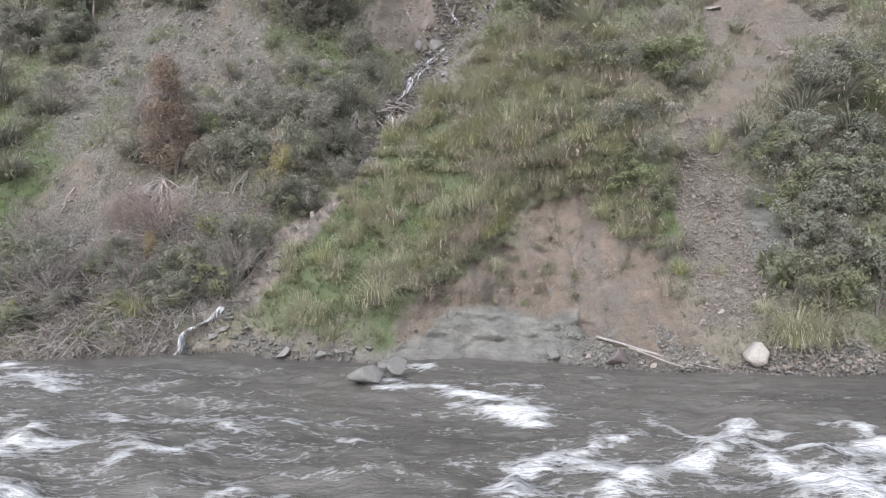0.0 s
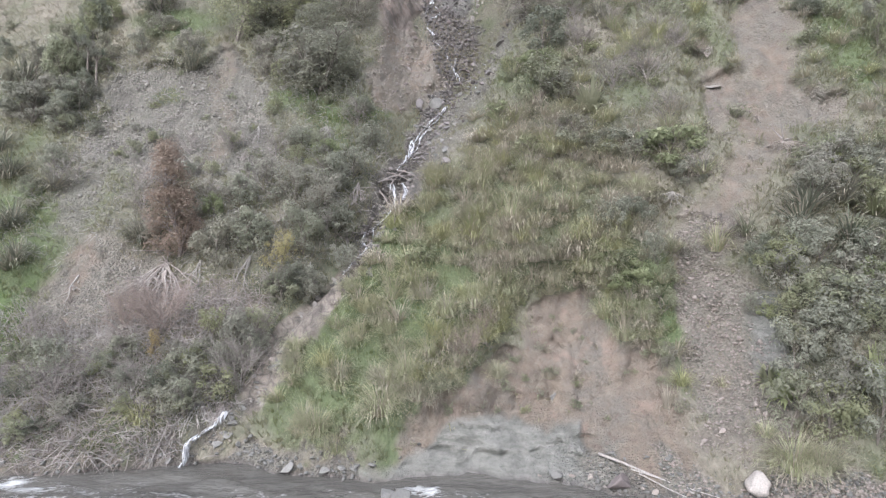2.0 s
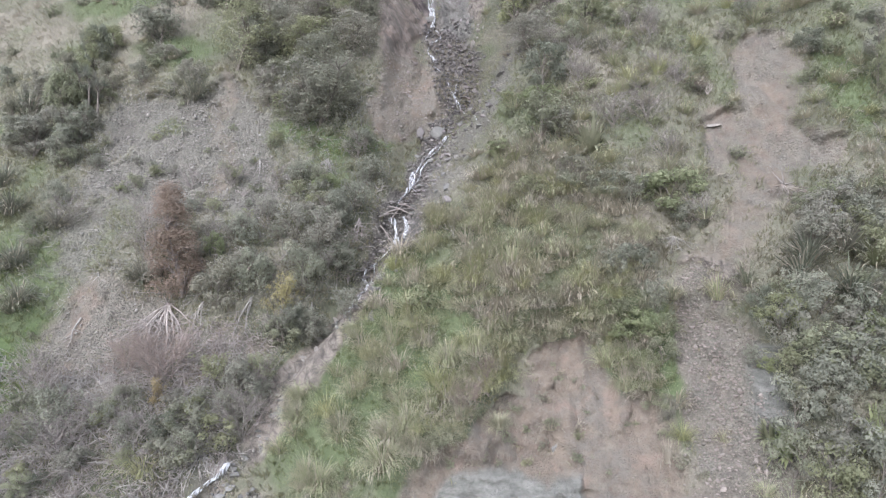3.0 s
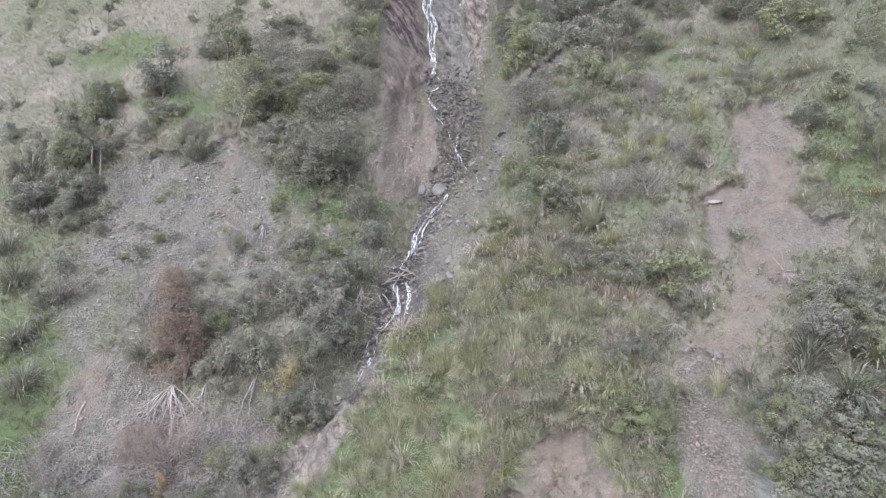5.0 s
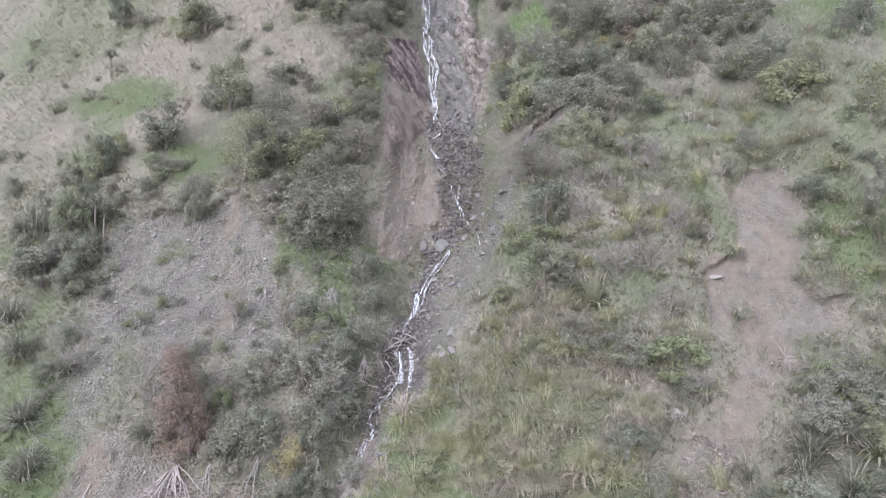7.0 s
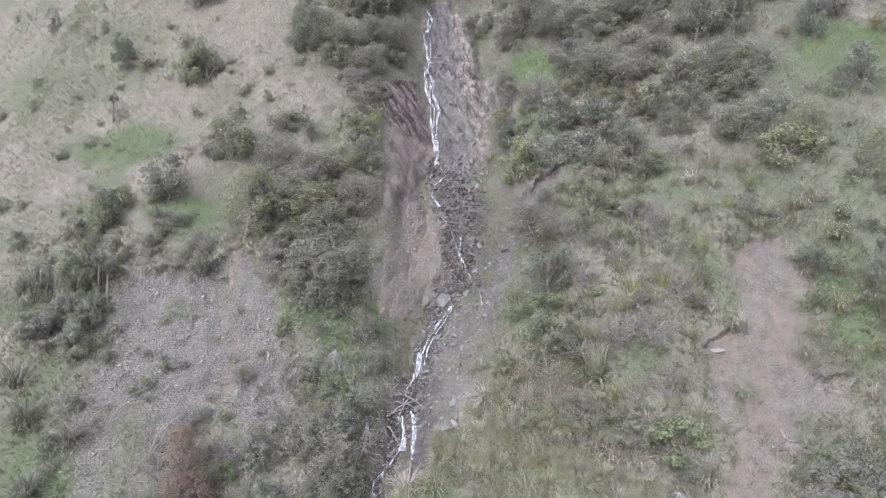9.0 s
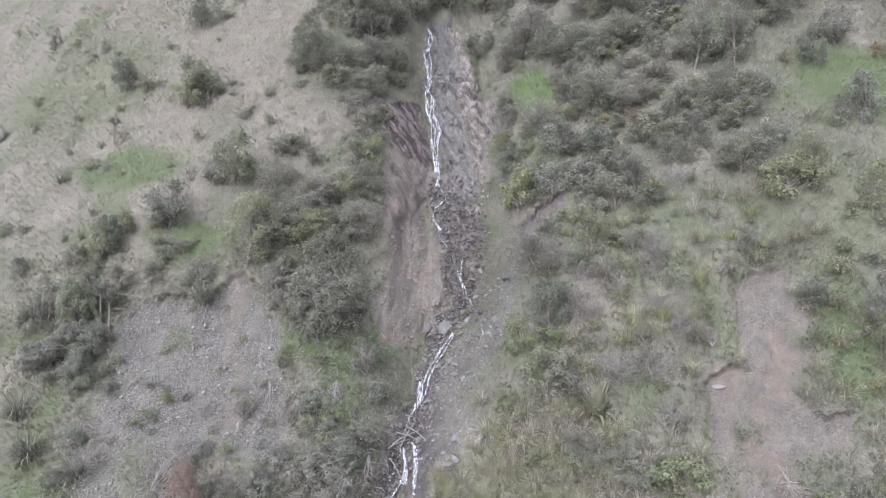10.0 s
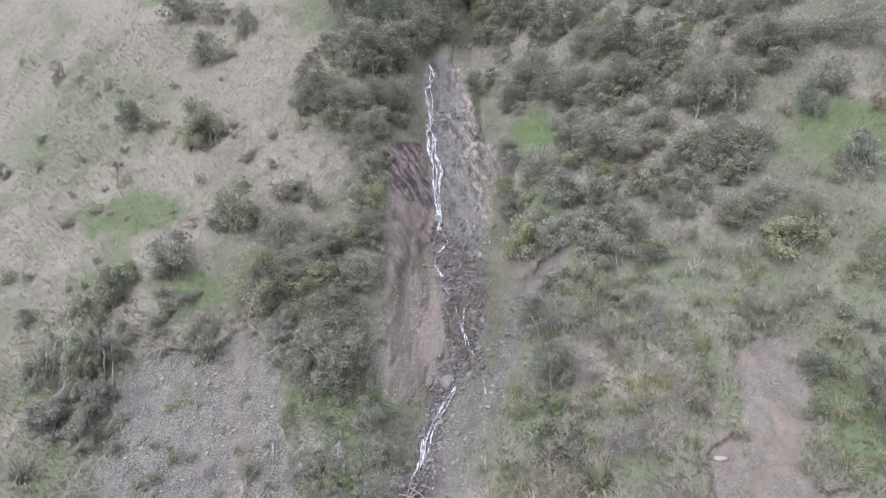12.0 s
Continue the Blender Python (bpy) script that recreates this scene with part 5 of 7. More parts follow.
for row in (
    (16.7, 44.3, 3.4, 4.9), (21.4, 40.8, 5.7, 3.4), (24.4, 41, 5.7, 4.2), (28.4, 46.7, 3.9, 5.6), (31, 46.7, 3.2, 3.8), (36.6, 46.4, 4.8, 5.2),
    (21.5, 36.3, 4.2, 3.4), (13.3, 37.5, 4.2, 4.7), (15.7, 37, 3.8, 3.6), (11.6, 38.8, 4.1, 3.9), (21.4, 31.4, 3.3, 3.7), (26, 31.6, 2.7, 2.5),
    (6.2, 24.2, 3.4, 4.3),
):
    plant("tall_tree", *row)
for row in (
    (-15, 47.4, 3.3, 3.7), (-7.3, 36.3, 3.5, 3.6), (-8.5, 33.5, 3.6, 3.7), (-6.9, 33.7, 3.1, 2.7), (-26.8, 41, 3.6, 4.0), (-24.4, 41.1, 3.8, 4.0), (-25.6, 41.8, 4.8, 4.4), (-9.4, 30.2, 3.2, 3.5),
    (-11.2, 42.5, 2.8, 3.5), (12.4, 28.7, 3.1, 3.2), (5.9, 29, 4.2, 4.5), (24.2, 29.3, 3.2, 4.5), (14.9, 29.5, 1.8, 2), (6.4, 33.3, 1.6, 1.5),
    (21.8, 34.8, 2.2, 2.4), (18.7, 32.3, 1.8, 1.7), (5.9, 17.3, 3.3, 3.3), (12.3, 26.2, 1.3, 2.3), (10.7, 28.3, 1.8, 2.6), 
    (-28.6, 20.7, 3.7, 3), (-26.3, 23.5, 2.4, 2.3), (-33.1, 20, 2.7, 2.2),
):
    plant("olive_shrub", *row)
for row in (
    (-19.5, 32.2, 5.4, 4.4), (-21.4, 32.3, 2.7, 2.9), (-24.5, 28.2, 4.9, 4.5), (-29.6, 25.8, 3.8, 2.8), (-35.2, 43.9, 3.8, 3.3), (-46.9, 39.7, 1.9, 1.1),
    (-52.7, 39.3, 2.4, 1.9), (-8, 48.4, 4, 4.4), (-15.1, 26.2, 4.4, 3.8), (32.1, 42.1, 3.6, 3.1), (29.8, 40, 3.7, 2.3), (12.2, 32.5, 3.6, 3.7),
    (13.8, 31.1, 2.8, 2.6), (21.2, 31.4, 2.6, 2.5), (22.1, 22.5, 1.7, 1.9), (6.6, 21.1, 3.5, 3.2), (15, 29, 1.8, 2.4), (15.7, 20.1, 0.7, 1),
    (26.7, 24.7, 1, 1.4), (22.1, 22.4, 1.1, 1.7), (24.9, 19.1, 3.8, 1.5), (-29.1, 26, 4.1, 2.5),
):
    plant("dark_shrub", *row)
for row in (
    (-10.3, 20.7, 4.7, 4.5), (-29.6, 17.9, 2.8, 3.9),
):
    plant("dark_shrub", *row)
for row in (
    (-28, 51.7, 4.3, 5.3), (-23.4, 55.2, 4.2, 3), (-27.9, 57.8, 3.3, 4.1), (-32.9, 59, 3.1, 6.4), (-40.6, 49.8, 1.9, 1.1), (-42.5, 48.9, 1.2, 1.6),
    (-42.9, 53.9, 1.2, 0.7), (3.4, 47.9, 2.8, 3.3), (14.4, 53.9, 4.1, 5.2), (14.1, 42.8, 2.9, 3.8), (28.6, 44.8, 2.2, 3.5), (30.8, 34.8, 4.1, 3.3),
    (23.3, 35.7, 2, 2.4), (16.2, 34.2, 2.9, 3.4), (9.5, 33.6, 3.5, 4.1), (10.8, 29.9, 3.1, 3.5), (8.4, 30.3, 2.8, 3.2), (19.2, 34, 2.8, 2.7),
    (24.1, 32.9, 2.2, 2.5), (19, 37, 2.5, 2.8), (33.6, 47.9, 2.1, 3), (8.8, 24.5, 2.1, 2),
):
    plant("grey_shrub", *row)
for row in (
    (10.2, 26, 3.2, 2.2), (19.9, 25.9, 1.6, 1.3), (13.5, 26.3, 1.3, 1.6), (9.2, 13.7, 1.6, 2.8), (6.9, 14, 1.3, 1.9), (4.8, 13.7, 1.4, 1.9),
    (-19.9, 23.9, 2.1, 2.3), (-23, 26.2, 1.5, 2.8), (-6.2, 17.5, 2.2, 2.5), (-26.4, 19.1, 2.2, 2.1),
):
    plant("grey_shrub", *row)
for row in (
    (-52.2, 52.7, 4, 2.1), (-9.6, 55.2, 6.3, 4), (-7.1, 54.7, 6.7, 4), (-1.9, 54, 7.8, 5.3), (0.9, 55, 7.2, 4.3), (5.4, 55.6, 6.6, 4.8),
    (-4.6, 55.5, 6.6, 4.2), (9.4, 56.2, 6, 5), (11.6, 54.1, 5.6, 4), (18.4, 49, 4.4, 4.3), (20.2, 46.3, 6.3, 4.6), (22.7, 41.2, 3.8, 2.4),
    (28.4, 28.1, 4, 2.2),
):
    plant("slim_tree", *row)
for row in (
    (-32.7, 29.7, 1.1, 0.7), (-15.9, 35.9, 1.4, 2.2), (-18.1, 41.8, 1.2, 1.8), (-32.2, 44, 1.3, 3.7), (-19.8, 39.9, 1.1, 2), (-17.6, 38.6, 1.1, 2),
    (-14.6, 36.2, 1.5, 2.2), (-39.1, 28.3, 1.1, 2.1), (-34.2, 27.4, 1, 0.8), (-32.5, 27.6, 1, 0.8), (-69.4, 60.7, 1.4, 1.1), (-62.9, 58.7, 1.3, 1.4),
):
    plant("low_scrub", *row)
for row in (
    (8.3, 36.3, 3.2, 3.9), (5.3, 36.1, 2.9, 3.3), (24.9, 38, 2.4, 2.3), (16.9, 30.2, 1.8, 2.5), (30.1, 35.3, 1.8, 2.1), (24.1, 46.9, 2.2, 3.2),
    (9.6, 49.3, 3, 4.5), (12.1, 18.3, 2.1, 3.7), (10.2, 18, 2.1, 3.1), (12.5, 15.6, 2, 2.2), (12.2, 20, 1.5, 2.4), (9.3, 21.6, 1.2, 1.9),
):
    plant("bare_shrub", *row)
for row in (
    (28, 40.4, 1.3, 1.1), (34.8, 40.4, 1.6, 1.4), (15.8, 35.6, 1.7, 2.1), (13.5, 36.3, 1.1, 1.7),
):
    plant("amber_shrub", *row)
for row in (
    (10.8, 23.9, 1.6, 1.5), (-19.5, 22.4, 2.1, 2),
):
    plant("flax", *row)
for row in (
    (8.6, 16.6, 1.6, 2),
):
    plant("fern", *row)
for row in (
    (-7.7, 14.3, 1.7, 2.1), (3.5, 16.6, 1.1, 1.8), (6.3, 19.8, 1.6, 2.6), (11.8, 13.9, 1.3, 1.8),
):
    plant("fresh_shrub", *row)


# ---- scattered cover ----
def scatter(count, x0, x1, z0, z1, seed, want):
    """Random spots in a window of the slope, thinned by a weight function of x, z and the covers."""
    rng = np.random.default_rng(seed)
    x, z = x0 + (x1 - x0) * rng.random(count), z0 + (z1 - z0) * rng.random(count)
    c = covers(x, z)
    keep = rng.random(count) < want(x, z, c)
    return x[keep], z[keep]


def sown(key, count, x0, x1, z0, z1, seed, low, high, want=None):
    """Plants of one kind sown over a window, clear of bare ground."""
    rng = np.random.default_rng(seed + 500)
    xs, zs = scatter(count, x0, x1, z0, z1, seed, want or (lambda x, z, c: (1 - c["bare"]) ** 3))
    for x, z in zip(xs, zs):
        plant(key, float(x), float(z), low + (high - low) * rng.random())


# gully side of the left flank
sown("fine_scrub", 24, -17, -5.2, 8.5, 15.5, 203, 0.9, 1.7)
sown("bare_shrub", 14, -20, -6, 9, 16, 231, 1.0, 1.9, lambda x, z, c: 1 - 0.5 * c["bare"])
sown("grey_shrub", 9, -12, -6, 8.5, 14, 204, 1.0, 1.8)
sown("bare_shrub", 12, -22, -9, 1, 5.5, 205, 1.3, 2.2)
sown("thicket", 12, -24, -10, 1, 5.2, 206, 1.0, 1.8)
sown("grey_shrub", 12, -31, -24, 12, 26, 207, 1.4, 2.6)
sown("olive_shrub", 8, -34, -24, 20, 29, 208, 1.2, 2.2)
# bush above and beside the waterfall
GROVE = ((6, 44), (5, 36), (6, 29), (7, 24), (10, 27), (14, 29), (18, 31), (22, 33), (25, 36), (27, 42), (32, 52), (40, 60), (10, 60), (5, 54))
sown("thicket", 360, 4.6, 40, 23, 60, 235, 1.1, 2.3, lambda x, z, c: (1 - c["bare"]) ** 2 * (1 - 0.9 * c["lush"]) * region(x, z, GROVE, 1.0))
sown("fine_scrub", 60, 4.6, 40, 23, 60, 212, 1.0, 2.0, lambda x, z, c: (1 - c["bare"]) ** 2 * (1 - c["lush"]) * region(x, z, GROVE, 1.0))
sown("thicket", 160, -17, -5.0, 18, 54, 237, 1.1, 2.2, lambda x, z, c: (1 - c["bare"]) ** 3 * (1 - region(x, z, OPEN_SLOPE, 1.0)) * (1 - c["lush"]))
sown("tall_tree", 40, 5, 40, 26, 58, 248, 2.2, 3.6, lambda x, z, c: (1 - c["bare"]) ** 2 * (1 - c["lush"]) * region(x, z, GROVE, 1.0))
sown("dark_shrub", 60, 5, 40, 26, 58, 249, 1.1, 2.1, lambda x, z, c: (1 - c["bare"]) ** 2 * (1 - c["lush"]) * region(x, z, GROVE, 1.0))
sown("tall_tree", 22, -14, 12, 55, 66, 209, 4.0, 6.5)
sown("slim_tree", 16, -8, 30, 57, 68, 210, 5.0, 7.5)
sown("tall_tree", 26, -12, 50, 62, 74, 214, 5, 7.5)
# open upper slopes
sown("low_scrub", 24, -75, -12, 30, 66, 215, 0.3, 0.8, lambda x, z, c: 0.8 + 0 * x)
sown("straw_tussock", 26, -45, -14, 26, 52, 216, 0.5, 0.8)
sown("straw_tussock", 46, 5, 30, 14, 36, 217, 0.6, 1.0)
sown("tussock", 60, 4, 28, 12, 34, 218, 0.6, 1.0)
sown("gold_tussock", 8, 8, 24, 18, 30, 219, 0.6, 0.9)
sown("gold_tussock", 60, -6, 10, 3, 16, 232, 0.7, 1.2, lambda x, z, c: (1 - c["bare"]) ** 3 * (x > np.interp(z, EDGE_Z, EDGE_X) + 0.5))
sown("bare_shrub", 14, 6, 15, 19, 27, 220, 1.2, 2.0)
# the spur below
sown("tussock", 130, -8, 11, 2, 17, 221, 0.6, 1.1, lambda x, z, c: (1 - c["bare"]) ** 3 * (x > np.interp(z, EDGE_Z, EDGE_X) + 0.5))
sown("pampas", 70, -8, 11, 2, 14, 241, 0.45, 0.85, lambda x, z, c: (1 - c["bare"]) ** 3 * (x > np.interp(z, EDGE_Z, EDGE_X) + 0.6))
sown("straw_tussock", 110, -7, 12, 3, 18, 222, 0.7, 1.15, lambda x, z, c: (1 - c["bare"]) ** 3 * (x > np.interp(z, EDGE_Z, EDGE_X) + 0.5))
sown("low_scrub", 28, -7, 12, 3, 20, 223, 0.4, 0.8, lambda x, z, c: (1 - c["bare"]) ** 3 * (x > np.interp(z, EDGE_Z, EDGE_X) + 0.5))
sown("low_scrub", 110, -27, -5, 6, 24, 224, 0.4, 0.9)
sown("low_scrub", 70, 4, 30, 16, 36, 227, 0.5, 1.1)
sown("low_scrub", 30, -50, -12, 25, 55, 228, 0.5, 1.2)
sown("low_scrub", 60, -26, -11, 12, 24, 242, 0.3, 0.7, lambda x, z, c: 0.6 * c["slip"])
sown("fine_scrub", 26, -25, -11, 12, 17, 243, 0.6, 1.3, lambda x, z, c: 0.7 * c["slip"])
sown("straw_tussock", 60, 1, 10, 7.5, 14, 246, 0.6, 1.0, lambda x, z, c: (1 - c["bare"]) ** 3)
sown("low_scrub", 50, -1.5, 9.5, 1.6, 6.4, 244, 0.18, 0.42, lambda x, z, c: 0.6 * c["face"] * (1 - c["ledge"]))
sown("straw_tussock", 16, 0, 9.5, 2.0, 6.4, 245, 0.25, 0.5, lambda x, z, c: c["face"] * (1 - c["ledge"]))
# between the brush bank and the spur's edge
beside = lambda x, z, c: 1.0 * (np.abs(x - np.interp(z, GULLY_Z, GULLY_X) + 1.7) < 1.1) * (z < 6.8)
sown("fine_scrub", 40, -12, -5, 1.6, 8.5, 229, 0.9, 1.7, beside)
sown("bare_shrub", 30, -12, -5, 1.6, 8.5, 230, 0.9, 1.6, beside)
inner = lambda x, z, c: 1.0 * (x > np.interp(z, GULLY_Z, GULLY_X) - 1.2) * (x < np.interp(z, (1.8, 4, 5.1, 7.1), (-9.5, -8.9, -8.8, -6.8)))
sown("fine_scrub", 110, -11, -4, 1.9, 7.5, 233, 0.6, 1.1, inner)
sown("bare_shrub", 60, -11, -4, 1.9, 7.5, 234, 0.6, 1.1, inner)
# hanging turf above the clay face
for k in range(34):
    f = k / 33
    x = float(np.interp(f, (0, 0.2, 0.4, 0.6, 0.8, 1), (-1.6, 0.6, 2.4, 5.0, 8.0, 9.3))) + 0.25 * PLANT_RNG.normal()
    z = float(np.interp(f, (0, 0.2, 0.4, 0.6, 0.8, 1), (2.5, 3.8, 5.6, 7.3, 7.0, 4.4))) + 0.25 * PLANT_RNG.normal()
    plant(("tussock", "straw_tussock", "straw_tussock", "low_scrub")[k % 4], x, z, 0.5 + 0.35 * PLANT_RNG.random())
for x, z, h in ((3.2, 3.6, 0.4), (3.5, 3.0, 0.35), (4.4, 4.1, 0.4), (4.6, 3.2, 0.45), (2.9, 2.6, 0.3), (4.2, 2.4, 0.35), (9.2, 3.0, 0.5), (9.5, 2.2, 0.5), (8.9, 4.0, 0.5), (6.4, 4.6, 0.3), (5.2, 4.9, 0.3)):
    plant("low_scrub", x, z, h)
sown("grey_shrub", 12, 14.5, 22, 3, 12, 225, 1.4, 2.4)
sown("fine_scrub", 14, 13.5, 22, 2, 14, 226, 1.2, 2.0)


for key, kinds in PLANTS.items():
    for k, ob in enumerate(kinds):
        if (key, k) not in USED:
            for piece in list(ob.children_recursive) + [ob]:
                bpy.data.objects.remove(piece)


# ---- grass: one mesh for the turf ----
def turf(name, label, count, x0, x1, z0, z1, seed, tall, wide, per=6, droop=1.2, weight=None):
    rng = np.random.default_rng(seed)
    x, z = scatter(count, x0, x1, z0, z1, seed, weight or (lambda x, z, c: (1 - c["bare"]) ** 1.5 * 0.95 + 0.012))
    n = len(x)
    c = covers(x, z)
    y = surface(x, z)
    e = 0.15
    slope_x, slope_z = (surface(x + e, z) - y) / e, (surface(x, z + e) - y) / e
    normal = unit(np.stack([slope_x, -np.ones(n), slope_z], 1))
    clump = 0.5 + 0.5 * rough(x * 1.1, z * 1.1, 3, 300)
    dry = np.clip(0.75 * c["dry"] + 0.5 * (clump - 0.5) + 0.1 * rng.normal(0, 1, n), 0, 1)
    lush = np.clip(c["lush"] * 0.9 + 0.1 * rng.normal(0, 1, n), 0, 1)
    root = np.repeat(np.stack([x, y, z], 1), per, 0) + rng.normal(0, 0.07, (n * per, 3)) * np.array([1, 0.3, 1])
    m = n * per
    nr = np.repeat(normal, per, 0)
    way = unit(0.75 * nr + np.array([0, 0, 0.9]) + rng.normal(0, 0.42, (m, 3)))
    ln = tall * (0.5 + 0.8 * rng.random(m)) * np.repeat(0.55 + 0.8 * np.clip(clump, 0, 1) ** 1.3, per)
    side = unit(np.cross(way, rng.normal(0, 1, (m, 3)))) * (wide * (0.6 + 0.8 * rng.random(m)))[:, None]
    knee = root + way * (0.55 * ln)[:, None]
    tip = knee + unit(way + 0.7 * nr - np.array([0, 0, droop]) * (0.5 + rng.random((m, 1)))) * (0.6 * ln)[:, None]
    root = root - nr * 0.06
    co = np.stack([root - side * 0.5, root + side * 0.5, knee + side * 0.4, knee - side * 0.4, tip], 1).reshape(-1, 3)
    base_ = np.arange(m)[:, None] * 5
    f = np.concatenate([base_ + np.array(q) for q in (((0, 1, 2), (0, 2, 3), (3, 2, 4)) if z1 < 30 else ((0, 1, 4),))])
    mesh = bpy.data.meshes.new(name)
    fill(mesh, co, f)
    green = rng.random(m) if z1 > 30 else 0.6 + 0.8 * rng.random(m)
    tint = np.stack([green, np.repeat(dry, per) * (0.7 + 0.5 * rng.random(m)), np.repeat(lush, per), 0 * green], 1).clip(0, 1)
    tint = np.repeat(tint[:, None, :], 5, 1)
    tint[:, 4, 3] = 1.0
    paint(mesh, "tint", tint.reshape(-1, 4))
    mesh.materials.append(GRASS)
    tagged(new(name, mesh), label, "grass", kind="stuff")


turf("grass", "rough mixed green and dry grass on the lower slopes", 38000, -38, 26, 0.4, 26, 400, 0.34, 0.026, 6, 1.5)
turf("hill_grass", "dry pale grass on the upper hillside", 60000, -50, 42, 25, 60, 401, 0.34, 0.036, 3)
turf("far_grass", "short dry grass towards the brow of the hill", 13000, -100, -30, 38, 92, 402, 0.4, 0.055, 3)


# ---- the side stream: thin white strands down the gully ----
FALLING = whitewater_material()


def strand(name, points, wide, top, seed, lift=0.22):
    """One ribbon of falling water laid over the rock, thicker in the middle, torn at its rims."""
    pts = np.array(points, float)
    d = np.concatenate([[0], np.cumsum(np.linalg.norm(np.diff(pts, axis=0), axis=1))])
    n = max(6, int(d[-1] / 0.16))
    k = np.linspace(0, d[-1], n)
    x, z = np.interp(k, d, pts[:, 0]), np.interp(k, d, pts[:, 1])
    x = x + 0.10 * rough(k * 1.3, 0 * k + seed, 3, 500 + seed)
    w = 0.78 * wide * (0.75 + 0.6 * rough(k * 1.1, 0 * k + 3.0, 3, 520 + seed)).clip(0.25, 1.6)
    across = np.array([-1.0, -0.5, 0.0, 0.5, 1.0])
    X_ = x[:, None] + w[:, None] * across[None, :] * 0.5
    Z_ = np.repeat(z[:, None], 5, 1) + 0.04 * rough(X_ * 6, z[:, None] * 6, 2, 540)
    Y_ = surface(X_, Z_).min(axis=1, keepdims=True) - lift * (1 - 0.7 * across**2)[None, :] - 0.04 * rough(X_ * 5, Z_ * 3, 2, 545)
    mesh = grid_mesh(name, X_, Y_, Z_)
    smooth(mesh)
    mesh.materials.append(FALLING)
    ob = new(name, mesh)
    ob.parent = top
    return ob


waterfall = tagged(thing("waterfall", "thin white waterfall down a dark rock face", "waterfall"), kind="structure")
strand("main_strand", ((-1.86, 52.4), (-1.33, 50.5), (-2.28, 48.7), (-1.95, 46.7), (-1.76, 44.6), (-2.14, 43.5), (-2.07, 41.0), (-1.64, 39.8), (-1.52, 37.0), (-1.15, 33.5)), 0.45, waterfall, 1)
strand("side_strand", ((-2.27, 44.2), (-1.38, 42.4), (-1.27, 40.1), (-0.66, 38.5), (-0.93, 36.0), (-0.95, 32.0)), 0.42, waterfall, 2)
strand("upper_strand", ((-1.7, 51.6), (-1.9, 49.5), (-1.6, 47.4), (-1.75, 45.0)), 0.22, waterfall, 15)
strand("thin_strand", ((-1.9, 44.0), (-1.6, 42.0), (-1.75, 40.5), (-1.2, 38.6), (-1.25, 36.4), (-0.8, 34.0)), 0.2, waterfall, 16)
strand("splash", ((-0.95, 32.4), (-0.07, 30.8), (-1.17, 29.8), (-1.48, 28.7), (-0.8, 27.7)), 0.32, waterfall, 3)
strand("splash", ((-1.07, 31.8), (-1.71, 30.4)), 0.3, waterfall, 4)
stream = tagged(thing("stream", "narrow white stream tumbling over dark rocks", "stream"), kind="structure")
for seed, (wide, points) in enumerate((
        (0.14, ((-1.07, 28.4), (-0.75, 27.0), (0.15, 25.7), (0.53, 24.4), (0.99, 23.3), (1.62, 22.0), (2.34, 20.7), (2.46, 20.0))),
        (0.16, ((1.25, 25.0), (1.0, 23.6), (1.15, 22.3))),
        (0.30, ((0.14, 19.5), (-0.76, 18.3), (-1.7, 17.0), (-2.1, 16.2), (-2.32, 15.3), (-2.99, 14.3), (-3.42, 13.7))),
        (0.18, ((0.4, 19.5), (-0.35, 18.5), (-1.2, 17.4), (-1.75, 16.5), (-1.9, 15.6), (-2.6, 14.6))),
        (0.24, ((-2.32, 16.4), (-2.48, 15.2), (-1.97, 14.8))),
        (0.46, ((-3.52, 12.9), (-3.31, 12.1), (-3.25, 11.2))),
        (0.34, ((-2.88, 13.0), (-2.38, 12.3), (-2.43, 11.6))),
        (0.42, ((-3.3, 11.1), (-4.05, 10.4), (-4.48, 9.9), (-4.99, 9.6), (-5.1, 9.1))),
        (0.26, ((-4.51, 9.8), (-4.55, 9.3), (-4.76, 8.8), (-5.16, 8.3), (-5.35, 7.7), (-5.85, 7.2))),
        (0.26, ((-5.26, 9.1), (-4.75, 8.5), (-5.31, 8.0), (-5.52, 7.5))),
        (0.52, ((-10.0, 1.75), (-10.07, 1.27), (-10.55, 1.05), (-10.85, 0.85), (-10.9, 0.5), (-10.95, 0.2), (-11.2, -0.05))))):
    strand("cascade", points, wide, stream, 20 + seed, 0.45 if points[-1][1] < 0 else 0.22)


# ---- boulders and stones ----
def stone_shapes(level, count, seed):
    rng = np.random.default_rng(seed)
    return [boulder_shape(rng, (1, 0.75 + 0.3 * rng.random(), 0.5 + 0.35 * rng.random()), 12, level, 0.15) for _ in range(count)]


BIG, SMALL = stone_shapes(3, 6, 600), stone_shapes(1, 8, 601)
ROUND = [boulder_shape(np.random.default_rng(605), (1, 0.9, 0.9), 22, 3, 0.33)]
MESHES = {}


def stone_mesh(material, shapes, k, name):
    key = (material.name, name, k)
    if key not in MESHES:
        mesh = bpy.data.meshes.new(name)
        fill(mesh, *shapes[k])
        mesh.materials.append(material)
        MESHES[key] = mesh
    return MESHES[key]


ROCK_RNG = np.random.default_rng(610)


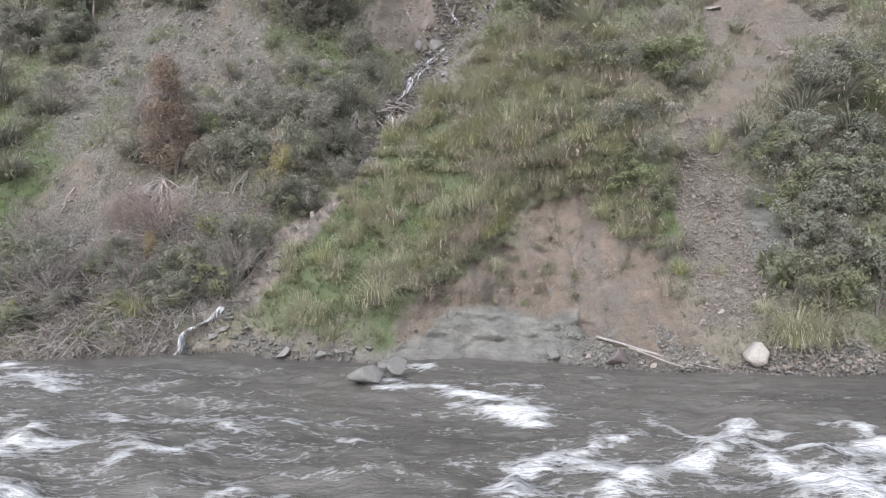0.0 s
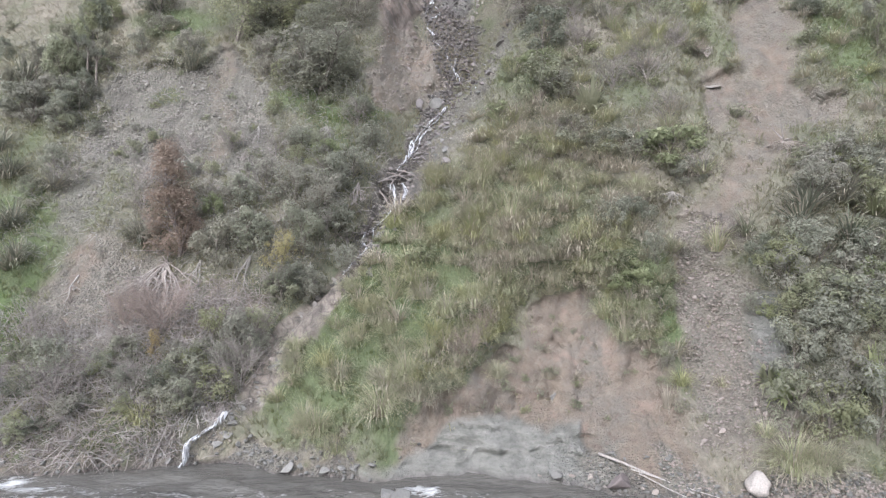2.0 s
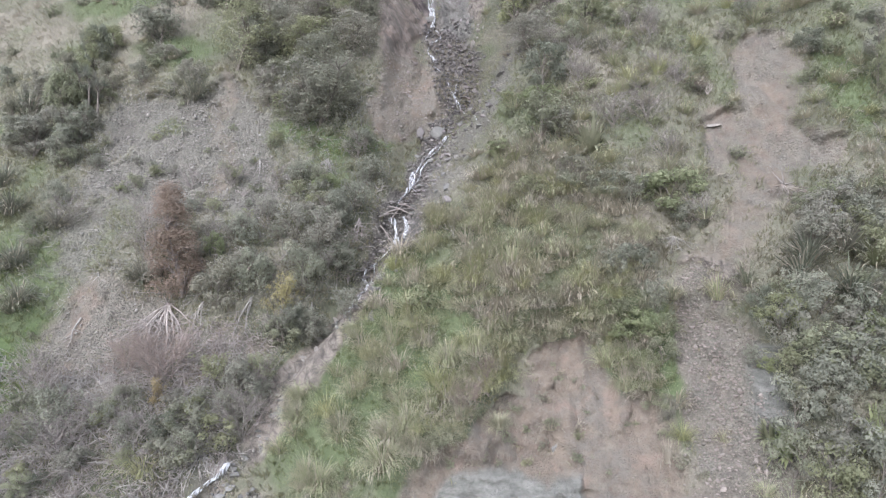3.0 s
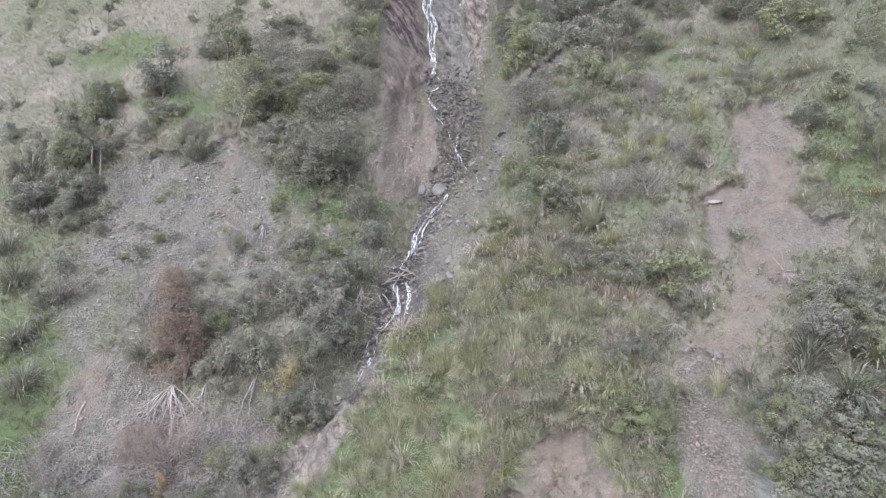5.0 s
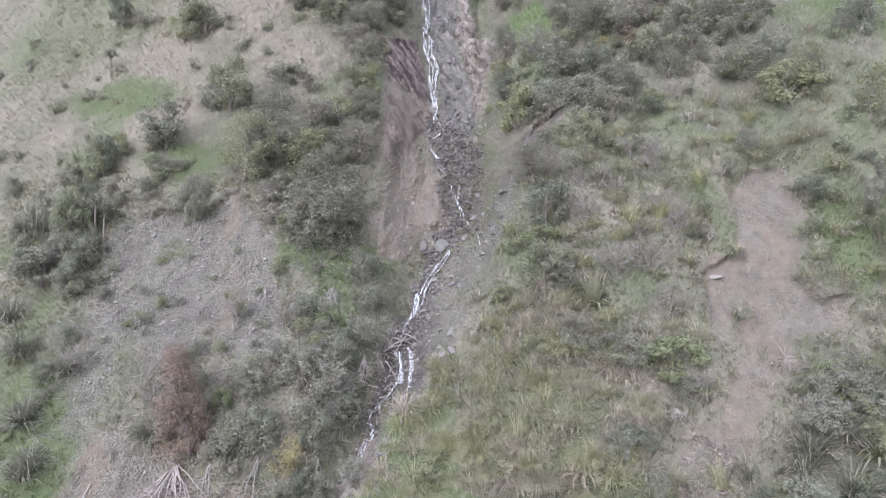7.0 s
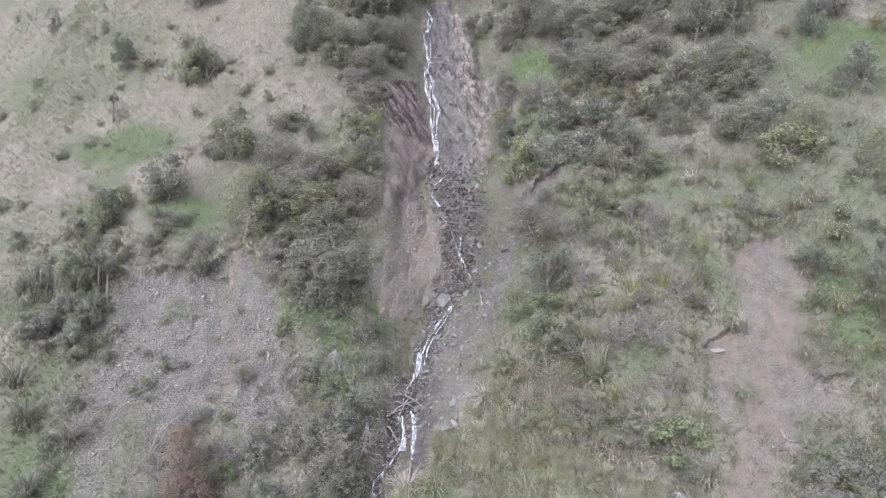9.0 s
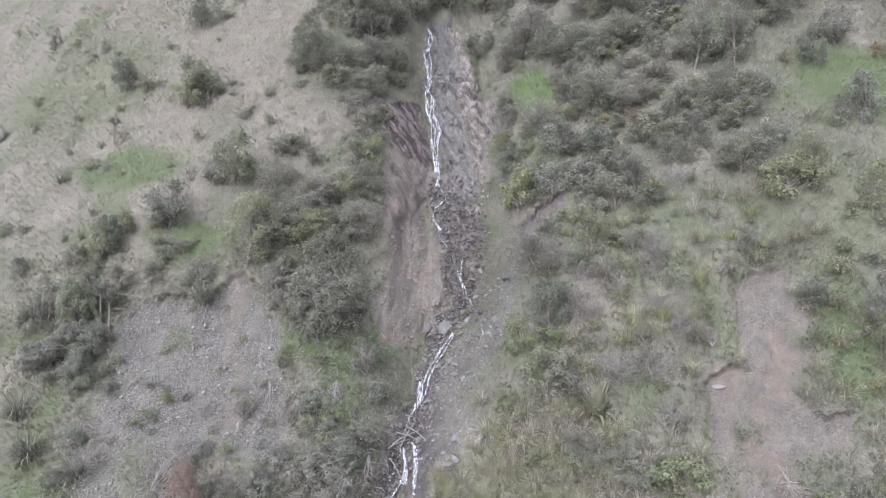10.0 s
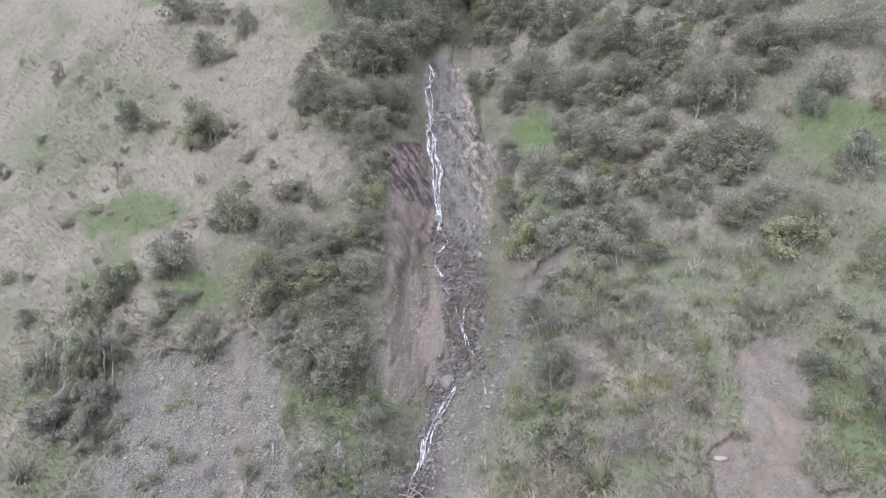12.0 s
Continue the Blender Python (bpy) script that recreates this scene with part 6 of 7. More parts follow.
def rock(name, label, material, at, size, stretch=(1, 1, 1), turn=None, tip=None, group="", worn=False):
    k = 0 if worn else int(ROCK_RNG.integers(0, len(BIG)))
    ob = new(name, stone_mesh(material, ROUND if worn else BIG, k, name + "_worn" if worn else name))
    r = ROCK_RNG.random(3)
    ob.matrix_basis = Matrix.Translation(at) @ pose(0, 0, 0, 25 * (r[0] - 0.5) if tip is None else tip, 25 * (r[1] - 0.5), 360 * r[2] if turn is None else turn) @ Matrix.Diagonal((size * stretch[0], size * stretch[1], size * stretch[2], 1))
    return tagged(ob, label, "rock", group)


rock("boulder", "large pale pinkish-white boulder on the river bank", PALE_ROCK, spot(11.05, 0.62, 0.3), 0.92, (1, 1, 0.9), 40, 5, worn=True)
rock("boulder", "wedge-shaped grey-green rock in the rapids", ROCK, (-2.6, 21.1, 0.3), 1.85, (1.15, 0.75, 1.0), 25, -25)
rock("boulder", "grey rock behind the wedge-shaped one in the rapids", ROCK, (-1.6, 21.7, 0.35), 1.45, (1, 0.8, 1.2), 80, 5)
rock("boulder", "small grey rock in the rapids", ROCK, (-2.2, 22.4, 0.2), 0.8, (1, 0.9, 1.1), 150, 0)
rock("boulder", "half-drowned grey rock in the river", ROCK, (5.1, 21.5, -0.02), 0.6, (1.1, 0.8, 0.8), 10, 0)
rock("boulder", "rusty grey rock at the edge of the water", RED_ROCK, spot(6.6, 0.3, 0.15), 1.25, (1.1, 0.9, 0.9), 60, 0)
rock("boulder", "grey rock at the edge of the water", ROCK, spot(4.3, 0.25, 0.2), 0.85, (1, 0.9, 0.9), 130, 0)
rock("slab_rock", "upright grey slab beside the stream", ROCK, spot(-0.6, 19.6, 0.2), 2.0, (0.85, 0.5, 1.7), 20, 8)
rock("slab_rock", "dark wet slab leaning beside the stream", WET_ROCK, spot(-1.9, 19.6, 0.0), 1.8, (0.5, 0.5, 1.7), 60, 10)
rock("slab_rock", "pale flat stone in the head of the slip", TAN_ROCK, spot(16.0, 18.0, 0.12), 1.3, (1.1, 0.6, 0.4), 5, 10)
rock("slab_rock", "narrow grey block standing out of the clay", ROCK, spot(4.7, 2.3, 0.05), 1.0, (0.35, 0.4, 1.2), 0, 0)
for x, z, s in ((-9.5, 0.85, 0.9), (-10.0, 0.6, 0.8), (-9.0, 0.6, 0.7), (-8.6, 0.35, 0.6), (-9.6, 1.4, 0.6), (-7.9, 0.45, 0.55), (-8.4, 1.0, 0.5), (-6.35, 0.2, 0.95), (-5.9, 0.3, 0.6), (-4.9, 0.2, 0.9), (-4.2, 0.35, 0.7), (-3.6, 0.3, 0.6), (-3.0, 0.5, 0.6), (-7.2, 0.3, 0.6), (-5.4, 0.6, 0.5), (-11.6, 0.2, 0.6), (-12.4, 0.25, 0.5)):
    rock("boulder", "rounded grey river boulder on the bank", ROCK, spot(x, z, 0.05), 0.72 * s, group="boulders on the bank")
for x, z, s in ((3.6, 0.15, 0.6), (4.9, 0.2, 0.55), (5.5, 0.3, 0.7), (5.9, 0.15, 0.5), (7.6, 0.15, 0.5), (11.9, 0.25, 0.7), (12.4, 0.2, 0.6), (11.4, 0.15, 0.55), (12.0, 0.6, 0.5), (12.9, 0.3, 0.5), (13.5, 0.5, 0.6), (14.2, 0.3, 0.5), (10.2, 0.2, 0.4), (14.8, 0.6, 0.5), (9.5, 0.3, 0.4), (10.7, 1.9, 0.5), (10.2, 2.0, 0.45)):
    rock("boulder", "grey stone among the gravel of the bank", SCREE, spot(x, z, 0.04), 0.62 * s, group="stones on the gravel bank")
rr = np.random.default_rng(620)
for _ in range(46):
    z = 19.5 + 12.5 * rr.random()
    x = float(np.interp(z, (19.5, 24, 28, 32), (1.2, 1.7, 0.8, -0.2))) + rr.normal(0, 0.9)
    rock("gully_rock", "dark wet rock in the gully", WET_ROCK if rr.random() < 0.6 else RED_ROCK, spot(x, z, 0.06), 0.35 + 0.6 * rr.random() ** 2, group="rocks in the gully")
for _ in range(105):
    z = 12 + 15 * rr.random()
    x = float(np.interp(z, (13, 15, 17.5, 20, 23, 26, 28), (-0.6, -0.1, 0.9, 2.5, 4.3, 5.7, 6.5))) + rr.normal(-0.3, 0.7)
    rock("bank_rock", "grey rock half buried in the stream bank", (ROCK, WET_ROCK)[int(rr.integers(0, 2))], spot(x, z, 0.0), 0.3 + 0.7 * rr.random() ** 2.5, group="rocks in the stream bank")
for _ in range(70):
    z = 6.5 + 12.5 * rr.random()
    x = float(np.interp(z, GULLY_Z, GULLY_X)) + 0.35 + rr.normal(0, 0.55)
    rock("gully_rock", "grey rock beside the stream", ROCK if rr.random() < 0.7 else WET_ROCK, spot(x, z, 0.06), 0.3 + 0.55 * rr.random() ** 2, group="rocks beside the stream")


# broken faces beside the waterfall and along the gully
def crag(name, label, material, x, z, size, lean, stretch, group, sunk=0.25):
    k = int(ROCK_RNG.integers(0, len(BIG)))
    ob = new(name, stone_mesh(material, BIG, k, name))
    r = ROCK_RNG.random(3)
    ob.matrix_basis = Matrix.Translation(spot(x, z, -sunk * size * 0.5)) @ pose(0, 0, 0, 30 * (r[0] - 0.5), lean + 20 * (r[1] - 0.5), 40 * (r[2] - 0.5)) @ Matrix.Diagonal((size * stretch[0], size * stretch[1], size * stretch[2], 1))
    return tagged(ob, label, "rock", group)


for _ in range(9):
    z = 29.5 + 12.5 * rr.random()
    x = float(np.interp(z, (29, 34, 38, 42.5), (-4.2, -3.4, -3.7, -5.2))) + rr.normal(0, 0.85)
    crag("rock_face", "broken purple-brown rock of the gully wall", RED_ROCK, x, z, 0.7 + 0.8 * rr.random(), -34, (0.3, 0.3, 2.2), "purple rocks beside the waterfall", 0.35)
for _ in range(60):
    z = 30.5 + 22 * rr.random()
    x = float(np.interp(z, (30, 36, 42, 48, 53), (0.6, 0.4, 0.1, -0.6, -1.2))) + rr.normal(0, 1.1)
    crag("rock_face", "dark wet rock behind the waterfall", WET_ROCK if rr.random() < 0.7 else ROCK, x, z, 0.8 + 1.1 * rr.random(), 12, (0.6, 0.4, 1.3), "rocks behind the waterfall", 0.35)
for _ in range(55):
    z = 29 + 24 * rr.random()
    x = float(np.interp(z, (29, 37, 47, 53), (3.3, 2.9, 2.0, 1.8))) + rr.normal(0, 0.6)
    crag("rock_face", "pale tan rock of the gully wall", TAN_ROCK, x, z, 0.6 + 1.0 * rr.random(), 14, (0.6, 0.4, 1.2), "tan rocks beside the waterfall", 0.35)
for _ in range(46):
    z = 17.5 + 11.5 * rr.random()
    x = float(np.interp(z, (17.5, 22, 28), (-2.6, -2.4, -3.0))) + rr.normal(0, 1.1)
    crag("gully_rock", "pinkish-brown block in the bare gully side", TAN_ROCK if rr.random() < 0.55 else RED_ROCK, x, z, 0.35 + 0.7 * rr.random() ** 2, 20, (0.8, 0.5, 1.0), "blocks in the gully side", 0.3)
for _ in range(34):
    z = 0.5 + 3.6 * rr.random()
    x = float(np.interp(z, GULLY_Z, GULLY_X)) + 0.2 + 1.0 * rr.random()
    crag("gully_rock", "grey rock at the mouth of the stream", ROCK if rr.random() < 0.6 else SCREE, x, z, 0.25 + 0.4 * rr.random(), 0, (1, 0.8, 0.8), "rocks at the mouth of the stream", 0.1)
for _ in range(26):
    z = 1.4 + 6.5 * rr.random()
    x = float(np.interp(z, (1.4, 3.9, 5.4, 7.3), (-8.6, -7.7, -7.3, -5.6))) + rr.normal(0, 0.3)
    crag("rock_face", "tan rock along the edge of the spur", TAN_ROCK, x, z, 0.5 + 0.6 * rr.random(), 25, (0.7, 0.4, 1.2), "tan rocks on the spur", 0.5)


def stones(name, label, material, count, x0, x1, z0, z1, seed, low, high, want):
    """Loose stones too many to count, as one mesh."""
    rng = np.random.default_rng(seed)
    x, z = scatter(count, x0, x1, z0, z1, seed, want)
    y = surface(x, z)
    pieces = []
    for i in range(len(x)):
        co, f = SMALL[i % len(SMALL)]
        s = low + (high - low) * rng.random() ** 2.2
        a = rng.random() * 6.28
        c, d = math.cos(a), math.sin(a)
        t = np.stack([co[:, 0] * c - co[:, 1] * d, co[:, 0] * d + co[:, 1] * c, co[:, 2]], 1) * s * np.array([1, 1, 0.6 + 0.6 * rng.random()])
        pieces.append((t + np.array([x[i], y[i] - 0.25 * s, z[i]]), f))
    co, f = joined(pieces)
    mesh = bpy.data.meshes.new(name)
    fill(mesh, co, f)
    mesh.materials.append(material)
    tagged(new(name, mesh), label, "stones", kind="stuff")


stones("slip_scree", "loose grey stones on the bare slip", GREY_SCREE, 17000, -27, -10, 9, 25, 630, 0.05, 0.26, lambda x, z, c: c["slip"] * (0.25 + 0.75 * (rough(x * 0.5, z * 0.4, 3, 632) > 0.0)))
stones("slip_blocks", "pale broken blocks scattered over the bare slip", GREY_SCREE, 900, -25, -12, 12, 24, 642, 0.10, 0.5, lambda x, z, c: c["slip"] * most(bump(x, z, -16.8, 21.0, 2.2, 1.6, 0, 0.6), bump(x, z, -15.4, 17.6, 1.6, 2.6, 0, 0.6), 0.8 * bump(x, z, -19.5, 22.2, 3.5, 0.7, 0, 0.6), 0.12 + 0 * x))
stones("chute_scree", "broken stones in the gravel chute", SCREE, 9000, 7, 15, 0.2, 11, 631, 0.06, 0.25, lambda x, z, c: most(c["chute"], c["shore"]))
stones("slip_stones", "scattered stones on the pinkish slip", SCREE, 3600, 12, 24, 12, 26, 633, 0.03, 0.24, lambda x, z, c: 0.25 * c["upper_slip"] + 0.8 * c["upper_slip"] * (c["upper_slip"] < 0.8))
stones("gully_rubble", "reddish wet rubble in the gully", WET_ROCK, 4200, -4, 5, 18.5, 33, 634, 0.1, 0.55, lambda x, z, c: c["dark"])
stones("gully_chips", "pale stones on the gully side", SCREE, 4200, -7, 2, 15, 29, 635, 0.05, 0.36, lambda x, z, c: 0.6 * c["pink"] * (z < 28))
stones("stream_rubble", "dark wet rubble along the stream", WET_ROCK, 4200, -6, 3, 8, 21, 643, 0.08, 0.5, lambda x, z, c: 1.0 * strip(x, z, (8, 10, 12, 15, 18, 21), (-5.2, -4.0, -3.0, -2.1, -0.6, 1.0), (0.8, 1.0, 1.1, 1.1, 1.1, 0.9)))
stones("bank_stones", "grey stones on the banks of the stream", GREY_SCREE, 15000, -11, 8, 0.3, 29, 636, 0.04, 0.3, lambda x, z, c: most(c["bed"], c["bank"]))
stones("shore_stones", "stones along the edge of the river", SCREE, 1500, 8, 17, 0.0, 1.3, 647, 0.05, 0.22, lambda x, z, c: 0.9 * c["shore"])
stones("river_stones", "grey stones along the edge of the river", ROCK, 3400, -24, 16, 0.0, 1.1, 637, 0.05, 0.34, lambda x, z, c: most(0.9 * c["shore"], 0.25 * (1 - step(0.3, 0.9, z)) + 0 * x) * (1 - c["rock"]))
stones("earth_stones", "few stones on the bare earth", GREY_SCREE, 900, -23, -8, 2, 10, 638, 0.05, 0.3, lambda x, z, c: 0.4 * c["earth"])
stones("clay_stones", "small stones in the clay face", SCREE, 700, -3, 11, 0.6, 7, 639, 0.04, 0.16, lambda x, z, c: 0.5 * c["face"] * (1 - c["rock"]))
# the larger stones of the chute, one by one, as parts of the ground
cx, cz = scatter(900, 8.5, 14, 0.5, 10.5, 640, lambda x, z, c: 0.6 * c["chute"])
for x, z in list(zip(cx, cz))[:280]:
    ob = new("stone", stone_mesh(SCREE, SMALL, int(ROCK_RNG.integers(0, len(SMALL))), "stone"))
    s = 0.13 + 0.28 * ROCK_RNG.random() ** 2.5
    ob.matrix_basis = Matrix.Translation(spot(float(x), float(z), 0.04)) @ pose(0, 0, 0, 0, 0, 360 * ROCK_RNG.random()) @ Matrix.Diagonal((s, s, s, 1))
    ob.parent = ground


# ---- dead wood ----
def fallen(name, label, x, z, length, fan, count, material, seed, thick=0.05, down=True, roots=False):
    """Bare branches that fan out over the slope from one butt."""
    rng = np.random.default_rng(seed)
    top = thing(name, label, "dead wood")
    pieces = []
    for c in range(count):
        a = fan * (2 * (c + 0.5) / count - 1) + rng.normal(0, 0.12)
        ln = length * (0.6 + 0.5 * rng.random())
        k = np.linspace(0, 1, 7)
        px = x + np.sin(a) * ln * k + 0.13 * ln * k * rough(k * 2.5, 0 * k + c, 3, seed)
        pz = z + (-1 if down else 1) * np.cos(a) * ln * k * 0.85 + 0.10 * ln * k * rough(k * 2.5, 0 * k + c + 40, 3, seed)
        pz = np.maximum(pz, 0.05)
        out = 0.12 + 0.5 * length * 0.3 * np.sin(k * 2.6) * rng.random()
        py = surface(px, pz) - out
        main = np.stack([px, py, pz], 1)
        pieces.append(tube(main, thick * (1 - 0.85 * k) * (0.6 + 0.5 * rng.random()) + 0.006, 4))
        for _ in range(6):
            g = 0.25 + 0.6 * rng.random()
            start = np.array([np.interp(g, k, main[:, d]) for d in range(3)])
            end = start + np.array([rng.normal(0, 0.25), -0.15 * rng.random(), -0.3 * (1 if down else -1) * rng.random()]) * ln
            pieces.append(tube(np.linspace(start, end, 3), np.array([0.35, 0.25, 0.1]) * thick + 0.003, 3))
    part("branch", *joined(pieces), material, top)
    if roots:
        co, f = joined([tube(np.linspace(spot(x, z, 0.2), Vector(spot(x, z, 0.3)) + Vector(rng.normal(0, 0.45, 3)), 4), np.array([1, 0.7, 0.4, 0.1]) * thick, 4) for _ in range(9)])
        part("root_plate", co, f, TWIG, top)
    return top


fallen("uprooted_tree", "uprooted bleached tree hanging down the bare slip", -15.6, 8.1, 3.0, 0.85, 20, TWIG, 700, 0.05, roots=True)
fallen("dead_branch", "pale dead branch hanging down the slip", -13.6, 8.2, 1.5, 0.3, 4, PALE_WOOD, 701, 0.04)
fallen("fallen_sapling", "pale fallen sapling with a bushy end", -10.9, 8.4, 2.9, 0.1, 3, PALE_WOOD, 702, 0.05)
fallen("dead_branch", "pale stick lying on the bare earth", -19.9, 7.5, 1.5, 0.05, 1, PALE_WOOD, 703, 0.06)
fallen("dead_shrub", "bleached dead shrub above the river", -11.2, 4.1, 1.9, 0.5, 10, PALE_WOOD, 704, 0.045)
fallen("dead_shrub", "tangle of bleached dead branches", -15.1, 3.9, 1.3, 0.9, 10, PALE_WOOD, 705, 0.04)
fallen("dead_branch", "arched grey dead branch over the bank", -14.7, 3.1, 1.1, 0.9, 5, PALE_WOOD, 706, 0.05)
fallen("dead_branch", "grey dead branch in the bushes", -7.7, 8.0, 1.9, 0.2, 3, PALE_WOOD, 707, 0.04)
fallen("dead_branch", "bleached root hanging over the stream bank", -5.6, 12.9, 1.8, 0.25, 7, TWIG, 708, 0.05)
fallen("dead_sapling", "thin bleached stem standing in the grass", 0.5, 11.5, 2.3, 0.06, 2, PALE_WOOD, 709, 0.04, down=False)
fallen("dead_shrub", "bleached dead shrub at the head of the slip", -13.6, 24.3, 1.8, 1.1, 11, PALE_WOOD, 710, 0.05)
fallen("root_mass", "dark upturned roots at the edge of the slip", 17.5, 14.2, 1.2, 1.3, 18, BARK, 711, 0.05, roots=True)
fallen("dead_branch", "dead branches at the foot of a shrub", 11.8, 11.6, 1.1, 1.2, 8, PALE_WOOD, 712, 0.04)
fallen("dead_brush", "dead heather twigs on the lip of the clay face", 1.4, 5.4, 1.2, 0.9, 14, TWIG, 713, 0.03)
fallen("dead_branch", "dead branches hanging in the scrub", -8.2, 17.2, 1.6, 0.8, 9, PALE_WOOD, 714, 0.04)
fallen("dead_branch", "dead branches hanging in the scrub", -9.3, 11.0, 1.4, 0.7, 7, TWIG, 715, 0.04)


dead_rng = np.random.default_rng(730)
for k in range(34):
    x, z = -20.5 + 10.5 * dead_rng.random(), 1.0 + 4.0 * dead_rng.random()
    fallen("dead_shrub", "bleached dead shrub in the tangle above the river", x, z, 0.9 + 0.9 * dead_rng.random(), 0.5 + 0.7 * dead_rng.random(), 10, PALE_WOOD if k % 3 else TWIG, 740 + k, 0.03, down=k % 2 == 0)
for k in range(14):
    x, z = -15 + 9.5 * dead_rng.random(), 9.0 + 12 * dead_rng.random()
    fallen("dead_branch", "bleached dead branch among the scrub", x, z, 0.8 + 0.9 * dead_rng.random(), 0.4 + 0.6 * dead_rng.random(), 5, PALE_WOOD if k % 2 else TWIG, 770 + k, 0.03, down=k % 3 > 0)
for k in range(12):
    x, z = 6 + 16 * dead_rng.random(), 19 + 18 * dead_rng.random()
    fallen("dead_branch", "grey dead branch in the rough grass", x, z, 0.8 + 0.8 * dead_rng.random(), 0.6, 5, PALE_WOOD if k % 2 else TWIG, 790 + k, 0.028, down=k % 2 > 0)


def log(name, label, a, b, thick, material, sag=0.0, sides=8):
    """A fallen trunk between two places on the slope."""
    top = thing(name, label, "log")
    k = np.linspace(0, 1, 9)
    p, q = np.array(a), np.array(b)
    path = p + (q - p) * k[:, None]
    path[:, 2] += sag * np.sin(k * math.pi) + 0.03 * rough(k * 3, 0 * k, 2, int(abs(a[0]) * 10))
    path[:, 1] += 0.05 * rough(k * 2.5, 0 * k + 5, 2, int(abs(b[0]) * 10))
    part("trunk", *tube(path, thick * (1 - 0.5 * k), sides), material, top)
    return top


def rest(x, z, out):
    return tuple(spot(x, z, out))


log("driftwood_log", "long bleached driftwood log on the bank", rest(6.0, 0.9, 0.2), rest(8.9, 0.2, 0.25), 0.06, PALE_WOOD)
log("driftwood_log", "thin driftwood pole beside the log", rest(7.2, 0.55, 0.3), rest(8.5, 0.2, 0.3), 0.035, PALE_WOOD)
log("driftwood_log", "thin driftwood pole beside the log", rest(7.0, 0.6, 0.15), rest(9.8, 0.12, 0.2), 0.03, PALE_WOOD)
for x1, z1, x2, z2 in ((-4.1, 13.2, -2.4, 13.6), (-3.9, 13.7, -2.2, 13.1), (-3.6, 12.9, -2.7, 14.0), (-4.4, 13.0, -3.0, 13.2), (-3.2, 13.9, -1.9, 13.4), (-4.3, 12.4, -3.5, 11.2)):
    tagged(log("jammed_branch", "dark branch jammed across the stream", rest(x1, z1, 0.3), rest(x2, z2, 0.35), 0.06, TWIG, 0.1, 5), group="branches jammed in the stream")
for x1, z1, x2, z2 in ((-17.0, 0.15, -15.2, 1.5), (-12.3, 0.1, -11.9, 1.8), (-16.2, 0.3, -15.6, 1.6), (-15.8, 0.2, -15.0, 1.7), (-15.3, 0.15, -14.8, 1.4), (-14.7, 0.5, -13.6, 0.1), (-17.6, 1.2, -15.9, 2.2), (-14.2, 1.2, -13.0, 1.3), (-12.0, 0.9, -11.4, 2.2), (-16.4, 2.5, -13.9, 3.0)):
    tagged(log("fallen_pole", "bleached dead pole leaning on the river bank", rest(x1, z1, 0.25), rest(x2, z2, 0.3), 0.028, TWIG if x1 < -15 else PALE_WOOD, 0.08, 5), group="dead poles on the bank")


def brush(name, label, count, x0, x1, z0, z1, seed, length, material, want):
    """A tangle of thin dead twigs, as one mesh."""
    rng = np.random.default_rng(seed)
    x, z = scatter(count, x0, x1, z0, z1, seed, want)
    n = len(x)
    base = np.stack([x, surface(x, z) - 0.05, z], 1)
    way = unit(np.stack([rng.normal(0, 0.8, n), -0.5 - 0.5 * rng.random(n), rng.normal(0.0, 0.8, n)], 1))
    ln = (length * (0.4 + 0.9 * rng.random(n)))[:, None]
    mid = base + way * ln * 0.5 + rng.normal(0, 0.05, (n, 3))
    tip = base + way * ln + np.array([0, 0, -0.25]) * ln * rng.random((n, 1))
    side = unit(np.cross(way, rng.normal(0, 1, (n, 3)))) * (0.012 + 0.018 * rng.random(n) ** 2)[:, None]
    other = unit(np.cross(way, side)) * np.linalg.norm(side, axis=1, keepdims=True)
    co = np.stack([base + side, base - side * 0.5 + other * 0.87, base - side * 0.5 - other * 0.87, mid + side * 0.8, mid - side * 0.4 + other * 0.7, mid - side * 0.4 - other * 0.7, tip], 1).reshape(-1, 3)
    b = np.arange(n) * 7
    f = np.concatenate([np.stack(q, 1) for q in ((b, b + 1, b + 4), (b, b + 4, b + 3), (b + 1, b + 2, b + 5), (b + 1, b + 5, b + 4), (b + 2, b, b + 3), (b + 2, b + 3, b + 5), (b + 3, b + 4, b + 6), (b + 4, b + 5, b + 6), (b + 5, b + 3, b + 6))])
    mesh = bpy.data.meshes.new(name)
    fill(mesh, co, f)
    mesh.materials.append(material)
    tagged(new(name, mesh), label, "brushwood", kind="stuff")


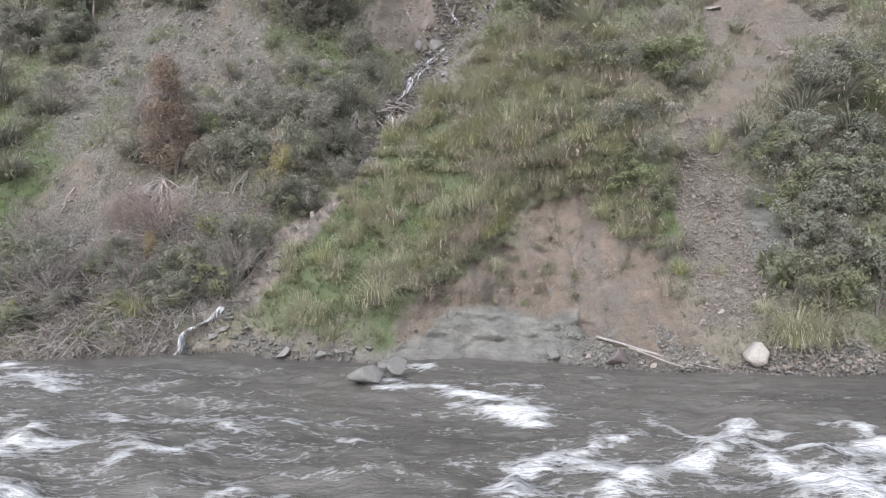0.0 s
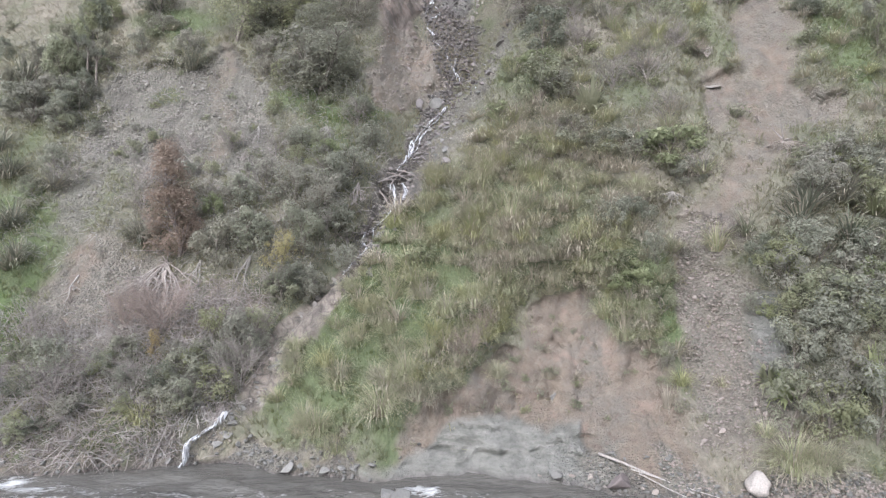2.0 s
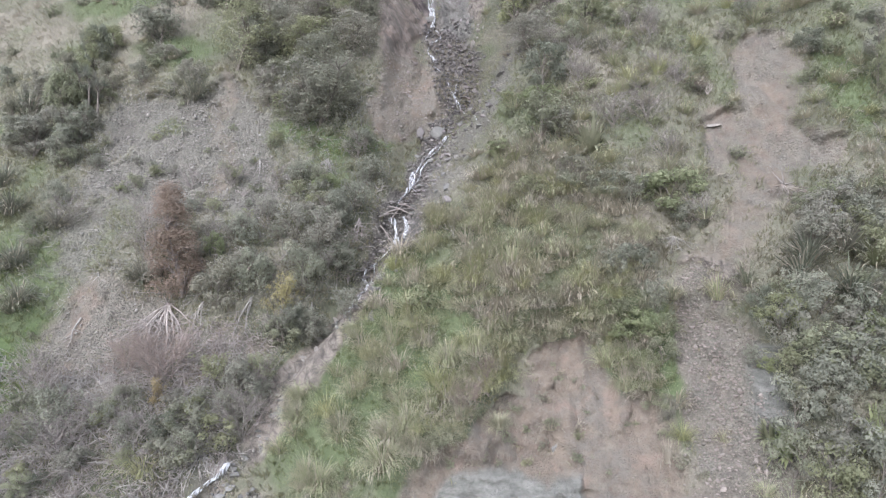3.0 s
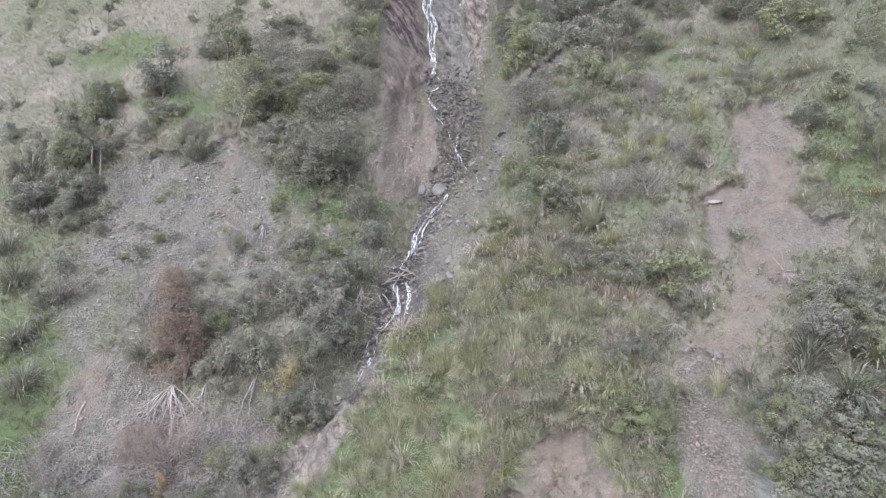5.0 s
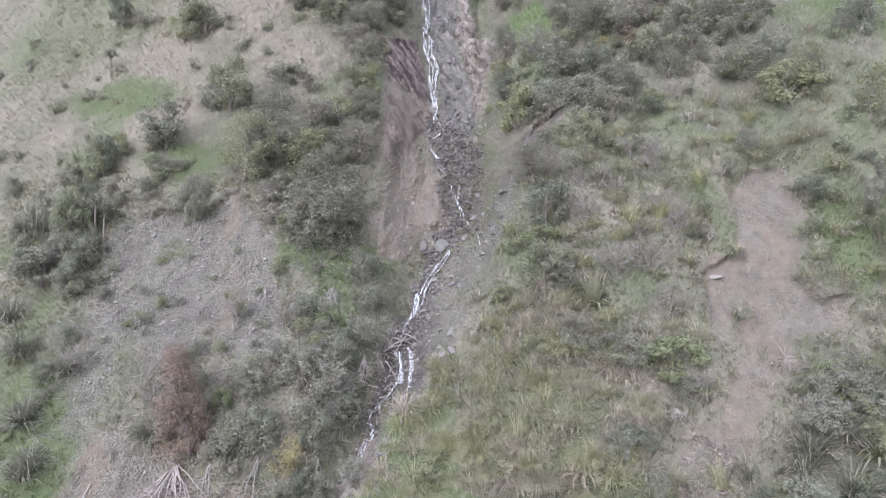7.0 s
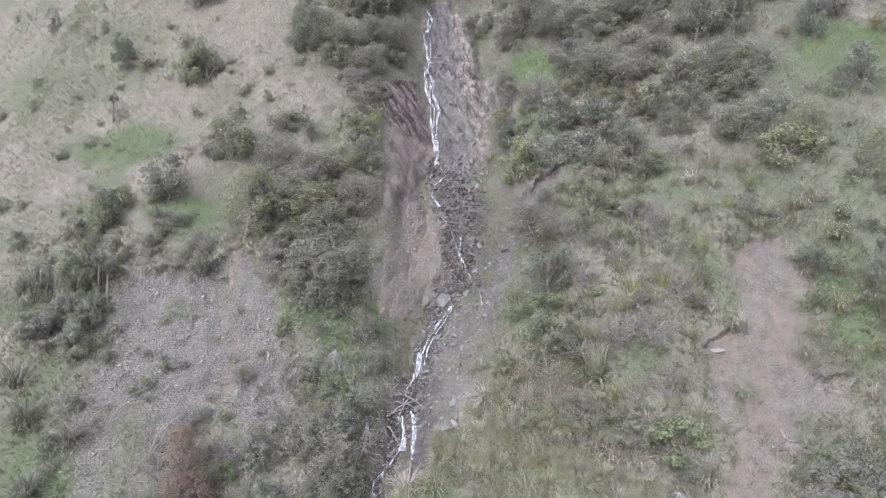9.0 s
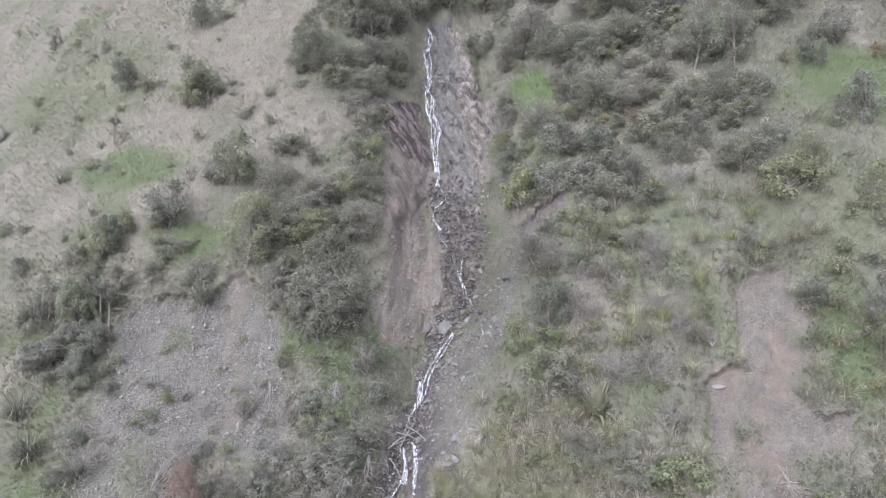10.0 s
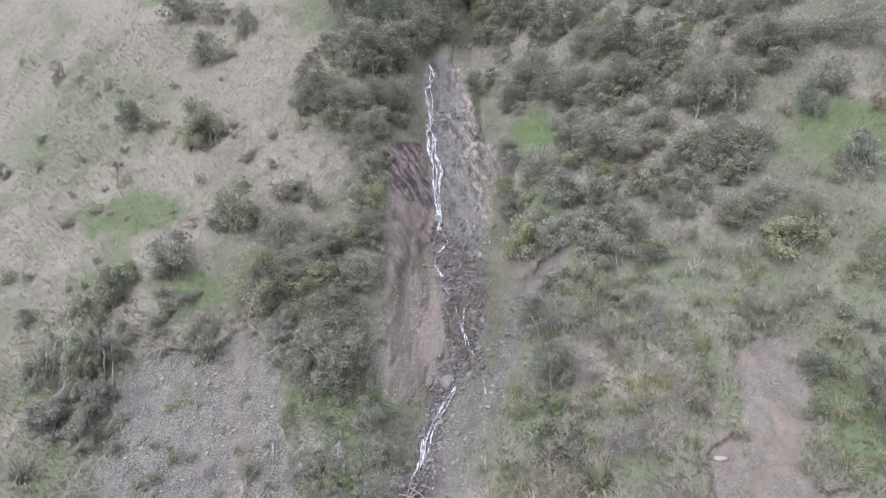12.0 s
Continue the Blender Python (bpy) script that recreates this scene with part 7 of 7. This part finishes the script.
brush("bank_brushwood", "grey tangle of dead twigs along the river bank", 5200, -24, -9.5, 0.15, 5.2, 720, 0.9, TWIG, lambda x, z, c: 0.9 * (1 - 0.8 * c["earth"]) * (1 - c["bed"]) * (1 - bump(x, z, -10.5, 0.9, 1.1, 1.3)))
brush("bleached_brushwood", "bleached dead branches along the river bank", 2600, -24, -9.5, 0.3, 6.0, 726, 1.3, PALE_WOOD, lambda x, z, c: 0.8 * (1 - 0.7 * c["earth"]) * (1 - c["bed"]) * (1 - bump(x, z, -10.5, 0.9, 1.1, 1.3)))
brush("slip_brushwood", "dead twigs below the uprooted tree", 2200, -18, -9, 4.5, 7.5, 721, 0.8, TWIG, lambda x, z, c: bump(x, z, -13.5, 6.0, 4.2, 1.4, 0, 0.6))
brush("scrub_twigs", "dry twigs in the scrub of the hillside", 8000, -26, -4, 8, 24, 722, 0.9, PALE_WOOD, lambda x, z, c: 0.8 * (1 - c["bare"]))
brush("slope_twigs", "dry stalks standing in the grass", 4200, -2, 24, 12, 34, 723, 0.7, TWIG, lambda x, z, c: 0.7 * (1 - c["bare"]))


brush("bush_twigs", "grey leafless twigs between the bushes", 5200, 4.5, 44, 31, 58, 724, 1.3, TWIG, lambda x, z, c: 0.8 * (1 - c["bare"]) * (1 - c["lush"]) * (z > 31 + 0.2 * np.maximum(x - 10, 0)))
brush("flank_twigs", "grey leafless twigs beside the waterfall", 1200, -13, -5.5, 26, 50, 725, 1.2, TWIG, lambda x, z, c: 0.8 * (1 - c["bare"]))


# ---- cabbage trees ----
def cabbage_tree(x, z, height, seed):
    rng = np.random.default_rng(seed)
    top = thing("cabbage_tree", "cabbage tree with spiky leaf heads on thin trunks", "tree", "cabbage trees on the hillside")
    p = spot(x, z, -0.1)
    top.matrix_basis = Matrix.Translation(p)
    k = np.linspace(0, 1, 6)
    part("trunk", *tube(np.stack([0.15 * k**2, 0 * k, height * k * 0.8], 1), 0.10 * (1 - 0.4 * k), 7), BARK, top)
    for c in range(3):
        a = c * 2.1 + rng.random()
        head = np.array([0.15 + 0.4 * math.cos(a), 0.4 * math.sin(a), height * (0.8 + 0.12 * rng.random())])
        part("limb", *tube(np.linspace(np.array([0.12, 0, height * 0.68]), head, 4), np.array([0.06, 0.055, 0.05, 0.045]), 5), BARK, top)
        co, f = blades(rng, 60, 0.75, 0.05, 1.9, 0.5, 0.05)
        part("leaf_head", co + head, f, LEAF_DARK, top)
    return top


cabbage_tree(-34.0, 37.2, 2.9, 801)
cabbage_tree(-27.0, 21.0, 3.6, 802)
cabbage_tree(-26.2, 20.6, 3.2, 803)
cabbage_tree(-28.2, 21.8, 3.4, 804)
